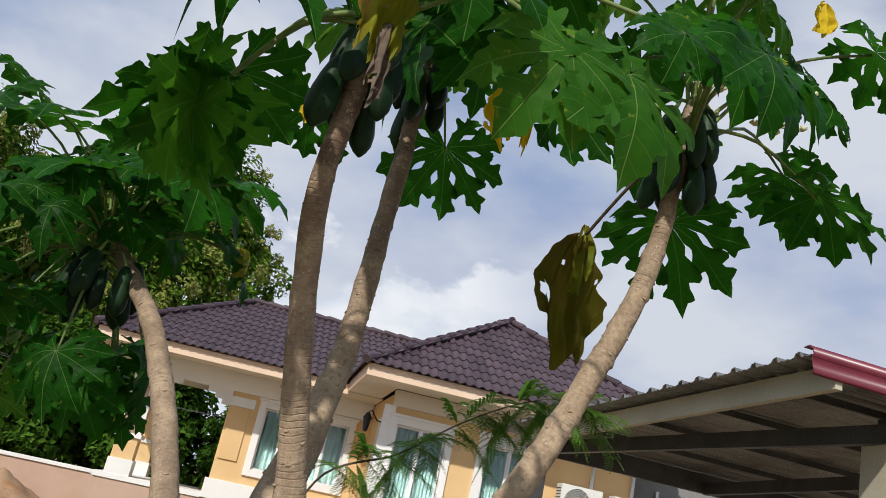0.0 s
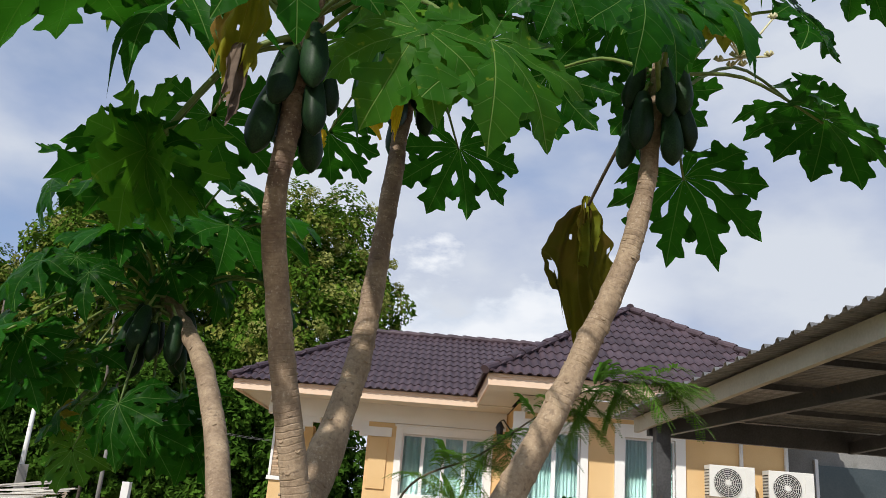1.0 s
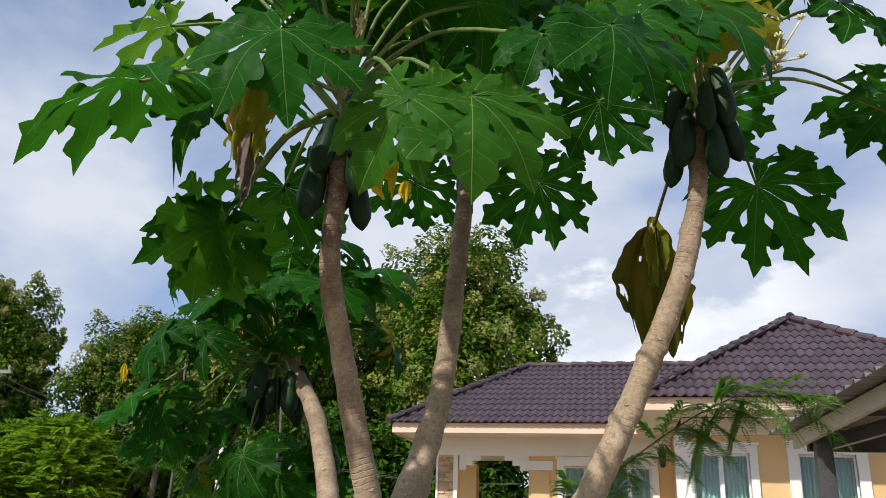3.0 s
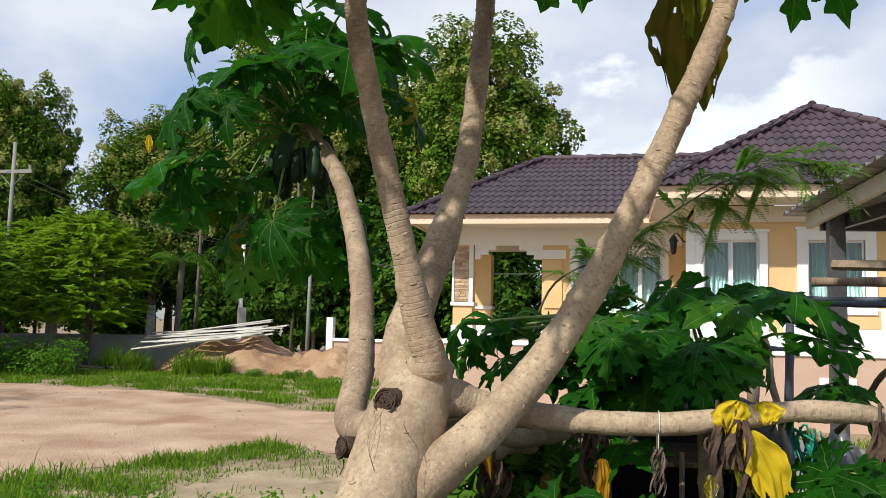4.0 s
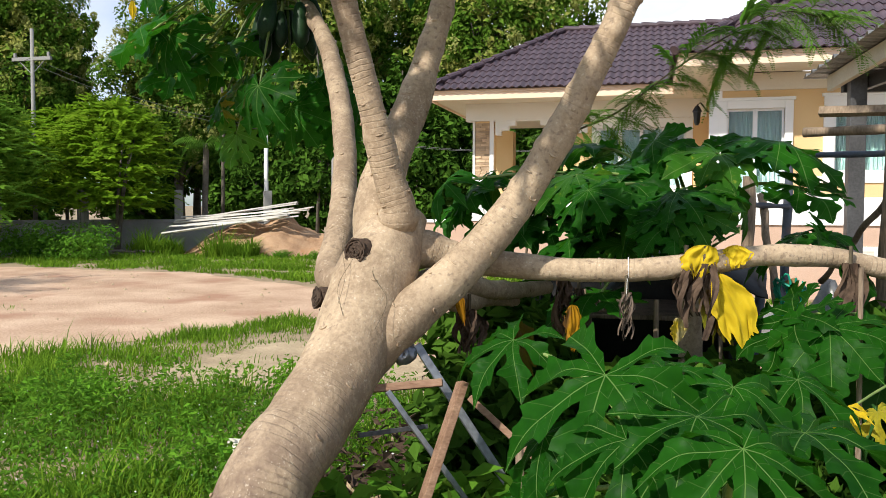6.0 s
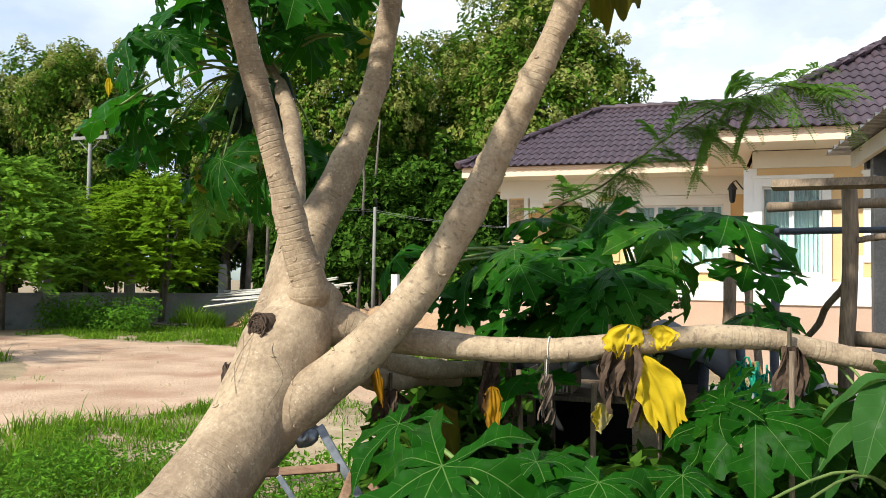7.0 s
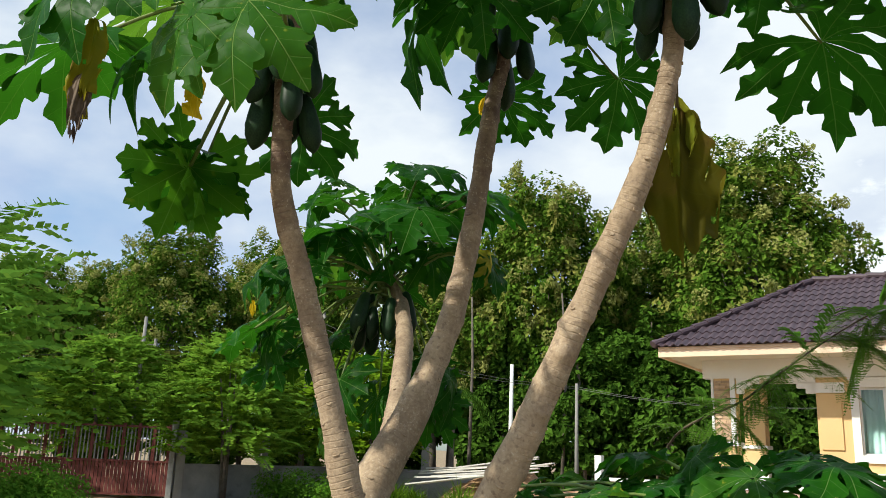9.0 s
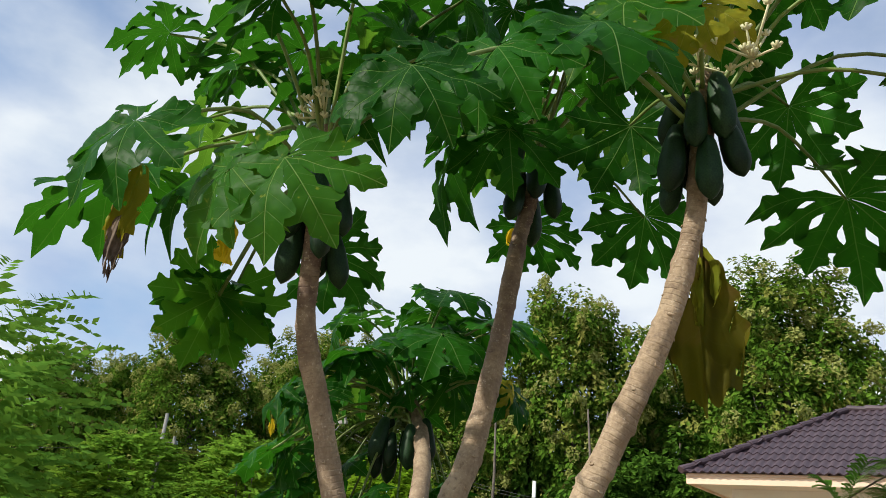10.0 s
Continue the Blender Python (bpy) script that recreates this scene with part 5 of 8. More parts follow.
def limb(name, pts, parent, sides=18, seed=0, age_shade=(0.0, 0.0), scars=0, label="", step=0.010, boss=1.0, spread=1.0):
    """A papaya stem through (x, y, z, radius) points: ringed, uneven, with leaf scars; its two end tones darken it for
    old bark and painted-in shade.
    """
    coarse = spline(pts, 24)
    length = sum((Vector(p[:3]) - Vector(q[:3])).length for p, q in zip(coarse, coarse[1:]))
    n = max(8, int(length / step))
    # even steps along the line
    acc, cum = 0.0, [0.0]
    for p, q in zip(coarse, coarse[1:]):
        acc += (Vector(q[:3]) - Vector(p[:3])).length
        cum.append(acc)
    fine, j = [], 0
    for i in range(n + 1):
        d = acc * i / n
        while j < len(cum) - 2 and cum[j + 1] < d:
            j += 1
        f = (d - cum[j]) / max(1e-9, cum[j + 1] - cum[j])
        fine.append([a + (b2 - a) * f for a, b2 in zip(coarse[j], coarse[j + 1])])
    rng = random.Random(seed)
    bm = bmesh.new()
    uv = bm.loops.layers.uv.new("UVMap")
    radii = []
    for i, p in enumerate(fine):
        d = acc * i / n
        radii.append(p[3] * (1 + 0.018 * noise.noise(Vector((d * 9, seed, 0))) + 0.010 * noise.noise(Vector((d * 31, seed, 5)))))
    loops = tube(bm, [p[:3] for p in fine], radii, sides, True, 0.004)
    # old leaf scars: low lens-shaped bosses with a sharp lower lip, in a spiral
    rel, k, d = {}, 0, 0.04
    while d < acc - 0.02:
        i0 = int(n * d / acc)
        r = fine[i0][3]
        a0, tall, wide = k * 2.3999 + rng.uniform(-0.4, 0.4), r * rng.uniform(0.30, 0.55) + 0.004, rng.uniform(0.55, 0.95)
        lift = (0.0022 + 0.075 * min(r, 0.05)) * rng.uniform(0.5, 1.3) * boss * max(0.25, min(1.0, (0.062 - r) / 0.022))
        for i in range(max(0, i0 - int(2 * tall * n / acc) - 1), min(n, i0 + int(2 * tall * n / acc) + 1) + 1):
            q = (acc * i / n - d) / tall
            for j in range(sides):
                da = (2 * math.pi * j / sides - a0 + math.pi) % (2 * math.pi) - math.pi
                e = (da / wide) ** 2 + q * q
                if e < 1:
                    rel[i, j] = max(rel.get((i, j), 0.0), lift * (1 - e) ** 0.5 * max(0.25, 0.65 - 0.6 * q))
        k += 1
        d += (0.55 * r + 0.006) * rng.uniform(0.7, 1.4) / spread
    for (i, j), h in rel.items():
        v = loops[i][j]
        v.co += (v.co - Vector(fine[i][:3])).normalized() * h
    index = {}
    for i, lp in enumerate(loops):
        for v in lp:
            index[v] = i
    for f in bm.faces:
        for lp in f.loops:
            i = index.get(lp.vert, 0)
            s = i / n
            lp[uv].uv = (age_shade[0] + (age_shade[1] - age_shade[0]) * s, acc * s)
    # crescent leaf scars spiralling up the stem, part of its skin
    for k in range(scars):
        i = max(1, min(n - 1, int(n * (0.05 + 0.9 * (k + rng.uniform(-0.3, 0.3)) / scars))))
        p = Vector(fine[i][:3])
        d = (Vector(fine[i + 1][:3]) - Vector(fine[i - 1][:3])).normalized()
        u = d.cross(Vector((0.13, 0.91, 0.37))).normalized()
        w = d.cross(u)
        a0 = k * 2.3999 + rng.uniform(-0.3, 0.3)
        r, wide, tall = fine[i][3], rng.uniform(0.13, 0.26) * min(1.0, 0.045 / fine[i][3]), rng.uniform(0.06, 0.16) * min(1.0, 0.040 / fine[i][3])
        pts = []
        for q in range(9):
            th = radians(-112 + 28 * q)
            aa = a0 + wide * math.sin(th)
            pts.append(p + (u * math.cos(aa) + w * math.sin(aa)) * r * 1.008 - d * r * tall * (math.cos(th) - 0.2))
        n0 = len(bm.faces)
        tube(bm, pts, [(0.015 + 0.070 * math.sin(math.pi * (q + 0.5) / 9)) * min(r, 0.04) for q in range(9)], 5)
        bm.faces.ensure_lookup_table()
        tone = min(1.0, age_shade[0] + (age_shade[1] - age_shade[0]) * i / n + (0.15 if rng.uniform(0, 1) < 0.25 else -0.60))
        for f in bm.faces[n0:]:
            for lp in f.loops:
                lp[uv].uv = (max(0.0, tone), 0.013)
    ob = part(name, bm, M["bark_papaya"], parent, label, True)
    return ob


# half outlines of a lobe: (place on the midrib, half width as a share of the sector's, place along the lobe)
POINTED = ((0.0, 0.0, 0.0), (0.14, 0.14, 0.14), (0.27, 0.27, 0.27), (0.33, 0.235, 0.335), (0.40, 0.24, 0.41), (0.46, 0.30, 0.48), (0.52, 0.40, 0.55), (0.575, 0.50, 0.635), (0.61, 0.54, 0.695), (0.645, 0.42, 0.70), (0.68, 0.33, 0.71), (0.73, 0.31, 0.76), (0.78, 0.34, 0.825), (0.82, 0.26, 0.84), (0.88, 0.19, 0.89), (0.94, 0.10, 0.945), (1.0, 0.0, 1.0))
WINDOWED = ((0.0, 0.0, 0.0), (0.17, 0.17, 0.17), (0.33, 0.33, 0.33), (0.37, 0.31, 0.37), (0.41, 0.29, 0.415), (0.45, 0.31, 0.46), (0.49, 0.45, 0.515), (0.53, 0.66, 0.57), (0.57, 0.84, 0.63), (0.61, 0.90, 0.69), (0.64, 0.78, 0.725), (0.67, 0.56, 0.715), (0.70, 0.40, 0.715), (0.74, 0.42, 0.765), (0.78, 0.56, 0.825), (0.81, 0.60, 0.87), (0.84, 0.45, 0.885), (0.88, 0.29, 0.89), (0.94, 0.17, 0.945), (1.0, 0.0, 1.0))
BROAD = ((0.0, 0.0, 0.0), (0.20, 0.20, 0.20), (0.39, 0.39, 0.39), (0.43, 0.36, 0.43), (0.47, 0.36, 0.475), (0.51, 0.50, 0.525), (0.56, 0.70, 0.585), (0.61, 0.84, 0.655), (0.65, 0.84, 0.71), (0.68, 0.70, 0.735), (0.71, 0.56, 0.735), (0.75, 0.52, 0.78), (0.79, 0.58, 0.835), (0.82, 0.52, 0.865), (0.86, 0.38, 0.88), (0.91, 0.26, 0.92), (0.96, 0.12, 0.965), (1.0, 0.0, 1.0))


def papaya_leaf(seed, droop, fold, lobes=8, collapse=0.0, outline=POINTED, span=318.0):
    """A deeply lobed palmate leaf of radius 1: stalk joint at the origin, main lobe along +y, upper face +z."""
    rng = random.Random(seed)
    bm = bmesh.new()
    uv = bm.loops.layers.uv.new("UVMap")
    gap = span / lobes
    half = math.tan(radians(gap / 2))
    for i in range(lobes):
        a = -span / 2 + gap * (i + 0.5)
        L = (1.0 - 0.36 * (abs(a) / 160.0) ** 1.5) * rng.uniform(0.9, 1.06)
        sag = rng.uniform(0.05, 0.35) * droop
        bend = rng.uniform(-0.08, 0.08)
        ca, sa = math.cos(radians(-a)), math.sin(radians(-a))

        def place(w, s):
            x, y = w * L + bend * max(0.0, s - 0.3) ** 2, s * L
            px, py = x * ca - y * sa, x * sa + y * ca
            r = math.hypot(px, py)
            z = -droop * 0.42 * r * r - sag * s ** 3 + fold * abs(w) * s * 1.2 + 0.060 * math.sin(9 * w + 6 * s + seed + i * 1.7) * s + 0.10 * noise.noise(Vector((px * 2.2, py * 2.2, seed * 1.3)))
            if collapse:
                q = 1 - collapse * min(1.0, r * 1.3)
                px, py, z = px * q, py * q, z - collapse * r * 0.95 + collapse * 0.10 * math.sin(5 * s + i * 2.1)
            return (px, py, z)

        for sd in (-1, 1):
            j1, j2, shift = rng.uniform(0.84, 1.10), rng.uniform(0.75, 1.2), rng.uniform(-0.035, 0.035)
            rows = []
            for s, f, y in outline:
                free = 0.44 < s < 0.97
                w = f * half * (1.0 if not free else j1 if s < 0.69 else j2)
                o = shift if free else 0.0
                rows.append(((0.0, s), (sd * w * 0.5, s + (y + o - s) * 0.35), (sd * w, y + o)))
            vs = [[bm.verts.new(place(*q)) for q in r] for r in rows]
            for k in range(len(rows) - 1):
                for c in range(2):
                    quad = (vs[k][c], vs[k][c + 1], vs[k + 1][c + 1], vs[k + 1][c])
                    uvs = (rows[k][c], rows[k][c + 1], rows[k + 1][c + 1], rows[k + 1][c])
                    fce = bm.faces.new(quad if sd > 0 else quad[::-1])
                    for lp, q in zip(fce.loops, uvs if sd > 0 else uvs[::-1]):
                        lp[uv].uv = q
    bmesh.ops.remove_doubles(bm, verts=bm.verts, dist=0.0006)
    bmesh.ops.dissolve_degenerate(bm, dist=0.0004, edges=bm.edges)
    bmesh.ops.recalc_face_normals(bm, faces=bm.faces)
    if sum(f.normal.z for f in bm.faces) < 0:
        bmesh.ops.reverse_faces(bm, faces=bm.faces)
    return bm


LEAF = {}
for tone in ("leaf", "leaf_pale", "leaf_aging", "leaf_olive", "leaf_yellow", "leaf_half"):
    LEAF[tone] = [mesh_of("leaf", papaya_leaf(3 + k, (0.45, 0.8, 1.15, 1.4)[k], (0.5, 0.6, 0.45, 0.7)[k], (8, 7, 7, 8)[k]), M[tone], True) for k in range(4)]
    LEAF[tone].append(mesh_of("leaf", papaya_leaf(9, 0.5, 0.45, 7, 0.55), M[tone], True))
    LEAF[tone].append(mesh_of("leaf", papaya_leaf(12, 0.4, 0.5, 7, 0.82), M[tone], True))
    for k in range(3):
        LEAF[tone].append(mesh_of("leaf", papaya_leaf(21 + k, (0.3, 0.55, 0.8)[k], (0.22, 0.3, 0.3)[k], 9, 0.0, WINDOWED), M[tone], True))
    for k in range(2):
        LEAF[tone].append(mesh_of("leaf", papaya_leaf(31 + k, (0.45, 0.75)[k], (0.2, 0.28)[k], 8, 0.0, BROAD), M[tone], True))
serial = [0]


def hanging_leaf(tree, top, width, height, tone, seed, turn=0.0, tips=3, name="withered_leaf", label="", flare=0.5, fold=0.15, lean=0.0, torn=0.62):
    """A limp leaf hanging in folds from its stalk, its lobes ending in ragged points."""
    rng = random.Random(seed)
    bm = bmesh.new()
    uv = bm.loops.layers.uv.new("UVMap")
    nu, nv = 26, 22
    rows = []
    for j in range(nv + 1):
        v = j / nv
        row = []
        for i in range(nu + 1):
            u = 2 * i / nu - 1
            ln = height * (0.80 + 0.20 * abs(math.cos(u * math.pi * tips / 2)) ** 0.8) * (1 - 0.24 * u * u) * (1 + 0.16 * noise.noise(Vector((u * 7, seed * 3.1, 0.5))))
            open_ = 0.16 + (0.84 + 0.1 * math.sin(seed + 5 * v)) * min(1.0, v * 1.9) ** flare
            x = u * width * 0.5 * open_ * (1 - 0.22 * v ** 3) * (1 + 0.22 * noise.noise(Vector((v * 6, math.copysign(2.0, u), seed * 1.7)))) + 0.05 * width * math.sin(4 * v + seed)
            y = width * (fold * math.sin(6.5 * u + seed) + fold * 0.5 * math.sin(13 * u + 2 * seed + 4 * v)) * (0.35 + 0.8 * v) + 0.10 * width * noise.noise(Vector((u * 3, v * 4, seed)))
            row.append((bm.verts.new((x, y, -ln * v + 0.02 * height * noise.noise(Vector((u * 5, v * 5, seed + 9))))), (u * 0.5, v)))
        rows.append(row)
    for j, (p, q) in enumerate(zip(rows, rows[1:])):
        for i in range(nu):
            edge = max(abs(2 * (i + 0.5) / nu - 1), j / nv)
            tear = noise.noise(Vector((i * 0.33, j * 0.27, seed * 2.7)))
            if tear > (torn if edge < 0.75 else torn * 0.5):
                continue
            f = bm.faces.new((p[i][0], q[i][0], q[i + 1][0], p[i + 1][0]))
            for lp, c in zip(f.loops, (p[i], q[i], q[i + 1], p[i + 1])):
                lp[uv].uv = c[1]
    ob = part(name, bm, M[tone], tree, label, True)
    ob.matrix_basis = Matrix.Translation(top) @ Matrix.Rotation(turn, 4, "Z") @ Matrix.Rotation(radians(lean), 4, "Y")
    return ob



def blade(tree, crown, c, tip, size, tone="leaf", shape=None, roll=0.0, stalk=True, face=None, width=0.0065):
    """One leaf of a papaya: its joint at c, main lobe towards tip, on a stalk from the crown."""
    c, tip, crown = Vector(c), Vector(tip), Vector(crown)
    serial[0] += 1
    y = (tip - c).normalized()
    out = c - crown
    out.z = 0
    out = out.normalized() if out.length > 0.02 else Vector((0, -1, 0))
    z = Vector(face) if face else Vector((0, 0, 0.9)) + out * 0.45 + SUN_TO * 0.35 + Vector((noise.noise(c * 9.1), noise.noise(c * 7.3 + Vector((5, 0, 0))), 0)) * 0.55
    z = (z - y * z.dot(y))
    z = z.normalized() if z.length > 0.05 else y.orthogonal().normalized()
    m = Matrix((y.cross(z), y, z)).transposed().to_4x4() @ Matrix.Rotation(radians(roll), 4, "Y")
    me = LEAF[tone][(6, 9, 7, 2, 10, 8, 1, 7, 9)[(serial[0] * 4 + serial[0] // 5) % 9] if shape is None else shape]
    leaf = new("leaf", me)
    leaf.parent = tree
    leaf.matrix_basis = Matrix.Translation(c) @ m @ Matrix.Diagonal((size, size, size, 1))
    if stalk:
        d = c - crown
        lift = Vector((0, 0, 0.10 * d.length)) + out * 0.0
        base_ = crown + Vector((0, 0, -0.16 * ((serial[0] * 0.618) % 1.0)))
        pts = [p for p in spline([tuple(base_), tuple(crown + d * 0.5 + lift), tuple(c - z * 0.007)], 5)]
        bm = bmesh.new()
        nn = len(pts)
        tube(bm, pts, [width * (1.15 - 0.5 * i / nn) for i in range(nn)], 7)
        part("petiole", bm, M["petiole"], tree, "", True)
    return leaf


def whorl(tree, crown, count, seed, length=(0.45, 0.75), size=(0.20, 0.30), rise=(0.15, 1.2), start=0.0, tones=("leaf", "leaf", "leaf", "leaf_pale"), arc=2 * math.pi):
    """Leaves spread round a growing tip."""
    rng = random.Random(seed)
    crown = Vector(crown)
    for k in range(count):
        a = start + (arc * k / count if arc < 6 else k * 2.39996) + rng.uniform(-0.2, 0.2)
        e = rng.uniform(*rise)
        ln = rng.uniform(*length)
        d = Vector((math.cos(a) * math.cos(e), math.sin(a) * math.cos(e), math.sin(e)))
        c = crown + d * ln
        drop = rng.uniform(0.15, 0.75)
        tip = c + Vector((math.cos(a + rng.uniform(-0.5, 0.5)), math.sin(a + rng.uniform(-0.5, 0.5)), -drop)).normalized() * 0.2
        blade(tree, crown, c, tip, rng.uniform(*size), rng.choice(tones))


def fruit_mesh(seed):
    """A papaya: narrow neck at the top, full below, pointed end; hangs from the origin, 1 long."""
    bm = bmesh.new()
    rng = random.Random(seed)
    prof = ((0.0, 0.03), (0.03, 0.09), (0.12, 0.135), (0.30, 0.175), (0.50, 0.200), (0.68, 0.210), (0.82, 0.178), (0.92, 0.108), (0.98, 0.04), (1.0, 0.006))
    rings = []
    for s, r in prof:
        ring_ = []
        for k in range(20):
            a = 2 * math.pi * k / 20
            f = 1 + 0.045 * math.cos(5 * a + seed)
            ring_.append(bm.verts.new((r * f * math.cos(a) + 0.03 * math.sin(s * 2 + seed), r * f * math.sin(a), -s)))
        rings.append(ring_)
    for p, q in zip(rings, rings[1:]):
        for k in range(20):
            bm.faces.new((p[k], q[k], q[(k + 1) % 20], p[(k + 1) % 20]))
    bm.faces.new(rings[0])
    bm.faces.new(rings[-1][::-1])
    return mesh_of("papaya", bm, M["fruit"], True)


FRUIT = [fruit_mesh(k) for k in range(3)]


def fruits(tree, axis, count, seed, size, hang=0.0, spread=1.0):
    """Fruits crowded round a stem; axis: lower and upper point of the stretch that bears them."""
    rng = random.Random(seed)
    a, b2 = Vector(axis[0]), Vector(axis[1])
    for k in range(count):
        s = (k + 0.5) / count
        p = a.lerp(b2, s)
        an = k * 2.39996 + seed
        o = Vector((math.cos(an), math.sin(an), 0))
        L = size * rng.uniform(0.78, 1.12)
        lean = rng.uniform(4, 15)
        q = p + o * (0.045 + hang * rng.uniform(0.2, 1.0)) * spread
        ob = new("papaya", FRUIT[k % 3])
        ob.parent = tree
        ax = Vector((-o.y, o.x, 0))
        ob.matrix_basis = Matrix.Translation(q) @ Matrix.Rotation(radians(-lean), 4, ax) @ Matrix.Rotation(rng.uniform(0, 6), 4, "Z") @ Matrix.Diagonal((L * 0.86, L * 0.86, L, 1))
        bm = bmesh.new()
        tube(bm, [p + Vector((0, 0, 0.03 + hang * 0.6)), p.lerp(q, 0.6) + Vector((0, 0, 0.03 + hang * 0.4)), q + Vector((0, 0, -0.01))], [0.007, 0.006, 0.008], 6)
        part("fruit_stalk", bm, M["petiole"], tree, "", True)


papaya = thing("papaya_tree", "old leaning papaya tree with pale ringed limbs and green fruit", "papaya tree")

limb("trunk", [(-0.230, 1.080, -0.100, 0.150), (-0.145, 1.350, 0.350, 0.124), (-0.042, 1.645, 0.840, 0.110), (0.002, 1.800, 0.969, 0.106), (0.044, 1.970, 1.112, 0.108), (0.072, 2.100, 1.283, 0.118), (0.102, 2.180, 1.408, 0.100), (0.140, 2.240, 1.500, 0.060)], papaya, 44, 1, (2.20, -0.62), 30, "pale ringed main trunk", 0.010, 0.7, 0.8)
limb("limb", [(0.125, 2.190, 1.420, 0.058), (0.132, 2.160, 1.470, 0.058), (0.137, 2.146, 1.494, 0.061), (0.139, 2.140, 1.508, 0.051), (0.138, 2.136, 1.525, 0.049), (0.106, 2.110, 1.644, 0.043), (0.068, 2.080, 1.830, 0.036), (0.028, 2.040, 2.027, 0.034), (-0.005, 1.990, 2.216, 0.032), (-0.032, 1.915, 2.430, 0.030), (-0.018, 1.880, 2.620, 0.029), (0.008, 1.850, 2.920, 0.032), (0.010, 1.830, 3.050, 0.020)], papaya, 28, 2, (0.05, 1.0), 88, boss=0.55)
limb("limb", [(0.067, 2.220, 1.424, 0.087), (0.043, 2.250, 1.497, 0.078), (0.042, 2.280, 1.565, 0.070), (0.054, 2.330, 1.662, 0.063), (0.072, 2.380, 1.744, 0.059), (0.094, 2.420, 1.820, 0.056), (0.141, 2.500, 2.032, 0.043), (0.172, 2.560, 2.231, 0.039), (0.191, 2.640, 2.582, 0.034), (0.210, 2.690, 2.925, 0.031), (0.215, 2.735, 3.090, 0.029), (0.245, 2.800, 3.400, 0.030), (0.250, 2.800, 3.500, 0.020)], papaya, 28, 3, (0.0, 1.0), 96, boss=0.75)
limb("limb", [(0.048, 2.020, 1.073, 0.075), (0.168, 2.050, 1.198, 0.068), (0.316, 2.120, 1.335, 0.058), (0.460, 2.170, 1.510, 0.050), (0.598, 2.170, 1.731, 0.043), (0.715, 2.170, 1.964, 0.038), (0.825, 2.190, 2.202, 0.035), (0.935, 2.210, 2.460, 0.032), (1.002, 2.230, 2.723, 0.029), (1.015, 2.235, 2.840, 0.028), (1.035, 2.230, 3.020, 0.031), (1.045, 2.220, 3.180, 0.020)], papaya, 28, 4, (0.0, 0.50), 84, boss=1.2, spread=0.8)
# this limb's tone is also raised for the part shade on it
limb("limb", [(0.000, 2.220, 1.300, 0.060), (-0.147, 2.350, 1.295, 0.052), (-0.187, 2.550, 1.468, 0.047), (-0.275, 2.820, 1.714, 0.043), (-0.389, 3.050, 1.978, 0.041), (-0.539, 3.280, 2.237, 0.038), (-0.739, 3.500, 2.470, 0.034), (-0.860, 3.560, 2.600, 0.026)], papaya, 28, 5, (0.32, 0.55), 40, boss=0.7)
limb("limb", [(0.110, 2.210, 1.380, 0.070), (0.190, 2.235, 1.392, 0.058), (0.270, 2.262, 1.370, 0.047), (0.441, 2.280, 1.346, 0.039), (0.635, 2.300, 1.336, 0.034), (0.841, 2.320, 1.340, 0.033), (1.014, 2.350, 1.364, 0.032), (1.176, 2.400, 1.382, 0.031), (1.342, 2.460, 1.373, 0.030), (1.491, 2.500, 1.341, 0.028), (1.62, 2.52, 1.315, 0.026), (1.78, 2.53, 1.285, 0.022)], papaya, 28, 6, (0.0, 0.1), 14, boss=0.35, spread=0.5)
limb("limb", [(0.120, 2.200, 1.250, 0.050), (0.221, 2.360, 1.297, 0.040), (0.300, 2.500, 1.255, 0.034), (0.379, 2.660, 1.233, 0.030), (0.479, 2.900, 1.223, 0.026)], papaya, 28, 7, (0.1, 0.3), 10)
limb("limb", [(0.060, 2.150, 1.160, 0.050), (0.208, 2.260, 1.253, 0.040), (0.267, 2.420, 1.216, 0.034), (0.308, 2.600, 1.212, 0.028), (0.376, 2.800, 1.181, 0.020)], papaya, 28, 8, (0.1, 0.3), 8)
CROWN_A, CROWN_B, CROWN_C, CROWN_D = (0.01, 1.84, 2.98), (0.235, 2.77, 3.44), (1.04, 2.22, 3.12), (-0.84, 3.55, 2.58)
blade(papaya, CROWN_A, (0.462, 1.275, 2.575), (0.563, 1.220, 2.359), 0.225, "leaf_pale", 9, face=(0.10, -0.75, 0.65))
blade(papaya, CROWN_A, (0.338, 1.235, 2.570), (0.300, 1.190, 2.375), 0.205, "leaf_pale", 10, face=(0.05, -0.70, 0.70))
blade(papaya, CROWN_A, (0.092, 1.160, 2.690), (0.075, 1.036, 2.458), 0.225, "leaf", 9, face=(0.15, -0.65, 0.75))
blade(papaya, CROWN_A, (-0.351, 1.841, 2.544), (-0.451, 1.801, 2.263), 0.250, "leaf_aging", 8, face=(-0.74, 0.6, 0.66), width=0.009)
blade(papaya, CROWN_A, (-0.360, 1.845, 2.525), (-0.310, 1.920, 2.376), 0.200, "leaf_aging", 7, face=(0.35, 0.45, 0.60), stalk=False)
blade(papaya, CROWN_A, (-0.365, 1.900, 2.560), (-0.528, 1.870, 2.535), 0.240, "leaf", 8, face=(-0.45, 0.30, 0.75))
blade(papaya, CROWN_A, (-0.419, 1.470, 2.804), (-0.700, 1.380, 2.700), 0.330, "leaf", 8, face=(-0.15, -0.25, 0.95))
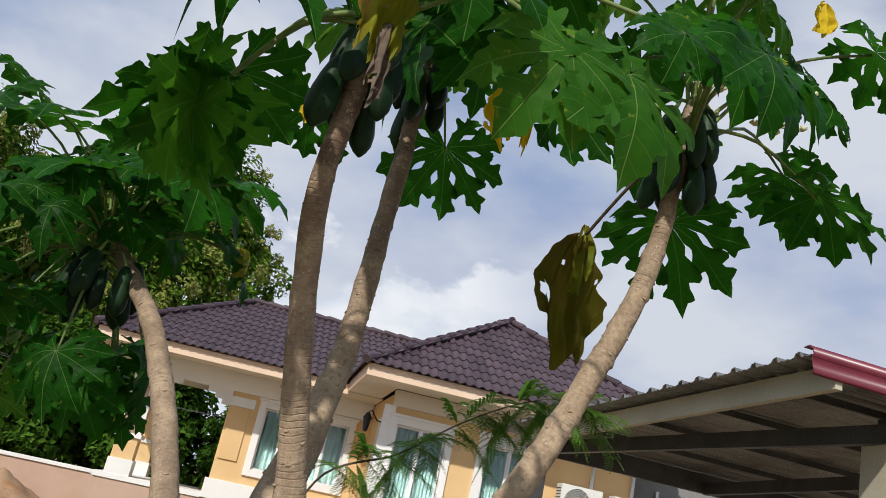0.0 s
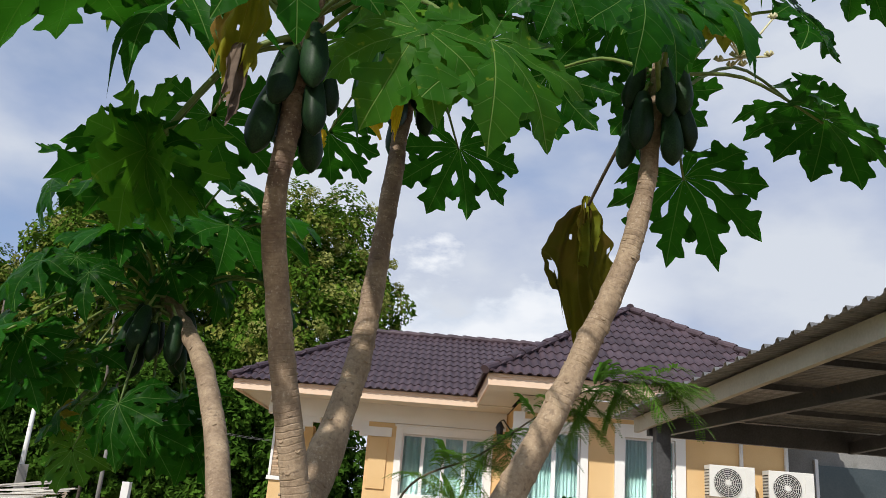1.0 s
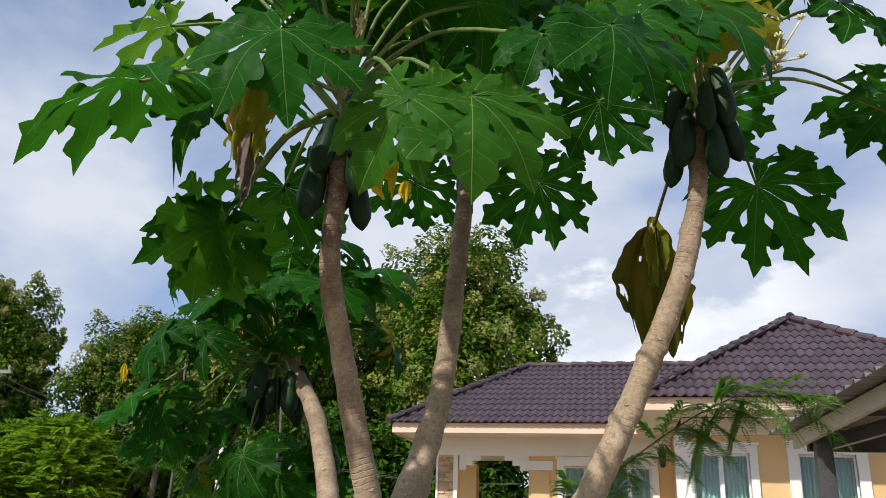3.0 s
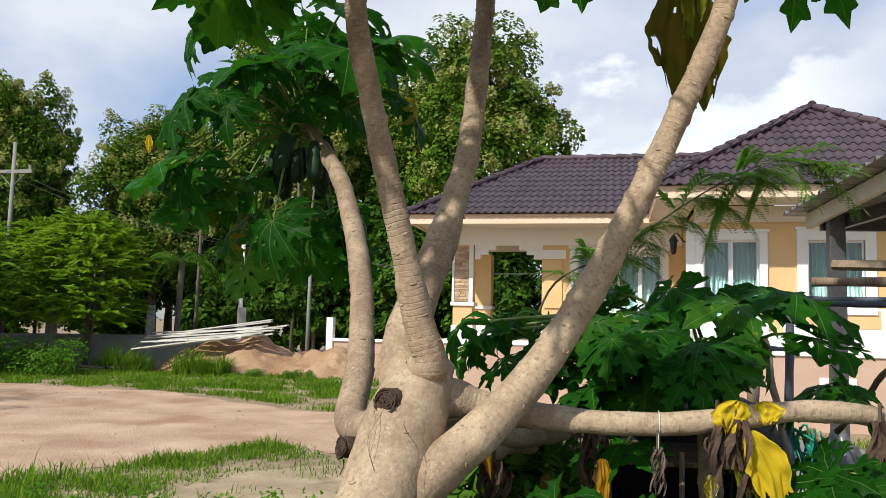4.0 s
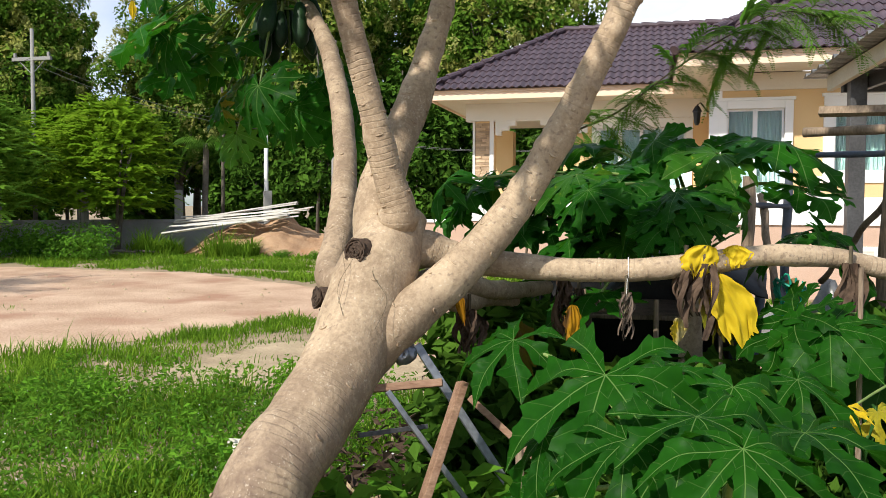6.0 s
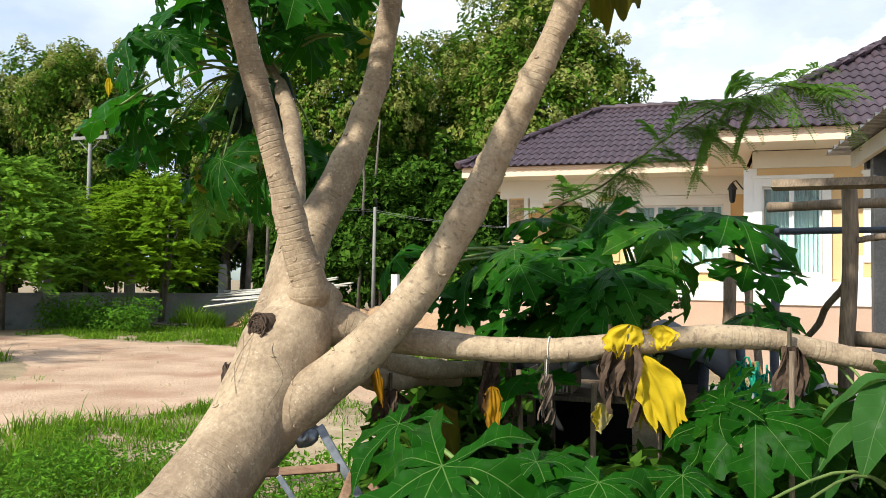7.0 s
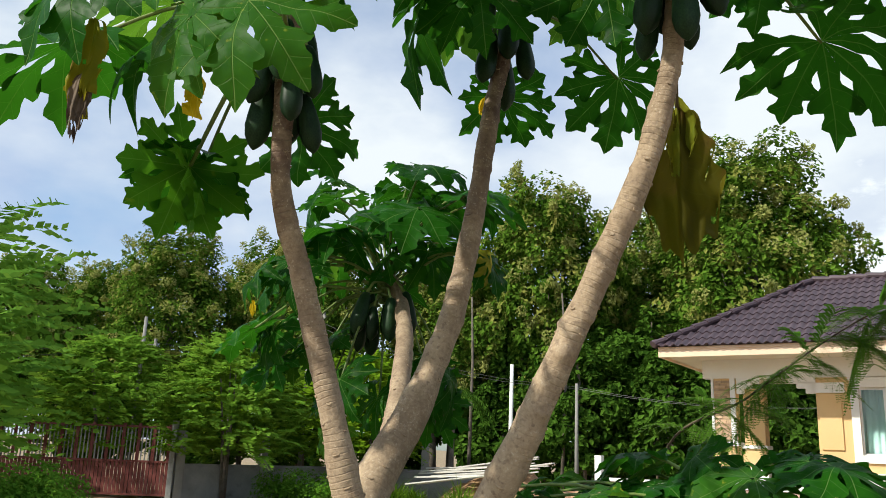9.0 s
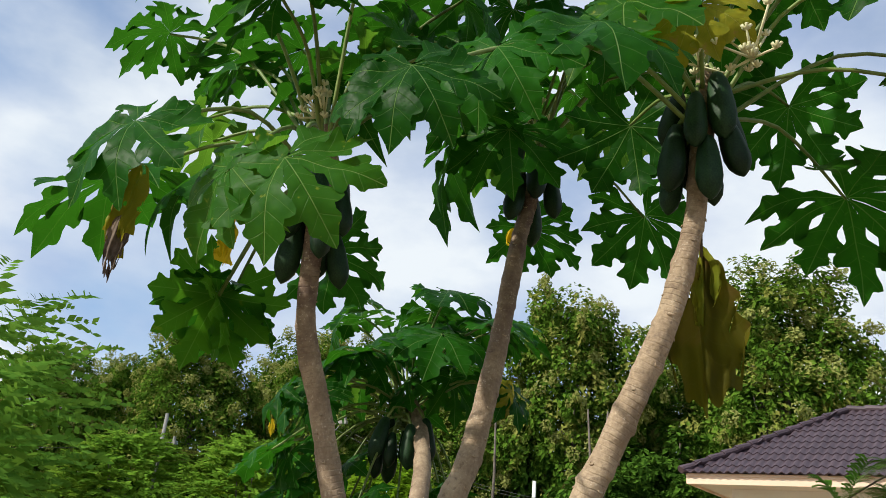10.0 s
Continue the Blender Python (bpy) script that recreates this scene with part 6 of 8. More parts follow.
blade(papaya, CROWN_A, (-0.250, 1.620, 2.860), (-0.330, 1.440, 2.700), 0.270, "leaf", 2, face=(-0.10, -0.30, 0.95))
blade(papaya, CROWN_A, (-0.366, 2.325, 2.880), (-0.320, 2.450, 2.720), 0.270, "leaf", 6, face=(-0.20, 0.55, 0.75))
blade(papaya, CROWN_A, (0.602, 1.360, 2.770), (0.612, 1.290, 2.640), 0.140, "leaf", 10, face=(0.10, -0.80, 0.50))
blade(papaya, CROWN_A, (-0.350, 1.700, 3.020), (-0.560, 1.620, 2.920), 0.240, "leaf_pale", 1)
blade(papaya, CROWN_A, (-0.880, 1.800, 3.660), (-1.020, 1.500, 3.550), 0.26)
blade(papaya, CROWN_A, (-0.680, 2.000, 3.640), (-0.950, 1.800, 3.440), 0.27)
blade(papaya, CROWN_A, (-0.560, 1.900, 3.480), (-0.550, 1.700, 3.320), 0.25, shape=7)
blade(papaya, CROWN_B, (0.440, 3.380, 3.310), (0.534, 3.633, 3.052), 0.335, "leaf", 7, face=(0.15, 0.60, 0.70))
blade(papaya, CROWN_B, (-0.182, 3.520, 3.410), (-0.182, 3.756, 3.223), 0.305, "leaf", 6, face=(-0.05, 0.60, 0.75))
blade(papaya, CROWN_B, (0.157, 2.330, 3.235), (-0.053, 2.357, 2.899), 0.360, "leaf", 8, face=(-0.55, -0.30, 0.60))
blade(papaya, CROWN_B, (0.330, 2.380, 3.240), (0.420, 2.280, 2.950), 0.280, "leaf", 7, face=(0.10, -0.45, 0.80))
blade(papaya, CROWN_B, (0.015, 2.362, 3.683), (-0.064, 2.312, 3.453), 0.28, "leaf", 6)
blade(papaya, CROWN_B, (0.316, 2.375, 3.752), (0.368, 2.365, 3.515), 0.28, "leaf", 8)
blade(papaya, CROWN_B, (0.592, 2.468, 3.66), (0.697, 2.432, 3.445), 0.28, "leaf", 7)
blade(papaya, CROWN_C, (1.300, 2.830, 3.010), (1.540, 3.080, 2.830), 0.360, "leaf", 8, face=(0.25, 0.50, 0.80))
blade(papaya, CROWN_C, (1.640, 2.400, 3.070), (1.900, 2.380, 2.960), 0.300, "leaf", 7, face=(0.20, -0.10, 0.95))
blade(papaya, CROWN_C, (1.680, 2.680, 3.280), (1.920, 2.720, 3.150), 0.270, "leaf", 8)
blade(papaya, CROWN_C, (0.949, 1.880, 3.210), (0.915, 1.760, 3.040), 0.270, "leaf_pale", 9, face=(0.0, -0.62, 0.78))
blade(papaya, CROWN_C, (1.120, 1.930, 3.190), (1.100, 1.900, 3.015), 0.180, "leaf_half", 10, face=(0.15, -0.70, 0.60))
blade(papaya, CROWN_C, (0.812, 1.500, 2.878), (0.868, 1.420, 2.648), 0.205, "leaf", 9, face=(-0.10, -0.40, 0.85))
blade(papaya, CROWN_C, (0.976, 1.650, 2.989), (1.154, 1.600, 2.823), 0.250, "leaf", 9, face=(0.15, -0.45, 0.85))
blade(papaya, CROWN_C, (0.744, 1.300, 2.730), (0.803, 1.254, 2.566), 0.190, "leaf", 9, face=(0.15, -0.65, 0.70))
blade(papaya, CROWN_C, (1.166, 2.750, 3.330), (1.103, 2.880, 3.060), 0.280, "leaf", 8, face=(0.0, 0.60, 0.75))
blade(papaya, CROWN_C, (0.728, 2.480, 3.220), (0.740, 2.560, 2.980), 0.270, "leaf", 7, face=(-0.20, 0.50, 0.75))
blade(papaya, CROWN_C, (1.475, 2.200, 3.360), (1.560, 2.150, 3.200), 0.250, "leaf", 6)
blade(papaya, CROWN_C, (1.600, 2.100, 3.480), (1.760, 2.050, 3.360), 0.250, "leaf", 7)
blade(papaya, CROWN_D, (-1.30, 3.20, 2.55), (-1.38, 3.15, 2.38), 0.23, shape=7)
blade(papaya, CROWN_D, (-1.00, 3.00, 2.55), (-0.90, 2.90, 2.39), 0.21, shape=7)
blade(papaya, CROWN_D, (-1.34, 3.25, 2.37), (-1.48, 3.20, 2.08), 0.26, shape=6)
blade(papaya, CROWN_D, (-1.02, 3.35, 2.25), (-1.15, 3.30, 2.12), 0.27, shape=7)
blade(papaya, CROWN_D, (-1.16, 3.50, 2.00), (-1.16, 3.52, 1.81), 0.12, "leaf_half", 2)
blade(papaya, CROWN_D, (-1.12, 3.55, 2.05), (-1.35, 3.55, 1.80), 0.25, shape=6)
blade(papaya, CROWN_D, (-0.26, 3.55, 2.61), (-0.22, 3.60, 2.32), 0.12, "leaf_half", 2)
blade(papaya, CROWN_D, (-0.33, 3.60, 2.66), (-0.17, 3.60, 2.48), 0.23, shape=8)
blade(papaya, CROWN_D, (-0.68, 3.60, 2.08), (-0.79, 3.60, 1.86), 0.27, shape=8)
blade(papaya, CROWN_D, (-0.55, 3.70, 2.08), (-0.49, 3.70, 1.85), 0.25, shape=8)
blade(papaya, CROWN_D, (-0.92, 3.40, 2.72), (-1.05, 3.30, 2.85), 0.25, shape=8)
blade(papaya, CROWN_D, (-0.78, 3.60, 2.86), (-0.65, 3.60, 2.66), 0.25, shape=6)
blade(papaya, CROWN_D, (-1.52, 3.70, 3.12), (-1.58, 3.65, 2.93), 0.26, shape=8)
blade(papaya, CROWN_D, (-1.49, 3.90, 3.29), (-1.68, 3.90, 3.38), 0.26, shape=6)
blade(papaya, CROWN_D, (-0.95, 3.90, 3.22), (-0.64, 3.90, 3.02), 0.27, shape=7)
blade(papaya, CROWN_D, (-0.99, 3.60, 2.97), (-1.04, 3.60, 2.76), 0.24, shape=8)

blade(papaya, CROWN_D, (-1.21, 3.01, 2.26), (-1.37, 2.91, 2.13), 0.25, "leaf", 6)
blade(papaya, CROWN_D, (-1.19, 3.12, 2.26), (-1.22, 3.05, 2.07), 0.24, "leaf", 8)
blade(papaya, CROWN_D, (-0.79, 3.47, 2.66), (-0.61, 3.43, 2.71), 0.24, "leaf", 7, face=SUN_TO)
blade(papaya, CROWN_D, (-1.09, 2.91, 2.51), (-1.17, 2.83, 2.37), 0.19, "leaf", 1)
blade(papaya, CROWN_D, (-0.92, 2.95, 2.49), (-0.91, 2.88, 2.37), 0.17, "leaf", 2)
blade(papaya, CROWN_D, (-0.99, 3.22, 2.74), (-1.13, 3.12, 2.66), 0.24, "leaf", 6, face=SUN_TO)
blade(papaya, CROWN_D, (-0.64, 3.60, 2.70), (-0.53, 3.56, 2.50), 0.24, "leaf", 8)
blade(papaya, CROWN_D, (-0.73, 3.85, 2.11), (-0.59, 3.81, 1.98), 0.24, "leaf", 7)
blade(papaya, CROWN_D, (-1.11, 3.24, 2.20), (-1.20, 3.16, 2.04), 0.22, "leaf_pale", 7, face=SUN_TO)

blade(papaya, CROWN_D, (-1.17, 3.15, 2.13), (-1.27, 3.05, 2.02), 0.23, "leaf", 6, face=(-0.04, -0.6, 0.7))
blade(papaya, CROWN_D, (-1.05, 3.44, 1.86), (-1.06, 3.38, 1.65), 0.20, "leaf_pale", 6, face=(-0.25, -0.6, 0.7))
blade(papaya, CROWN_D, (-0.79, 3.15, 2.03), (-0.80, 3.08, 1.81), 0.24, "leaf", 8, face=(-0.28, -0.6, 0.7))
blade(papaya, CROWN_D, (-0.74, 3.38, 1.96), (-0.74, 3.32, 1.73), 0.22, "leaf", 7, face=(-0.10, -0.6, 0.7))
blade(papaya, CROWN_D, (-0.65, 3.71, 1.96), (-0.52, 3.67, 1.77), 0.22, "leaf", 8, face=(0.01, -0.6, 0.7))

# crown fill above the leaves that hang lowest
whorl(papaya, (0.01, 1.84, 3.04), 12, 41, (0.35, 0.66), (0.25, 0.32), (0.15, 1.25), tones=("leaf", "leaf", "leaf_pale"))
whorl(papaya, (0.235, 2.77, 3.50), 17, 42, (0.35, 0.85), (0.25, 0.31), (0.25, 1.25))
whorl(papaya, (1.04, 2.22, 3.24), 8, 43, (0.38, 0.72), (0.22, 0.28), (0.6, 1.35), tones=("leaf", "leaf_pale"))
whorl(papaya, (-0.84, 3.55, 2.62), 15, 44, (0.30, 0.62), (0.24, 0.30), (-0.05, 1.2))

fruits(papaya, ((-0.012, 1.87, 2.72), (0.008, 1.85, 2.96)), 9, 1, 0.22, 0.012)
fruits(papaya, ((0.222, 2.745, 3.20), (0.232, 2.765, 3.42)), 7, 2, 0.20, 0.02)
fruits(papaya, ((1.02, 2.23, 2.92), (1.04, 2.22, 3.16)), 10, 3, 0.195, 0.03)
fruits(papaya, ((-0.80, 3.43, 2.34), (-0.78, 3.43, 2.50)), 11, 4, 0.20, 0.05, 1.2)

# withered leaves
hanging_leaf(papaya, (0.893, 2.66, 2.80), 0.265, 0.49, "leaf_olive", 3, 0.1, 1, label="limp olive-brown dying leaf")
hanging_leaf(papaya, (0.90, 2.64, 2.83), 0.10, 0.26, "leaf_half", 5, 0.5, 1, label="limp yellow-brown dying leaf")
hanging_leaf(papaya, (0.010, 1.235, 2.640), 0.105, 0.235, "leaf_half", 7, 0.2, 2, label="limp yellow-olive dying leaf")
hanging_leaf(papaya, (0.020, 1.225, 2.500), 0.050, 0.150, "leaf_tan", 13, 0.9, 1, label="shrivelled brown dying leaf")
hanging_leaf(papaya, (0.262, 1.330, 2.525), 0.095, 0.130, "leaf_yellow", 15, -0.68, 1, label="limp yellowed leaf lobe", torn=0.95)
hanging_leaf(papaya, (0.299, 1.303, 2.480), 0.022, 0.110, "leaf_yellow", 18, 0.3, 1, label="narrow yellowed leaf strip")
hanging_leaf(papaya, (-0.190, 3.345, 3.340), 0.070, 0.110, "leaf_yellow", 21, 0.3, 1, label="limp yellowed leaf by the stem")
hanging_leaf(papaya, (1.275, 1.900, 3.430), 0.090, 0.120, "leaf_yellow", 24, 0.3, 2, label="limp yellowed leaf")
hanging_leaf(papaya, (-1.44, 3.22, 2.44), 0.035, 0.085, "leaf_yellow", 16, 0.3, 1, label="limp yellowed leaf")

bm = bmesh.new()
tube(bm, spline([(1.02, 2.27, 3.02), (0.96, 2.44, 2.93), (0.90, 2.64, 2.79)], 6), 0.006, 6)
part("petiole", bm, M["petiole_dry"], papaya, "dry dark leaf stalk", True)
# cut stubs: a low collar with a dark dished end of coiled dry fibres
for c, d, r in (((0.062, 2.062, 1.392), (-0.35, -0.9, 0.05), 0.034), ((-0.075, 2.14, 1.250), (-0.75, -0.6, 0.10), 0.030)):
    d = Vector(d).normalized()
    c = Vector(c) + d * 0.012
    bm = bmesh.new()
    rng = random.Random(3)
    u = d.orthogonal().normalized()
    w = d.cross(u)
    tube(bm, [c - d * 0.03, c + d * 0.012, c + d * 0.020], [r * 1.1, r * 1.02, r * 0.8], 14, True, 0.004)
    for k in range(46):
        a = rng.uniform(0, 6.28)
        rr = r * rng.uniform(0.15, 1.08)
        pts = [c + d * (0.016 + rng.uniform(0, 0.012)) + (u * math.cos(a + t) + w * math.sin(a + t)) * rr for t in (0, 0.5, 1.0, 1.5, 2.0)]
        tube(bm, pts, rng.uniform(0.002, 0.004), 5)
    for k in range(5):
        a = rng.uniform(0, 6.28)
        e = c + (u * math.cos(a) + w * math.sin(a)) * r * 1.1 + d * 0.01
        tube(bm, [e, e + Vector((rng.uniform(-0.012, 0.012), 0, -0.02)), e + Vector((rng.uniform(-0.02, 0.02), 0, -0.045))], 0.0016, 4)
    part("dried_end", bm, M["fibre"], papaya, "dark fibrous dried cut", True)
# fine dead vine threads on the trunk
rng = random.Random(12)
for k in range(3):
    x0, z0 = 0.02 + 0.05 * k, 1.46 - 0.03 * k
    pts = spline([(x0, 2.03 + 0.02 * k, z0), (x0 + rng.uniform(-0.03, 0.04), 2.0, z0 - 0.06), (x0 + rng.uniform(-0.05, 0.06), 1.97, z0 - 0.13), (x0 + rng.uniform(-0.06, 0.06), 1.92, z0 - 0.2)], 6)
    bm = bmesh.new()
    tube(bm, pts, 0.0006, 4)
    tagged(part("dry_vine", bm, M["petiole_dry"]), "thin dead vine thread clinging to the papaya trunk", "vine")

# growing tips and flowers
rng = random.Random(9)
for c in ((0.02, 1.80, 3.06), (1.05, 2.16, 3.16), (0.24, 2.72, 3.50), (1.22, 2.02, 3.05)):
    bm = bmesh.new()
    for k in range(14):
        p = Vector(c)
        q = p + Vector((rng.uniform(-0.07, 0.07), rng.uniform(-0.09, 0.05), rng.uniform(-0.03, 0.08)))
        tube(bm, [p, q], [0.004, 0.003], 5)
        for j in range(5):
            a = j * 1.256
            t = q + Vector((math.cos(a) * 0.012, math.sin(a) * 0.012, 0.012))
            tube(bm, [q, t], [0.003, 0.0045], 5)
    part("inflorescence", bm, M["flower"], papaya, "pale cream flower cluster", True)

# ---- younger papayas in front ----
young_papaya = thing("papaya_plant", "young papaya plant with broad dark green leaves", "papaya plant")
limb("stem", [(1.02, 3.02, -0.05, 0.05), (1.0, 2.98, 0.6, 0.045), (0.98, 2.94, 1.2, 0.038), (0.98, 2.93, 1.52, 0.026)], young_papaya, 14, 11, (0.2, 0.0), 20)
low_papaya = thing("papaya_plant", "low papaya seedling with wide glossy lobed leaves", "papaya plant")
limb("stem", [(0.98, 1.68, -0.05, 0.025), (0.98, 1.65, 0.5, 0.02), (0.98, 1.62, 0.88, 0.014)], low_papaya, 10, 12, (0.2, 0.0), 0)
side_papaya = thing("papaya_plant", "papaya plant with long drooping leaf lobes", "papaya plant")
limb("stem", [(1.78, 2.42, -0.05, 0.035), (1.75, 2.40, 0.6, 0.03), (1.72, 2.38, 1.10, 0.02)], side_papaya, 12, 13, (0.3, 0.1), 12)
blade(young_papaya, (0.98, 2.93, 1.50), (0.89, 2.50, 1.48), (0.94, 2.42, 1.37), 0.150, "leaf", face=(0.0, -0.7, 0.8))
blade(young_papaya, (0.98, 2.93, 1.50), (1.25, 2.85, 1.73), (1.49, 2.75, 1.66), 0.246)
blade(young_papaya, (0.98, 2.93, 1.50), (1.31, 2.80, 1.59), (1.42, 2.75, 1.55), 0.202)
blade(young_papaya, (0.98, 2.93, 1.50), (1.05, 2.75, 1.70), (0.93, 2.62, 1.66), 0.194, "leaf_pale")
blade(young_papaya, (0.98, 2.93, 1.50), (0.72, 2.90, 1.66), (0.41, 2.80, 1.54), 0.238)
blade(young_papaya, (0.98, 2.93, 1.50), (0.61, 3.10, 1.76), (0.41, 3.10, 1.73), 0.202)
blade(young_papaya, (0.98, 2.93, 1.50), (0.51, 3.00, 1.59), (0.34, 2.95, 1.40), 0.220, "leaf")
blade(young_papaya, (0.98, 2.93, 1.50), (0.88, 2.90, 1.74), (0.74, 2.82, 1.68), 0.194)
blade(young_papaya, (0.98, 2.93, 1.50), (1.17, 2.90, 1.74), (1.12, 2.78, 1.70), 0.176)
blade(young_papaya, (0.98, 2.93, 1.50), (1.09, 2.60, 1.56), (1.17, 2.60, 1.45), 0.141, "leaf_pale")
blade(young_papaya, (0.98, 2.93, 1.50), (0.74, 2.80, 1.61), (0.72, 2.70, 1.49), 0.194)
blade(young_papaya, (0.98, 2.93, 1.50), (0.40, 2.90, 1.56), (0.23, 2.90, 1.45), 0.220)
blade(young_papaya, (0.98, 2.93, 1.50), (0.20, 3.10, 1.60), (0.02, 3.10, 1.51), 0.220, "leaf")
blade(young_papaya, (0.98, 2.93, 1.50), (0.85, 2.90, 1.75), (0.79, 2.80, 1.61), 0.176)
blade(young_papaya, (0.98, 2.93, 1.50), (1.16, 3.00, 1.76), (1.34, 2.90, 1.74), 0.220)
blade(young_papaya, (0.98, 2.93, 1.50), (1.05, 2.80, 1.63), (1.15, 2.80, 1.56), 0.176, "leaf_pale")
blade(young_papaya, (0.98, 2.93, 1.50), (0.74, 2.70, 1.60), (0.56, 2.60, 1.53), 0.220)
blade(young_papaya, (0.98, 2.93, 1.50), (0.90, 2.50, 1.49), (0.91, 2.40, 1.39), 0.176, face=(0.0, -0.7, 0.8))
blade(young_papaya, (0.98, 2.93, 1.50), (0.39, 2.90, 1.44), (0.23, 2.90, 1.35), 0.202, "leaf")
blade(low_papaya, (0.98, 1.62, 0.86), (0.752, 1.415, 1.215), (0.686, 1.220, 1.048), 0.244, shape=1, face=(-0.1, -0.4, 1))
blade(low_papaya, (0.98, 1.62, 0.86), (0.905, 1.285, 1.178), (0.918, 1.160, 1.127), 0.175, shape=0, face=(0.05, -0.45, 1))
blade(low_papaya, (0.98, 1.62, 0.86), (0.966, 1.180, 1.162), (1.008, 1.080, 1.106), 0.195, shape=3, face=(0.1, -0.4, 1))
blade(low_papaya, (0.98, 1.62, 0.86), (0.899, 1.300, 1.140), (0.774, 1.180, 1.071), 0.204, shape=2, face=(-0.2, -0.4, 1))
blade(low_papaya, (0.98, 1.62, 0.86), (0.515, 1.850, 1.200), (0.417, 1.750, 1.113), 0.175, shape=1, face=(-0.2, -0.5, 1))
blade(low_papaya, (0.98, 1.62, 0.86), (0.856, 1.750, 1.175), (0.944, 1.620, 1.204), 0.186, shape=2, face=(0.1, -0.4, 1))
blade(low_papaya, (0.98, 1.62, 0.86), (0.641, 1.420, 1.094), (0.576, 1.360, 1.001), 0.166, shape=3, face=(-0.3, -0.5, 0.8))
blade(low_papaya, (0.98, 1.62, 0.86), (1.081, 1.350, 1.149), (1.121, 1.250, 1.144), 0.195, shape=1, face=(0.1, -0.4, 1))
blade(low_papaya, (0.98, 1.62, 0.86), (0.794, 1.280, 1.135), (0.749, 1.200, 1.081), 0.175, shape=3, face=(0.0, -0.4, 1))
blade(low_papaya, (0.98, 1.62, 0.86), (0.992, 1.582, 1.170), (0.945, 1.447, 1.115), 0.19, shape=2, face=(0.1, -0.45, 1))
blade(low_papaya, (0.98, 1.62, 0.86), (1.131, 1.711, 1.165), (1.200, 1.572, 1.110), 0.16, shape=3, face=(0.2, -0.4, 1))
blade(low_papaya, (0.98, 1.62, 0.86), (0.864, 1.663, 1.180), (0.802, 1.525, 1.130), 0.17, shape=1, face=(-0.2, -0.4, 1))
blade(side_papaya, (1.72, 2.38, 1.08), (1.30, 2.70, 1.43), (1.22, 2.70, 1.40), 0.22, width=0.0045)
blade(side_papaya, (1.72, 2.38, 1.08), (1.38, 2.60, 1.41), (1.44, 2.60, 1.34), 0.22, width=0.0045)
blade(side_papaya, (1.72, 2.38, 1.08), (1.29, 2.20, 1.21), (1.32, 2.10, 1.13), 0.20, width=0.0045)
blade(side_papaya, (1.72, 2.38, 1.08), (1.22, 2.30, 1.23), (1.15, 2.30, 1.17), 0.22, width=0.0045)
blade(side_papaya, (1.72, 2.38, 1.00), (1.246, 1.826, 1.081), (1.210, 1.773, 1.054), 0.065, "leaf_yellow", 2, width=0.004)
blade(side_papaya, (1.72, 2.38, 1.00), (1.322, 1.864, 1.071), (1.326, 1.804, 1.045), 0.08, "leaf_half", 3, width=0.004)
blade(young_papaya, (0.98, 2.93, 1.46), (0.07, 2.98, 1.61), (0.01, 2.81, 1.49), 0.167)
blade(young_papaya, (0.98, 2.93, 1.46), (0.16, 3.04, 1.58), (0.09, 2.88, 1.43), 0.176)
blade(young_papaya, (0.98, 2.93, 1.46), (0.26, 3.12, 1.64), (0.20, 2.95, 1.53), 0.167, "leaf_pale")
blade(young_papaya, (0.98, 2.93, 1.46), (0.26, 2.86, 1.48), (0.18, 2.69, 1.39), 0.158)
blade(young_papaya, (0.98, 2.93, 1.46), (0.37, 2.83, 1.45), (0.33, 2.67, 1.34), 0.158)
blade(young_papaya, (0.98, 2.93, 1.46), (0.41, 3.10, 1.63), (0.35, 2.93, 1.50), 0.176, "leaf")
blade(young_papaya, (0.98, 2.93, 1.46), (0.50, 2.86, 1.47), (0.44, 2.70, 1.36), 0.158)
blade(young_papaya, (0.98, 2.93, 1.46), (0.08, 3.13, 1.51), (0.03, 2.97, 1.38), 0.150)
blade(young_papaya, (0.98, 2.93, 1.46), (0.61, 3.14, 1.70), (0.52, 2.96, 1.60), 0.176, "leaf_pale")
blade(young_papaya, (0.98, 2.93, 1.46), (0.68, 2.85, 1.53), (0.61, 2.68, 1.41), 0.158)
blade(young_papaya, (0.98, 2.93, 1.46), (0.80, 2.82, 1.49), (0.74, 2.66, 1.38), 0.150)
blade(young_papaya, (0.98, 2.93, 1.46), (0.59, 2.83, 1.40), (0.52, 2.66, 1.34), 0.132, "leaf")
whorl(young_papaya, (0.98, 2.93, 1.50), 26, 51, (0.20, 0.56), (0.16, 0.22), (-0.5, 0.28), 2.1, ("leaf", "leaf_pale"), 2.8)
whorl(low_papaya, (0.98, 1.62, 0.90), 22, 52, (0.16, 0.46), (0.13, 0.19), (-0.5, 0.3), tones=("leaf", "leaf", "leaf"))
whorl(side_papaya, (1.72, 2.38, 1.04), 7, 53, (0.22, 0.40), (0.15, 0.20), (-1.0, -0.35))
bm = bmesh.new()
rng = random.Random(19)
for k in range(40):
    p = Vector((0.98, 2.90, 1.36)) + Vector((rng.uniform(-0.02, 0.02), -0.03, rng.uniform(-0.08, 0.14)))
    q = p + Vector((rng.uniform(-0.16, 0.16), rng.uniform(-0.16, 0.02), rng.uniform(-0.05, 0.10)))
    tube(bm, [p, q], [0.004, 0.003], 5)
    for j in range(3):
        tube(bm, [q, q + Vector((rng.uniform(-0.014, 0.014), rng.uniform(-0.014, 0.014), 0.014))], [0.004, 0.005], 5)
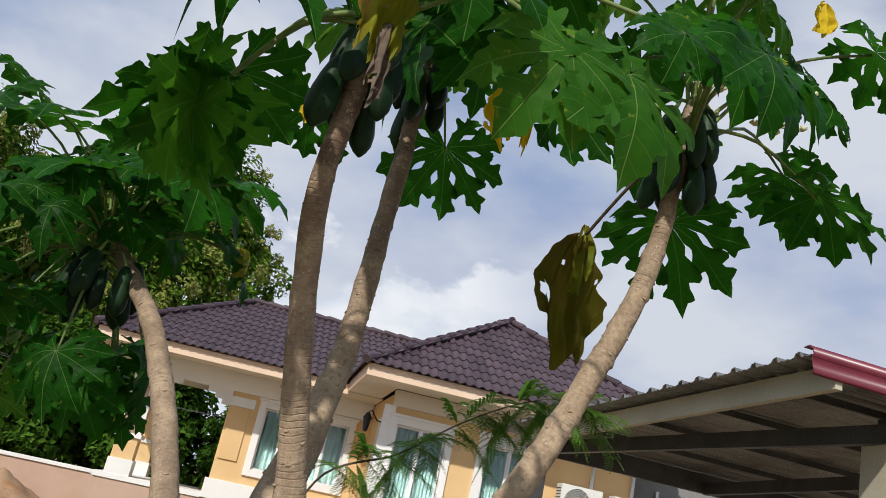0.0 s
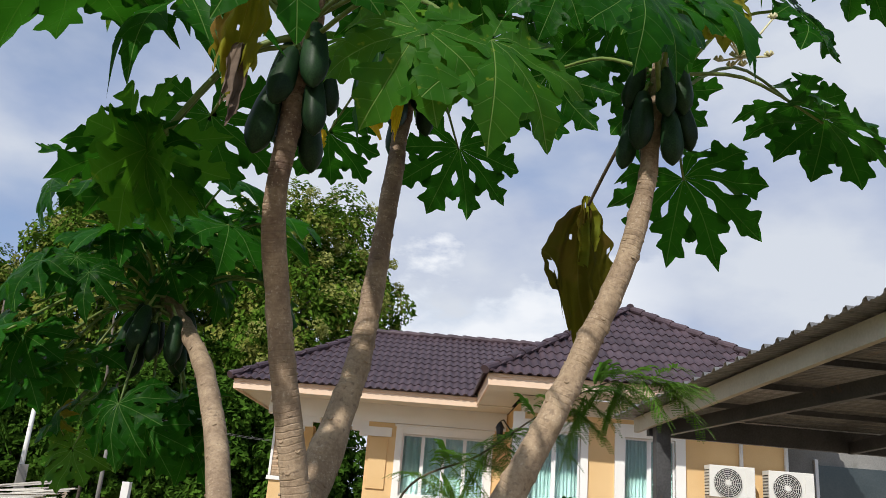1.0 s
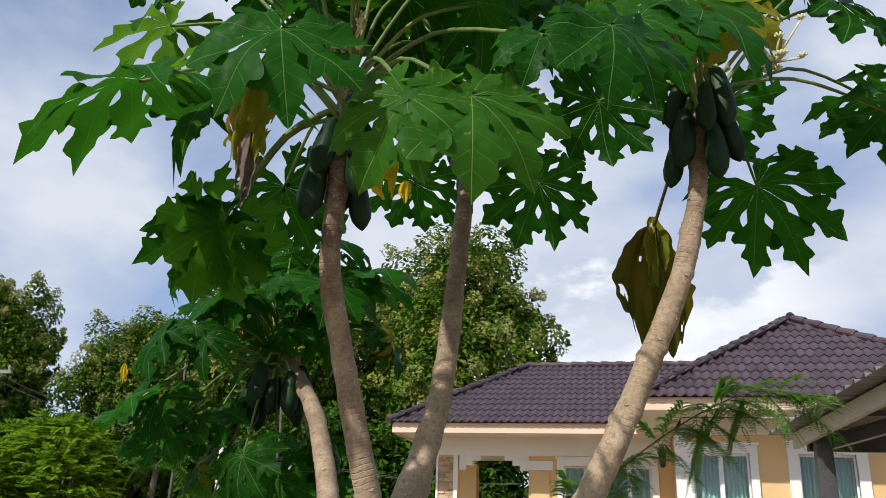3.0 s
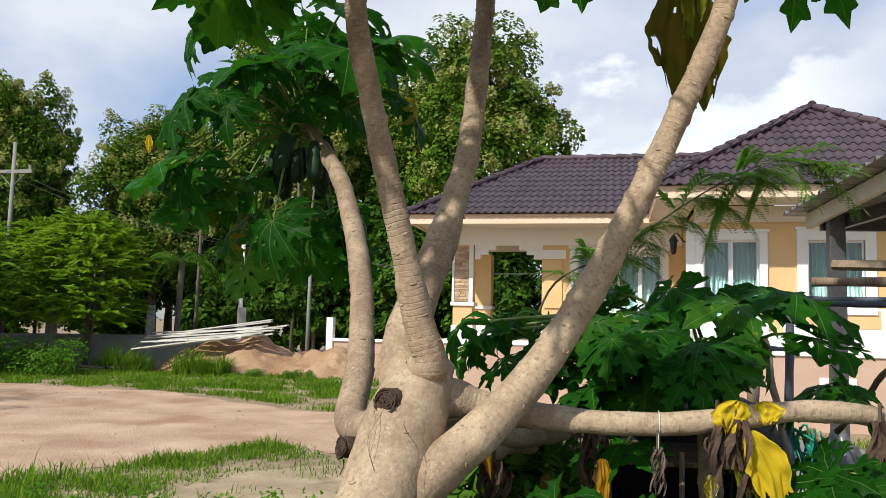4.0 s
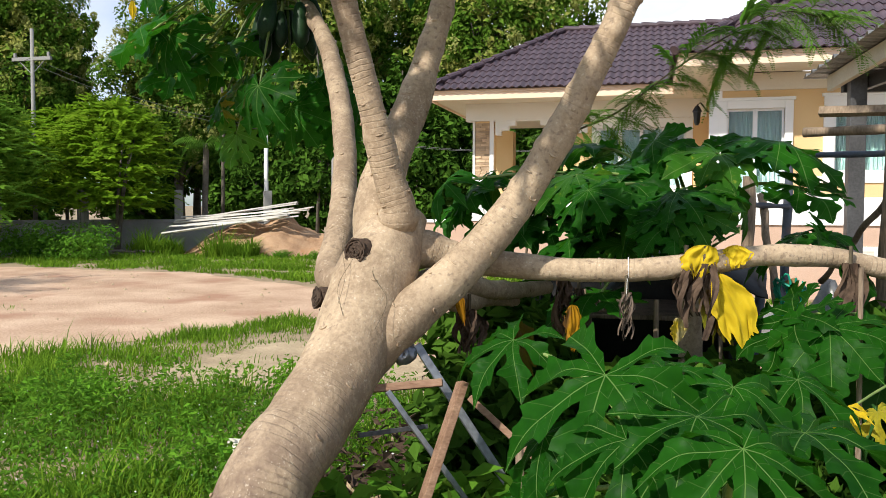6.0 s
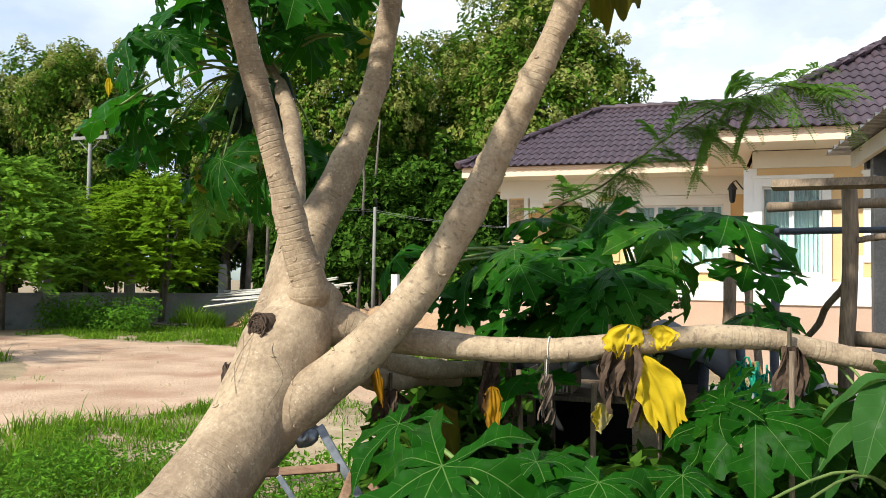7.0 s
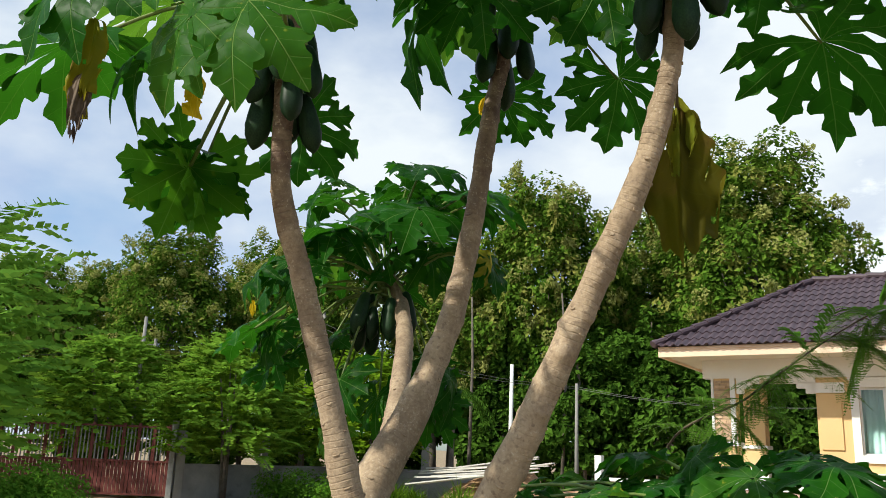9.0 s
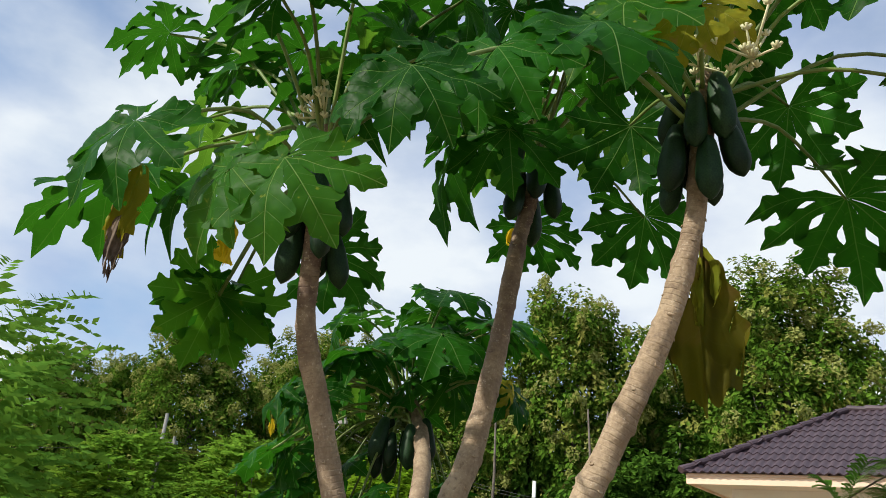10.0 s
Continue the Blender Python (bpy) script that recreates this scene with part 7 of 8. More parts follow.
part("inflorescence", bm, M["petiole"], young_papaya, "pale green bud clusters", True)

# big plain leaves of another plant close by
M["plain_leaf"] = leaf_material("plain_leaf", (0.020, 0.070, 0.014), (0.045, 0.125, 0.026), (0.16, 0.28, 0.10), (0.12, 0.26, 0.04), 0.35, mixf=0.22)


def plain_leaf(length, width, droop):
    bm = bmesh.new()
    uv = bm.loops.layers.uv.new("UVMap")
    rows = []
    for i in range(13):
        s = i / 12
        w = width * (math.sin(math.pi * min(1, s * 1.05) ** 0.8) ** 0.85 if s < 0.95 else 0.05 * (1 - s) * 20)
        row = []
        for k in range(-3, 4):
            x = w * k / 3
            row.append((bm.verts.new((x, s * length, -droop * s * s * length + 0.30 * abs(x) + 0.006 * math.sin(14 * s + k))), (x / length, s)))
        rows.append(row)
    for a, b2 in zip(rows, rows[1:]):
        for k in range(6):
            f = bm.faces.new((a[k][0], a[k + 1][0], b2[k + 1][0], b2[k][0]))
            for lp, q in zip(f.loops, (a[k][1], a[k + 1][1], b2[k + 1][1], b2[k][1])):
                lp[uv].uv = q
    bmesh.ops.remove_doubles(bm, verts=bm.verts, dist=0.0004)
    return mesh_of("leaf", bm, M["plain_leaf"], True)


shrub = thing("broadleaf_shrub", "shrub with smooth pointed dark green leaves", "shrub", at=(-0.12, 0.34, -0.05))
PL = plain_leaf(0.26, 0.062, 0.5)
bm = bmesh.new()
tube(bm, [(1.98, 2.0, 0), (1.92, 1.94, 0.7), (1.80, 1.86, 1.26), (1.74, 1.84, 1.36)], [0.02, 0.016, 0.01, 0.006], 8)
part("stem", bm, M["petiole"], shrub, "", True)
rng = random.Random(77)
for c, tip in (((1.70, 1.83, 1.36), (1.62, 1.72, 1.24)), ((1.73, 1.82, 1.36), (1.80, 1.68, 1.20)), ((1.72, 1.84, 1.37), (1.54, 1.86, 1.33)), ((1.76, 1.86, 1.36), (1.93, 1.80, 1.27)),
               ((1.80, 1.88, 1.28), (1.88, 1.74, 1.12)), ((1.82, 1.90, 1.20), (1.70, 1.76, 1.04)), ((1.86, 1.92, 1.05), (1.98, 1.78, 0.92)), ((1.88, 1.92, 0.95), (1.76, 1.78, 0.80)), ((1.74, 1.84, 1.38), (1.72, 1.98, 1.42)),
               ((1.62, 1.95, 1.22), (1.50, 1.84, 1.10)), ((1.58, 2.0, 1.12), (1.46, 1.90, 0.98)), ((1.70, 1.95, 1.05), (1.58, 1.82, 0.92)), ((1.56, 2.05, 0.98), (1.66, 1.92, 0.84)), ((1.66, 1.90, 1.30), (1.52, 1.80, 1.22))):
    c, tip = Vector(c), Vector(tip)
    y = (tip - c).normalized()
    z = Vector((0.0, -0.12, 1.0)) + Vector((rng.uniform(-0.25, 0.25), rng.uniform(-0.2, 0.2), 0))
    z = (z - y * z.dot(y)).normalized()
    lf = new("leaf", PL)
    lf.parent = shrub
    s = rng.uniform(0.8, 1.1)
    lf.matrix_basis = Matrix.Translation(c) @ Matrix((y.cross(z), y, z)).transposed().to_4x4() @ Matrix.Diagonal((s, s, s, 1))


# ---- yellowed and dried leaves hanging on the low limb ----
for top, wd_, ht, tone, sd, tn, tp in (((0.985, 2.305, 1.412), 0.115, 0.100, "leaf_yellow", 2, 0.2, 2), ((1.065, 2.315, 1.412), 0.085, 0.070, "leaf_yellow", 6, -0.3, 2),
                                       ((1.020, 2.33, 1.335), 0.085, 0.20, "leaf_half", 4, 0.35, 2),
                                       ((0.915, 2.30, 1.205), 0.075, 0.075, "leaf_cream", 5, 0.9, 1), ((0.614, 2.31, 1.231), 0.060, 0.14, "leaf_ochre", 7, 0.5, 1),
                                       ((0.275, 2.29, 1.285), 0.032, 0.12, "leaf_ochre", 9, 0.4, 1), ((1.02, 2.33, 1.30), 0.10, 0.17, "leaf_olive", 10, 0.2, 3),
                                       ((0.45, 2.35, 1.17), 0.09, 0.18, "leaf_olive", 12, 0.8, 3)):
    hanging_leaf(papaya, top, wd_, ht, tone, sd, tn, tp, fold=0.05, lean=(sd * 37) % 40 - 24, torn=0.9, label="limp yellowed leaf hanging" if tone == "leaf_yellow" else "limp fading leaf hanging")
hanging_leaf(papaya, (1.022, 2.300, 1.330), 0.125, 0.235, "leaf_yellow", 31, 0.15, 2, fold=0.022, flare=0.75, lean=-22, torn=1.5, label="limp bright yellow leaf hanging")


def dried_bunch(x, y, z, h, r, seed, label="brown shrivelled papaya leaf hanging from the limb", mat="leaf_dry"):
    """Shrivelled strips hanging together from a limb."""
    rng = random.Random(seed)
    t = thing("dried_leaf", label, "dead leaf", at=(x, y, z))
    for k in range(14):
        a = rng.uniform(0, 6.28)
        o = Vector((math.cos(a), math.sin(a), 0)) * r * rng.uniform(0.2, 1.0)
        bm = bmesh.new()
        L = h * rng.uniform(0.6, 1.0)
        prev = None
        w = r * rng.uniform(0.18, 0.45)
        tw = rng.uniform(0, 3)
        for i in range(9):
            s = i / 8
            c = o * (0.4 + 0.6 * math.sin(s * 2.6)) + Vector((0.012 * math.sin(5 * s + k), 0.012 * math.cos(4 * s + k), -L * s))
            dv = Vector((math.cos(tw + 2.2 * s), math.sin(tw + 2.2 * s), 0)) * w * (0.45 + 0.55 * math.sin(math.pi * min(1, s + 0.15))) * rng.uniform(0.75, 1.1)
            mid = Vector((dv.y, -dv.x, 0)) * 0.5
            row = [bm.verts.new(c - dv), bm.verts.new(c + mid), bm.verts.new(c + dv)]
            if prev:
                for j in range(2):
                    bm.faces.new((prev[j], prev[j + 1], row[j + 1], row[j]))
            prev = row
        part("strip", bm, M[mat], t)
    bm = bmesh.new()
    tube(bm, [(0, 0, 0.05), (0, 0, -h * 0.4)], 0.006, 5)
    part("leaf_stalk", bm, M["petiole_dry"], t)
    return t


for x, y, z, h, r, sd in ((0.985, 2.31, 1.36, 0.22, 0.05, 1), (0.935, 2.32, 1.36, 0.16, 0.035, 2), (0.575, 2.45, 1.30, 0.20, 0.03, 3), (1.385, 2.42, 1.36, 0.22, 0.045, 5), (0.30, 2.36, 1.20, 0.16, 0.045, 6), (0.62, 2.52, 1.26, 0.2, 0.02, 7)):
    dried_bunch(x, y, z, h, r, sd)
dried_bunch(0.772, 2.285, 1.275, 0.145, 0.016, 4, "greyish shrivelled leaf tied to the limb by string", "leaf_tan")

# white tie and thin stakes
bm = bmesh.new()
tube(bm, [(0.774 + 0.003 * math.sin(a * 0.3), 2.312 + 0.036 * math.cos(a), 1.338 + 0.036 * math.sin(a)) for a in [k * 0.45 for k in range(15)]], 0.0011, 5)
tube(bm, [(0.774, 2.28, 1.315), (0.773, 2.278, 1.285), (0.772, 2.28, 1.26)], 0.0009, 5)
tagged(part("tie_string", bm, M["white"]), "white string tied round the papaya limb", "string")
for label, a, b2, r in (("thin dry cane standing in the bed", (1.375, 2.26, 1.36), (1.335, 2.10, 0.0), 0.008), ("thin dry cane standing in the bed", (1.05, 2.55, 1.20), (1.06, 2.5, 0.0), 0.007),
                        ("peeled stick leaning in the bed", (0.86, 2.6, 1.22), (0.84, 2.5, 0.0), 0.010), ("peeled stick leaning in the bed", (0.63, 2.6, 1.25), (0.66, 2.6, 0.0), 0.009),
                        ("short cut stake in the bed", (0.52, 1.93, 0.95), (0.53, 1.90, 0.0), 0.012)):
    bm = bmesh.new()
    a, b2 = Vector(a), Vector(b2)
    tube(bm, [a, a.lerp(b2, 0.5) + Vector((0.01, 0.006, 0)), b2], [r * 0.85, r, r * 1.05], 7, True, 0.001)
    tagged(part("stake", bm, M["wood"], None, "", True), label, "stake")

# ---- rough timber frame ----
fr = thing("timber_frame", "rough weathered timber pole frame beside the bed", "frame")


def polebeam(name, a, b2, r, parent, mat="wood", square=False, knob=0.004):
    a, b2 = Vector(a), Vector(b2)
    bm = bmesh.new()
    n = 14
    tube(bm, [a.lerp(b2, i / n) + Vector((0.006 * math.sin(i * 1.1), 0.005 * math.cos(i * 0.9), 0)) * (0 if square else 1) for i in range(n + 1)], r, 4 if square else 12, True, 0.0 if square else knob)
    return part(name, bm, M[mat], parent, "", not square)


polebeam("post", (1.60, 2.86, 1.83), (1.58, 2.90, 0), 0.023, fr)
polebeam("top_beam", (1.385, 2.90, 1.838), (2.35, 2.42, 1.79), 0.019, fr, square=True)
polebeam("crossbeam", (1.40, 3.25, 1.80), (2.40, 2.60, 1.77), 0.018, fr)
polebeam("crossbeam", (1.43, 3.35, 1.72), (2.4, 2.9, 1.70), 0.012, fr, "blue_steel")
polebeam("diagonal_brace", (1.60, 2.89, 1.55), (1.46, 3.20, 1.24), 0.011, fr)
polebeam("low_rail", (1.60, 2.88, 1.36), (2.3, 2.55, 1.33), 0.024, fr)
polebeam("post", (2.30, 2.58, 1.80), (2.32, 2.60, 0), 0.04, fr)
polebeam("peg", (1.62, 2.84, 1.66), (1.70, 2.80, 1.67), 0.010, fr)

sc = thing("pipe_stand", "blue-grey steel pipe stand with rusty leg", "stand")
polebeam("upright", (1.285, 3.92, 1.66), (1.272, 3.92, 0.0), 0.028, sc, "wood")
polebeam("upright", (1.50, 4.22, 1.80), (1.498, 4.22, 0.0), 0.020, sc, "blue_steel")
polebeam("rail", (1.28, 3.95, 1.53), (1.50, 4.20, 1.52), 0.012, sc, "blue_steel")
polebeam("rail", (1.50, 4.2, 1.77), (2.6, 3.6, 1.75), 0.014, sc, "blue_steel")
polebeam("strut", (1.36, 4.1, 1.58), (1.44, 3.85, 0.9), 0.018, sc, "wood")
for x in (1.18, 1.32):
    polebeam("leg", (x, 3.72, 1.30), (x - 0.05, 3.70, 0.0), 0.022, sc, "blue_steel")

# ---- lean-to with crate and sheets behind the low limb ----
lean = thing("animal_hutch", "dark low hutch of boards and black sheeting", "hutch")
# boards coloured near-black to stand for the hutch's unlit hollow
part("back_board", boxed(0.30, 1.18, 4.02, 4.06, 0.0, 1.22, 0.004), M["black"], lean)
part("side_board", boxed(0.28, 0.32, 3.42, 4.06, 0.0, 1.18, 0.004), M["black"], lean)
part("side_board", boxed(1.16, 1.20, 3.42, 4.06, 0.0, 1.02, 0.004), M["black"], lean)
part("shelf", boxed(0.42, 1.20, 3.38, 4.0, 1.05, 1.07, 0.004), M["wood"], lean, "grey board shelf")
bm = bmesh.new()
bmesh.ops.create_grid(bm, x_segments=16, y_segments=10, size=1.0)
for v in bm.verts:
    v.co = Vector((0.98 + v.co.x * 0.32, 3.7 + v.co.y * 0.36, 1.36 - 0.10 * v.co.x ** 2 - 0.10 * v.co.y ** 2 + 0.03 * noise.noise(v.co * 3)))
sheet2 = part("cover_sheet", bm, M["black"], lean, "rumpled black plastic sheet", True)
sheet2.modifiers.new("thickness", "SOLIDIFY").thickness = 0.006
for x in (0.42, 0.5, 0.58):
    part("leg", boxed(x, x + 0.03, 3.38, 3.41, 0, 1.05), M["wood"], lean)

crate = thing("wire_crate", "small crate of thin weathered slats on the hutch shelf", "crate", at=(0.485, 3.39, 1.076))
for k in range(14):
    part("slat", boxed(0.0135 * k, 0.0135 * k + 0.006, 0, 0.005, 0, 0.085), M["wood"], crate)
for z in (0.0, 0.036, 0.078):
    part("rail", boxed(-0.004, 0.186, -0.006, -0.001, z, z + 0.008), M["wood"], crate)
part("side", boxed(0.182, 0.188, 0.0, 0.3, 0, 0.085), M["wood"], crate)
part("side", boxed(-0.006, -0.001, 0.0, 0.3, 0, 0.085), M["wood"], crate)
part("base", boxed(0, 0.18, 0.006, 0.3, 0, 0.008), M["wood"], crate)

# scrap behind the trunk
def scrap(name, label, cat, a, b2, w, h, mat):
    a, b2 = Vector(a), Vector(b2)
    d = (b2 - a).normalized()
    s = d.cross(Vector((0, 0.3, 1))).normalized()
    u = s.cross(d)
    bm = bmesh.new()
    box(bm, 0, (b2 - a).length, -w / 2, w / 2, -h / 2, h / 2, min(w, h) * 0.12)
    bmesh.ops.transform(bm, matrix=Matrix.Translation(a) @ Matrix((d, s, u)).transposed().to_4x4(), verts=bm.verts)
    return tagged(part(name, bm, M[mat]), label, cat)


M["red_wood"] = surface("reddish_board", (0.16, 0.085, 0.05), (0.32, 0.20, 0.13), 0.75, 3, 30, 0.4, 0.004, stretch=(1, 6, 6))
M["alu"] = surface("aluminium", (0.13, 0.135, 0.15), (0.27, 0.28, 0.30), 0.42, 14, 60, 0.2, 0.002, metal=0.7)
scrap("board", "reddish weathered board leaning in the scrap", "board", (0.370, 1.948, 1.066), (0.096, 1.478, 0.000), 0.058, 0.020, "red_wood")
scrap("board", "short weathered board lying across the scrap", "board", (0.113, 1.955, 1.032), (0.305, 1.996, 1.052), 0.034, 0.02, "red_wood")
scrap("board", "broken reddish board in the scrap", "board", (0.363, 2.066, 0.999), (0.540, 2.055, 0.852), 0.036, 0.018, "red_wood")
scrap("metal_profile", "aluminium window profile leaning in the scrap", "metal profile", (0.174, 1.927, 1.036), (0.934, 2.025, 0.000), 0.017, 0.014, "alu")
scrap("metal_profile", "grey aluminium tube leaning in the scrap", "metal profile", (0.212, 2.073, 1.136), (1.017, 2.017, 0.000), 0.024, 0.022, "alu")
scrap("metal_profile", "thin steel bar lying in the scrap", "metal profile", (0.108, 1.887, 0.926), (0.257, 2.020, 0.925), 0.014, 0.012, "steel")
M["tan_board"] = surface("tan_board", (0.27, 0.145, 0.06), (0.44, 0.26, 0.12), 0.8, 4, 40, 0.4, 0.004, stretch=(1, 6, 6))
scrap("board", "tan board leaning behind the low limb", "board", (1.331, 3.068, 1.257), (1.682, 2.813, 0.000), 0.075, 0.018, "tan_board")
bag = bmesh.new()
bmesh.ops.create_icosphere(bag, subdivisions=4, radius=0.034)
for v in bag.verts:
    v.co *= 1 + 0.45 * noise.noise(v.co * 22) + 0.2 * noise.noise(v.co * 60)
bmesh.ops.transform(bag, matrix=Matrix.Translation((0.178, 2.055, 1.118)), verts=bag.verts)
tagged(part("plastic_bag", bag, M["alu"], None, "", False), "crumpled silvery plastic bag on the scrap", "bag")
# near-black sheet added over the soil to carry the bed's shade
shade_sheet = bmesh.new()
bmesh.ops.create_grid(shade_sheet, x_segments=26, y_segments=26, size=1.0)
for v in shade_sheet.verts:
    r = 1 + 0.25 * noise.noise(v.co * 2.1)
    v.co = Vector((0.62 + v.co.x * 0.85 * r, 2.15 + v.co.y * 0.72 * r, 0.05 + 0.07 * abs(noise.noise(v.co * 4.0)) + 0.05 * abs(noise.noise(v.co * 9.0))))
bed_shade = tagged(part("bed_shade_sheet", shade_sheet, M["dark"], None, "", True), "rumpled near-black sheet added for the shade on the bed's ground", "sheet")
bed_shade.modifiers.new("thickness", "SOLIDIFY").thickness = 0.004
# dry stalks and litter under the trunk
rng = np.random.RandomState(17)
V, Fc, base = [], [], 0
M["straw"] = surface("dry_straw", (0.16, 0.115, 0.06), (0.42, 0.33, 0.19), 0.9, 9, 60, 0.2, 0.003)
for k in range(9000):
    x, y = rng.uniform(-1.1, 0.7), rng.uniform(2.0, 3.3)
    a, L = rng.uniform(0, 6.28), rng.uniform(0.06, 0.2)
    z = rng.uniform(0.0, 0.20) * max(0.1, 0.7 + noise.noise(Vector((x * 3, y * 3, 1.0))))
    dx, dy, w = math.cos(a) * L, math.sin(a) * L, 0.002
    V += [(x, y, z), (x + dx, y + dy, z + rng.uniform(0, 0.07)), (x + dx - dy * 0.02, y + dy + dx * 0.02, z + 0.03), (x - dy * 0.025, y + dx * 0.025, z)]
    Fc.append((base, base + 1, base + 2, base + 3))
    base += 4
me = bpy.data.meshes.new("dry_litter")
me.from_pydata(V, [], Fc)
me.materials.append(M["straw"])
tagged(new("dry_litter", me), "dry grass and stalk litter under the trunk", "litter", "", "stuff")
# bed weeds take the darker understorey leaf, putting the bed's shade into their colour
rng = random.Random(52)
spots = [((rng.uniform(-0.1, 2.4), rng.uniform(1.7, 3.6), rng.uniform(0.05, 0.62)), 0.17, 34) for k in range(240)]
tagged(new("weeds", leaf_cloud("weeds", spots, 0.075, M["forest_dark"], 13, aspect=0.6)), "leafy weeds filling the bed under the papayas", "weeds", "", "stuff")
rng = random.Random(62)
spots = [((rng.uniform(0.12, 0.42), rng.uniform(2.55, 3.0), rng.uniform(0.05, 0.95)), 0.13, 34) for k in range(34)] + [((rng.uniform(0.15, 1.05), rng.uniform(2.45, 3.3), rng.uniform(0.0, 0.86)), 0.15, 36) for k in range(210)] + [((rng.uniform(0.08, 0.52), rng.uniform(2.75, 3.3), rng.uniform(0.3, 1.12)), 0.12, 36) for k in range(110)] + [((rng.uniform(1.05, 2.6), rng.uniform(2.25, 3.3), rng.uniform(0.05, 0.92)), 0.17, 42) for k in range(230)] + [((rng.uniform(1.4, 2.6), rng.uniform(2.3, 2.7), rng.uniform(0.7, 1.14)), 0.14, 40) for k in range(60)]
tagged(new("undergrowth", leaf_cloud("undergrowth", spots, 0.10, M["forest_dark"], 14, aspect=0.5)), "dark leafy undergrowth behind the papaya limbs", "undergrowth", "", "stuff")
rng = random.Random(63)
spots = [((rng.uniform(-0.12, 0.95), rng.uniform(2.7, 3.5), rng.uniform(0.03, 0.66)), 0.15, 34) for k in range(130)] + [((rng.uniform(-0.75, 0.5), rng.uniform(1.9, 4.6), rng.uniform(0.0, 0.22)), 0.16, 26) for k in range(170)]
tagged(new("dead_leaves", leaf_cloud("dead_leaves", spots, 0.09, M["leaf_dry"], 19, aspect=0.4)), "heaped dark dead leaves and stalks behind the trunk", "dead leaves", "", "stuff")
rng = random.Random(91)
spots = [((rng.uniform(-0.05, 0.75), rng.uniform(1.45, 2.2), rng.uniform(0.2, 0.80)), 0.07, 8) for k in range(130)]
tagged(new("weeds", leaf_cloud("weeds", spots, 0.085, M["weed"], 15, aspect=0.7)), "broad-leaved weeds growing through the scrap", "weeds", "", "stuff")
# crumpled pale sacking in the grass
sk = thing("torn_sack", "torn pale plastic sack lying in the grass", "sack", at=(-1.25, 4.02, 0.14))
for k in range(7):
    bm = bmesh.new()
    bmesh.ops.create_grid(bm, x_segments=11, y_segments=11, size=0.11)
    for v in bm.verts:
        v.co.z = 0.05 * noise.noise(v.co * 14 + Vector((k * 3, 0, 0)))
    ob = part("scrap_fold", bm, M["offwhite"], sk, "", True)
    ob.matrix_basis = pose(0.07 * (k % 4) - 0.1, 0.07 * (k // 2) - 0.05, -0.04 + 0.03 * (k % 3), 35 + 25 * k, 10 * k, 40 * k)
# green netting on the pipe stand
M["net"] = surface("green_strap", (0.01, 0.22, 0.14), (0.03, 0.36, 0.24), 0.5, 5, 50, 0.1)
nt_ = thing("plastic_strapping", "tangled green plastic strapping hung by the stand", "strapping", at=(1.33, 3.05, 1.16))
rng = random.Random(6)
for k in range(12):
    p = [Vector((rng.uniform(-0.06, 0.06), rng.uniform(-0.05, 0.05), rng.uniform(-0.16, 0.12))) for j in range(5)]
    bm = bmesh.new()
    tube(bm, spline([tuple(q) for q in p], 5), 0.004, 4)
    part("strap", bm, M["net"], nt_)

# grey sheet draped over a low stack beyond the limb
bm = bmesh.new()
bmesh.ops.create_icosphere(bm, subdivisions=4, radius=1.0)
for v in bm.verts:
    c = v.co.copy()
    f = 1 + 0.10 * noise.noise(c * 2.2) + 0.05 * noise.noise(c * 6.0)
    v.co = Vector((1.64 + c.x * 0.13 * f + 0.05 * max(0, -c.z), 3.80 + c.y * 0.16 * f, max(0.0, 0.60 + (0.56 - 0.10 * c.x) * f * math.copysign(abs(c.z) ** 0.6, c.z))))
tagged(part("tarpaulin", bm, M["sheet"], None, "", True), "grey plastic tarpaulin draped over a low stack", "tarpaulin")

# pale slab by the house
tagged(part("concrete_slab", boxed(1.2, 3.6, 9.2, 11.4, 0.0, 0.22, 0.02), M["concrete"]), "pale concrete slab in the yard", "slab")
# ---- feathery acacia branch ----
aca = thing("acacia_branch", "slender acacia sapling with fine feathery leaves", "acacia")
STEM = [(0.15, 4.5, -0.05), (0.18, 4.45, 1.2), (0.30, 4.40, 1.80), (0.68, 4.36, 2.02), (0.97, 4.40, 2.24), (1.25, 4.40, 2.41), (1.50, 4.38, 2.50), (1.70, 4.36, 2.44)]
bm = bmesh.new()
sp = spline(STEM, 8)
tube(bm, sp, [0.008 - 0.006 * i / len(sp) for i in range(len(sp))], 7)
part("stem", bm, M["petiole_dry"], aca, "dark slender stem", True)
M["aca"] = leaf_material("acacia_leaflet", (0.045, 0.125, 0.014), (0.115, 0.25, 0.030), (0, 0, 0), (0.20, 0.40, 0.05), 0.5, False, True, 0.40)
rngp = np.random.RandomState(23)


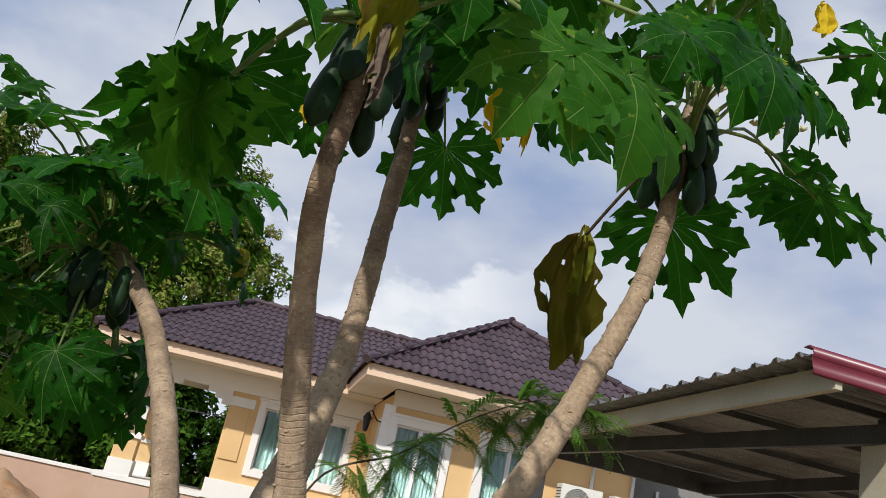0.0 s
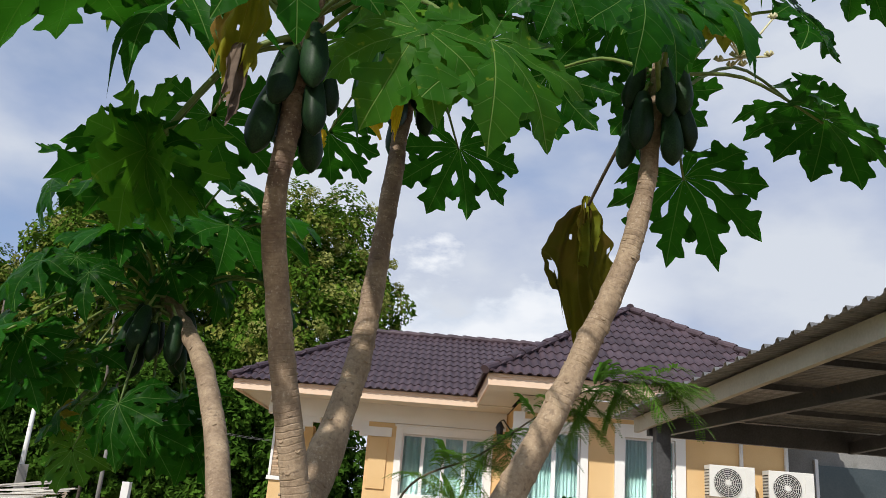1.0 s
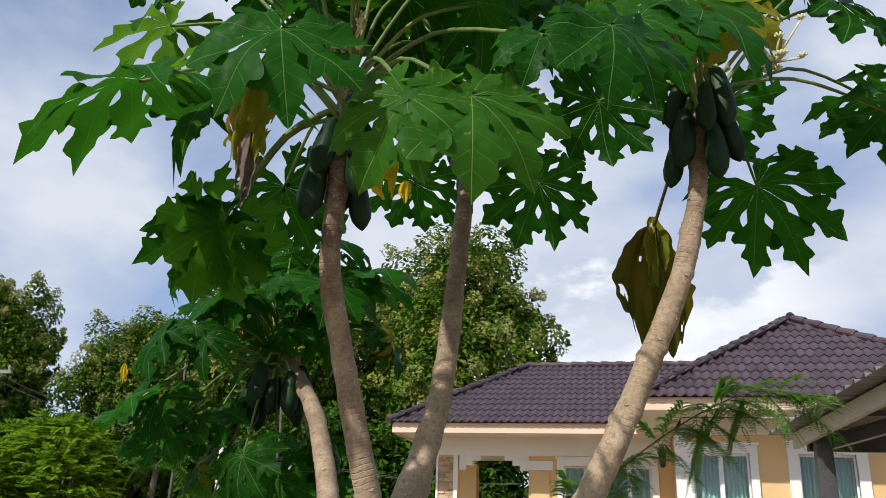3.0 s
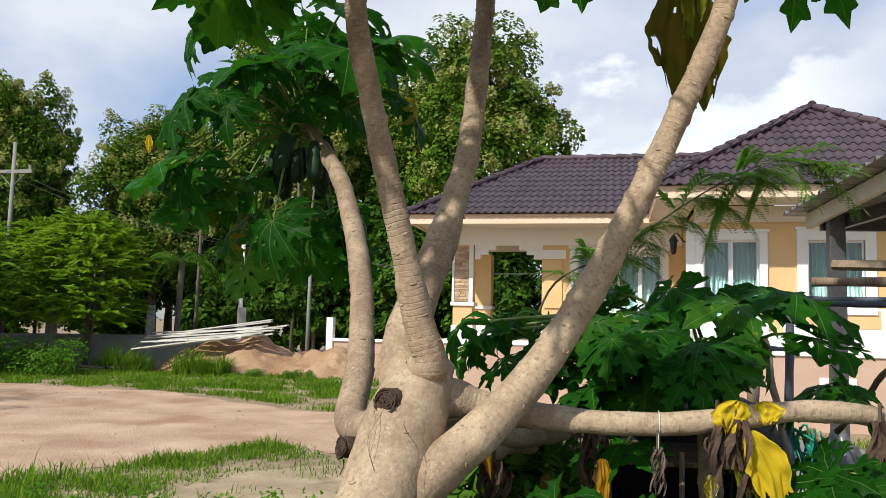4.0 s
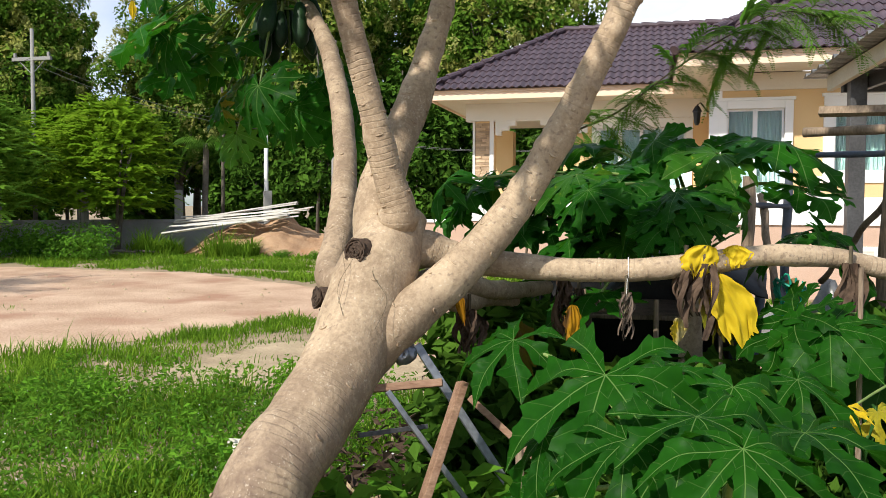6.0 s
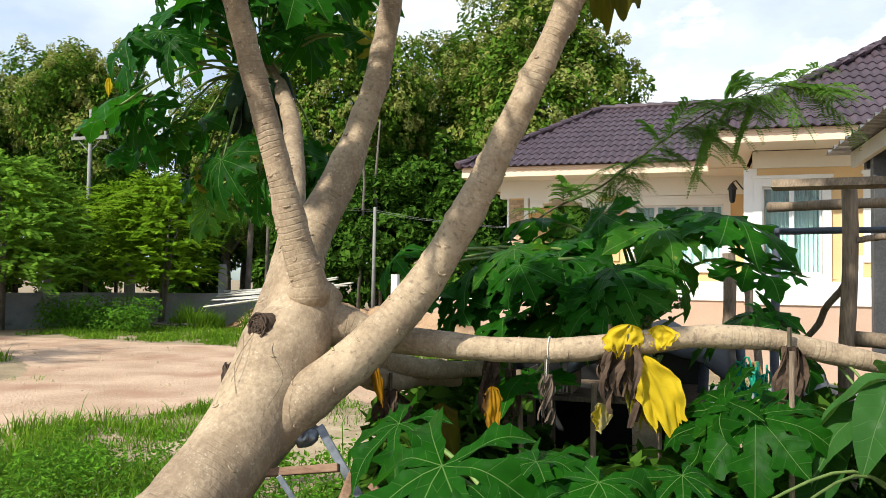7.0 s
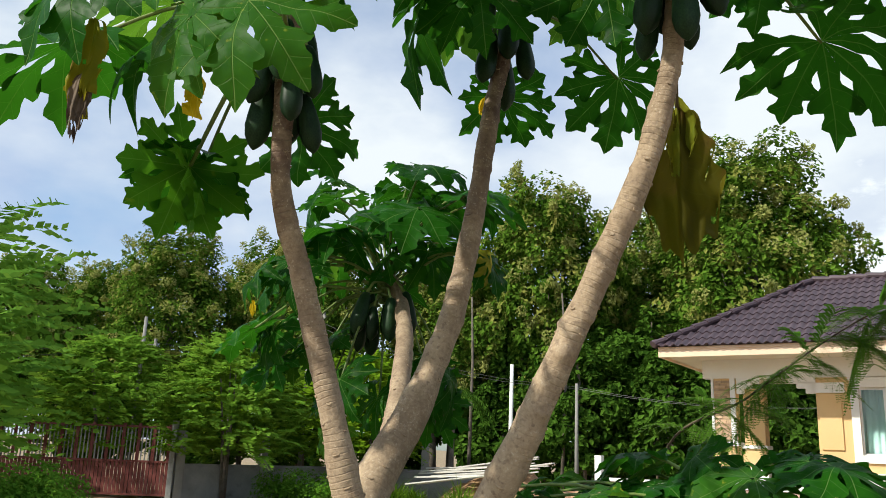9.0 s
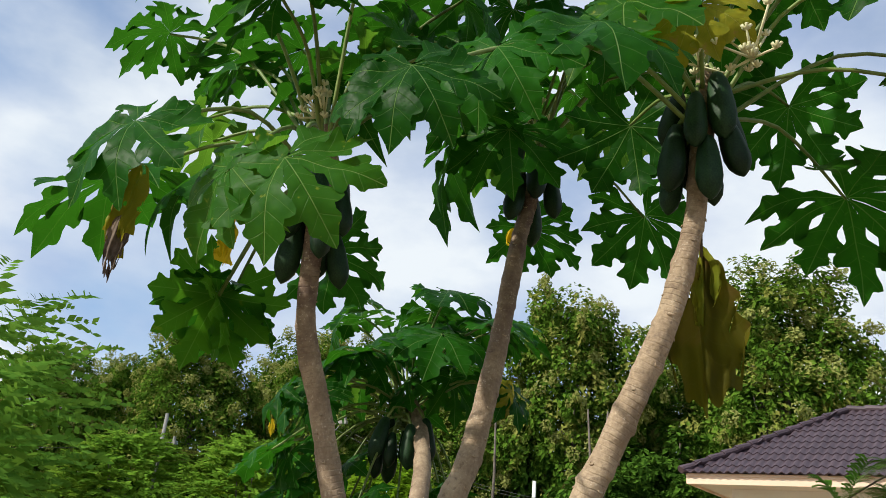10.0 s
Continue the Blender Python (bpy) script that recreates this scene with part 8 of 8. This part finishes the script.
def pinnate(p, d, n_pairs, L, leaflet):
    """A feather of paired leaflets on a rib."""
    V2, F2, b0 = [], [], 0
    p, d = np.array(p), np.array(d) / np.linalg.norm(d)
    sd = np.cross(d, [0, 0, 1.0])
    sd /= np.linalg.norm(sd) + 1e-6
    pts2 = []
    for k in range(n_pairs + 1):
        s = k / n_pairs
        q = p + d * L * s + np.array([0, 0, -0.45 * L * s * s])
        pts2.append(q)
        for sg in (-1, 1):
            t = sd * sg + d * 0.3 + np.array([0, 0, 0.1])
            t /= np.linalg.norm(t)
            ll = leaflet * math.sin(math.pi * (0.12 + 0.8 * s)) ** 0.6
            w = d * leaflet * 0.27
            V2 += [q - w * 0.3, q + t * ll * 0.5 + w, q + t * ll, q + t * ll * 0.5 - w]
            F2 += [(b0, b0 + 1, b0 + 2), (b0, b0 + 2, b0 + 3)]
            b0 += 4
    return V2, F2, pts2


for i in range(18, len(sp) - 1):
    p = np.array(sp[i])
    for side in (-1, 1):
        if rngp.uniform() < 0.22:
            continue
        d0 = np.array([0.9 * rngp.uniform(-0.6, 1.3), -0.35 * side + rngp.uniform(-0.4, 0.3), rngp.uniform(-0.5, 0.45)])
        d0 /= np.linalg.norm(d0)
        L0 = rngp.uniform(0.12, 0.26)
        V, Fc, base = [], [], 0
        ribs = bmesh.new()
        main = [p + d0 * L0 * s + np.array([0, 0, -0.3 * L0 * s * s]) for s in np.linspace(0, 1, 6)]
        tube(ribs, [tuple(q) for q in main], 0.0018, 4)
        for s in np.linspace(0.15, 1.0, 7):
            q = p + d0 * L0 * s + np.array([0, 0, -0.3 * L0 * s * s])
            sdv = np.cross(d0, [0, 0, 1.0])
            for sg in (-1, 1):
                dd = sdv * sg * 0.9 + d0 * 0.6 + np.array([0, 0, rngp.uniform(-0.3, 0.1)])
                v2, f2, rp = pinnate(q, dd, 12, 0.10 * rngp.uniform(0.8, 1.2), 0.019)
                Fc += [tuple(base + k for k in f) for f in f2]
                V += [tuple(x) for x in v2]
                base += len(v2)
                tube(ribs, [tuple(x) for x in rp[::4]], 0.0008, 3)
        me = bpy.data.meshes.new("feather")
        me.from_pydata(V, [], Fc)
        me.materials.append(M["aca"])
        ft = tagged(part("feather", me, None, aca), kind="stuff")
        part("leaf_rib", ribs, M["petiole"], ft)


# ---- roof ----
def tile_mesh():
    """One double-roll tile 0.31 wide and 0.42 long with its lip, lying along +y from its lower edge."""
    bm = bmesh.new()
    n, w = 10, 0.312
    lo, hi, lip = [], [], []
    for i in range(n + 1):
        x = w * i / n
        z = 0.022 + 0.022 * math.sin(2 * math.pi * (2 * i / n) - 1.2)
        lo.append(bm.verts.new((x, 0.0, z + 0.022)))
        hi.append(bm.verts.new((x, 0.42, z)))
        lip.append(bm.verts.new((x, 0.006, z + 0.022 - 0.024)))
    for i in range(n):
        bm.faces.new((lo[i], lo[i + 1], hi[i + 1], hi[i]))
        bm.faces.new((lip[i], lip[i + 1], lo[i + 1], lo[i]))
    return mesh_of("roof_tile", bm, M["tile"], False)


TILE = tile_mesh()
rest = bmesh.new()
tile_count = [0]


def slope(corners, nearest):
    """Tiles over a sloping polygon; corners: eave left, eave right, then round over the top."""
    P = [Vector(c) for c in corners]
    u = (P[1] - P[0]).normalized()
    nrm = (P[1] - P[0]).cross(P[-1] - P[0]).normalized()
    v = nrm.cross(u)
    poly = [((p - P[0]).dot(u), (p - P[0]).dot(v)) for p in P]
    w, e = 0.312, 0.355
    umin, umax, vmax = min(q[0] for q in poly), max(q[0] for q in poly), max(q[1] for q in poly)
    basis = Matrix((u, v, nrm)).transposed().to_4x4()
    row = 0
    while row * e < vmax:
        k = math.floor(umin / w) - 1
        while k * w < umax:
            mid = (k * w + w / 2, row * e + e * 0.5)
            if inside(mid, poly):
                m = Matrix.Translation(P[0] + u * (k * w) + v * (row * e - 0.05)) @ basis
                if nearest and tile_count[0] < 300:
                    ob = new("tile", TILE)
                    ob.parent = roof
                    ob.matrix_basis = m
                    tile_count[0] += 1
                else:
                    n0 = len(rest.verts)
                    rest.from_mesh(TILE)
                    rest.verts.ensure_lookup_table()
                    bmesh.ops.transform(rest, matrix=m, verts=rest.verts[n0:])
            k += 1
        row += 1


def hip(a, b2, n=None):
    """A row of half-round cap tiles along a hip or ridge."""
    a, b2 = Vector(a), Vector(b2)
    d = b2 - a
    n = n or max(2, int(d.length / 0.34))
    for k in range(n):
        p, q = a + d * (k / n), a + d * ((k + 1.12) / n)
        cap = bmesh.new()
        tube(cap, [p, p + Vector((0, 0, 0.012)) + (q - p) * 0.12, q - Vector((0, 0, 0.012))], [0.080, 0.075, 0.064], 10)
        part("ridge_cap", cap, M["tile"], roof)


APEX, BACK = (4.39, 16.6, 5.95), (4.39, 23.5, 5.95)
RIDGE_L, RIDGE_R = (-1.06, 19.6, 5.63), (4.0, 19.6, 5.63)
ROOF_PLANES = [
    ([(BL - 0.06, EAVE_BAY - 0.06, 3.90), (BR + 0.06, EAVE_BAY - 0.06, 3.90), APEX], True),
    ([(BL - 0.06, 20.2, 3.90), (BL - 0.06, EAVE_BAY - 0.06, 3.90), APEX, (4.39, 20.2, 5.95)], True),
    ([(BR + 0.06, EAVE_BAY - 0.06, 3.90), (BR + 0.06, 23.5, 3.90), BACK, APEX], False),
    ([(XL - 0.06, EAVE_WING - 0.06, 3.86), (3.6, EAVE_WING - 0.06, 3.86), RIDGE_R, RIDGE_L], True),
    ([(XL - 0.06, 23.1, 3.86), (XL - 0.06, EAVE_WING - 0.06, 3.86), RIDGE_L], False),
    ([(4.4, 23.1, 3.86), (XL - 0.06, 23.1, 3.86), RIDGE_L, RIDGE_R], False),
]
deck = bmesh.new()
for corners, nearest in ROOF_PLANES:
    P = [Vector(c) for c in corners]
    nrm = (P[1] - P[0]).cross(P[-1] - P[0]).normalized()
    deck.faces.new([deck.verts.new(p - nrm * 0.012) for p in P])
roof = part("roof", deck, M["tile_joined"], house, "purple-brown double-roll concrete tile roof")
for corners, nearest in ROOF_PLANES:
    slope(corners, nearest)
tagged(part("roof_tiles", rest, M["tile_joined"], roof), "", "", "", "stuff")
hip((BL - 0.1, EAVE_BAY - 0.1, 3.93), (4.39, 16.6, 6.0))
hip((BR + 0.1, EAVE_BAY - 0.1, 3.93), (4.39, 16.6, 6.0))
hip((4.39, 16.5, 6.0), (4.39, 23.4, 6.0))
hip((XL - 0.1, EAVE_WING - 0.1, 3.90), (-1.06, 19.6, 5.68))
hip((-1.06, 19.6, 5.68), (3.9, 19.6, 5.68))
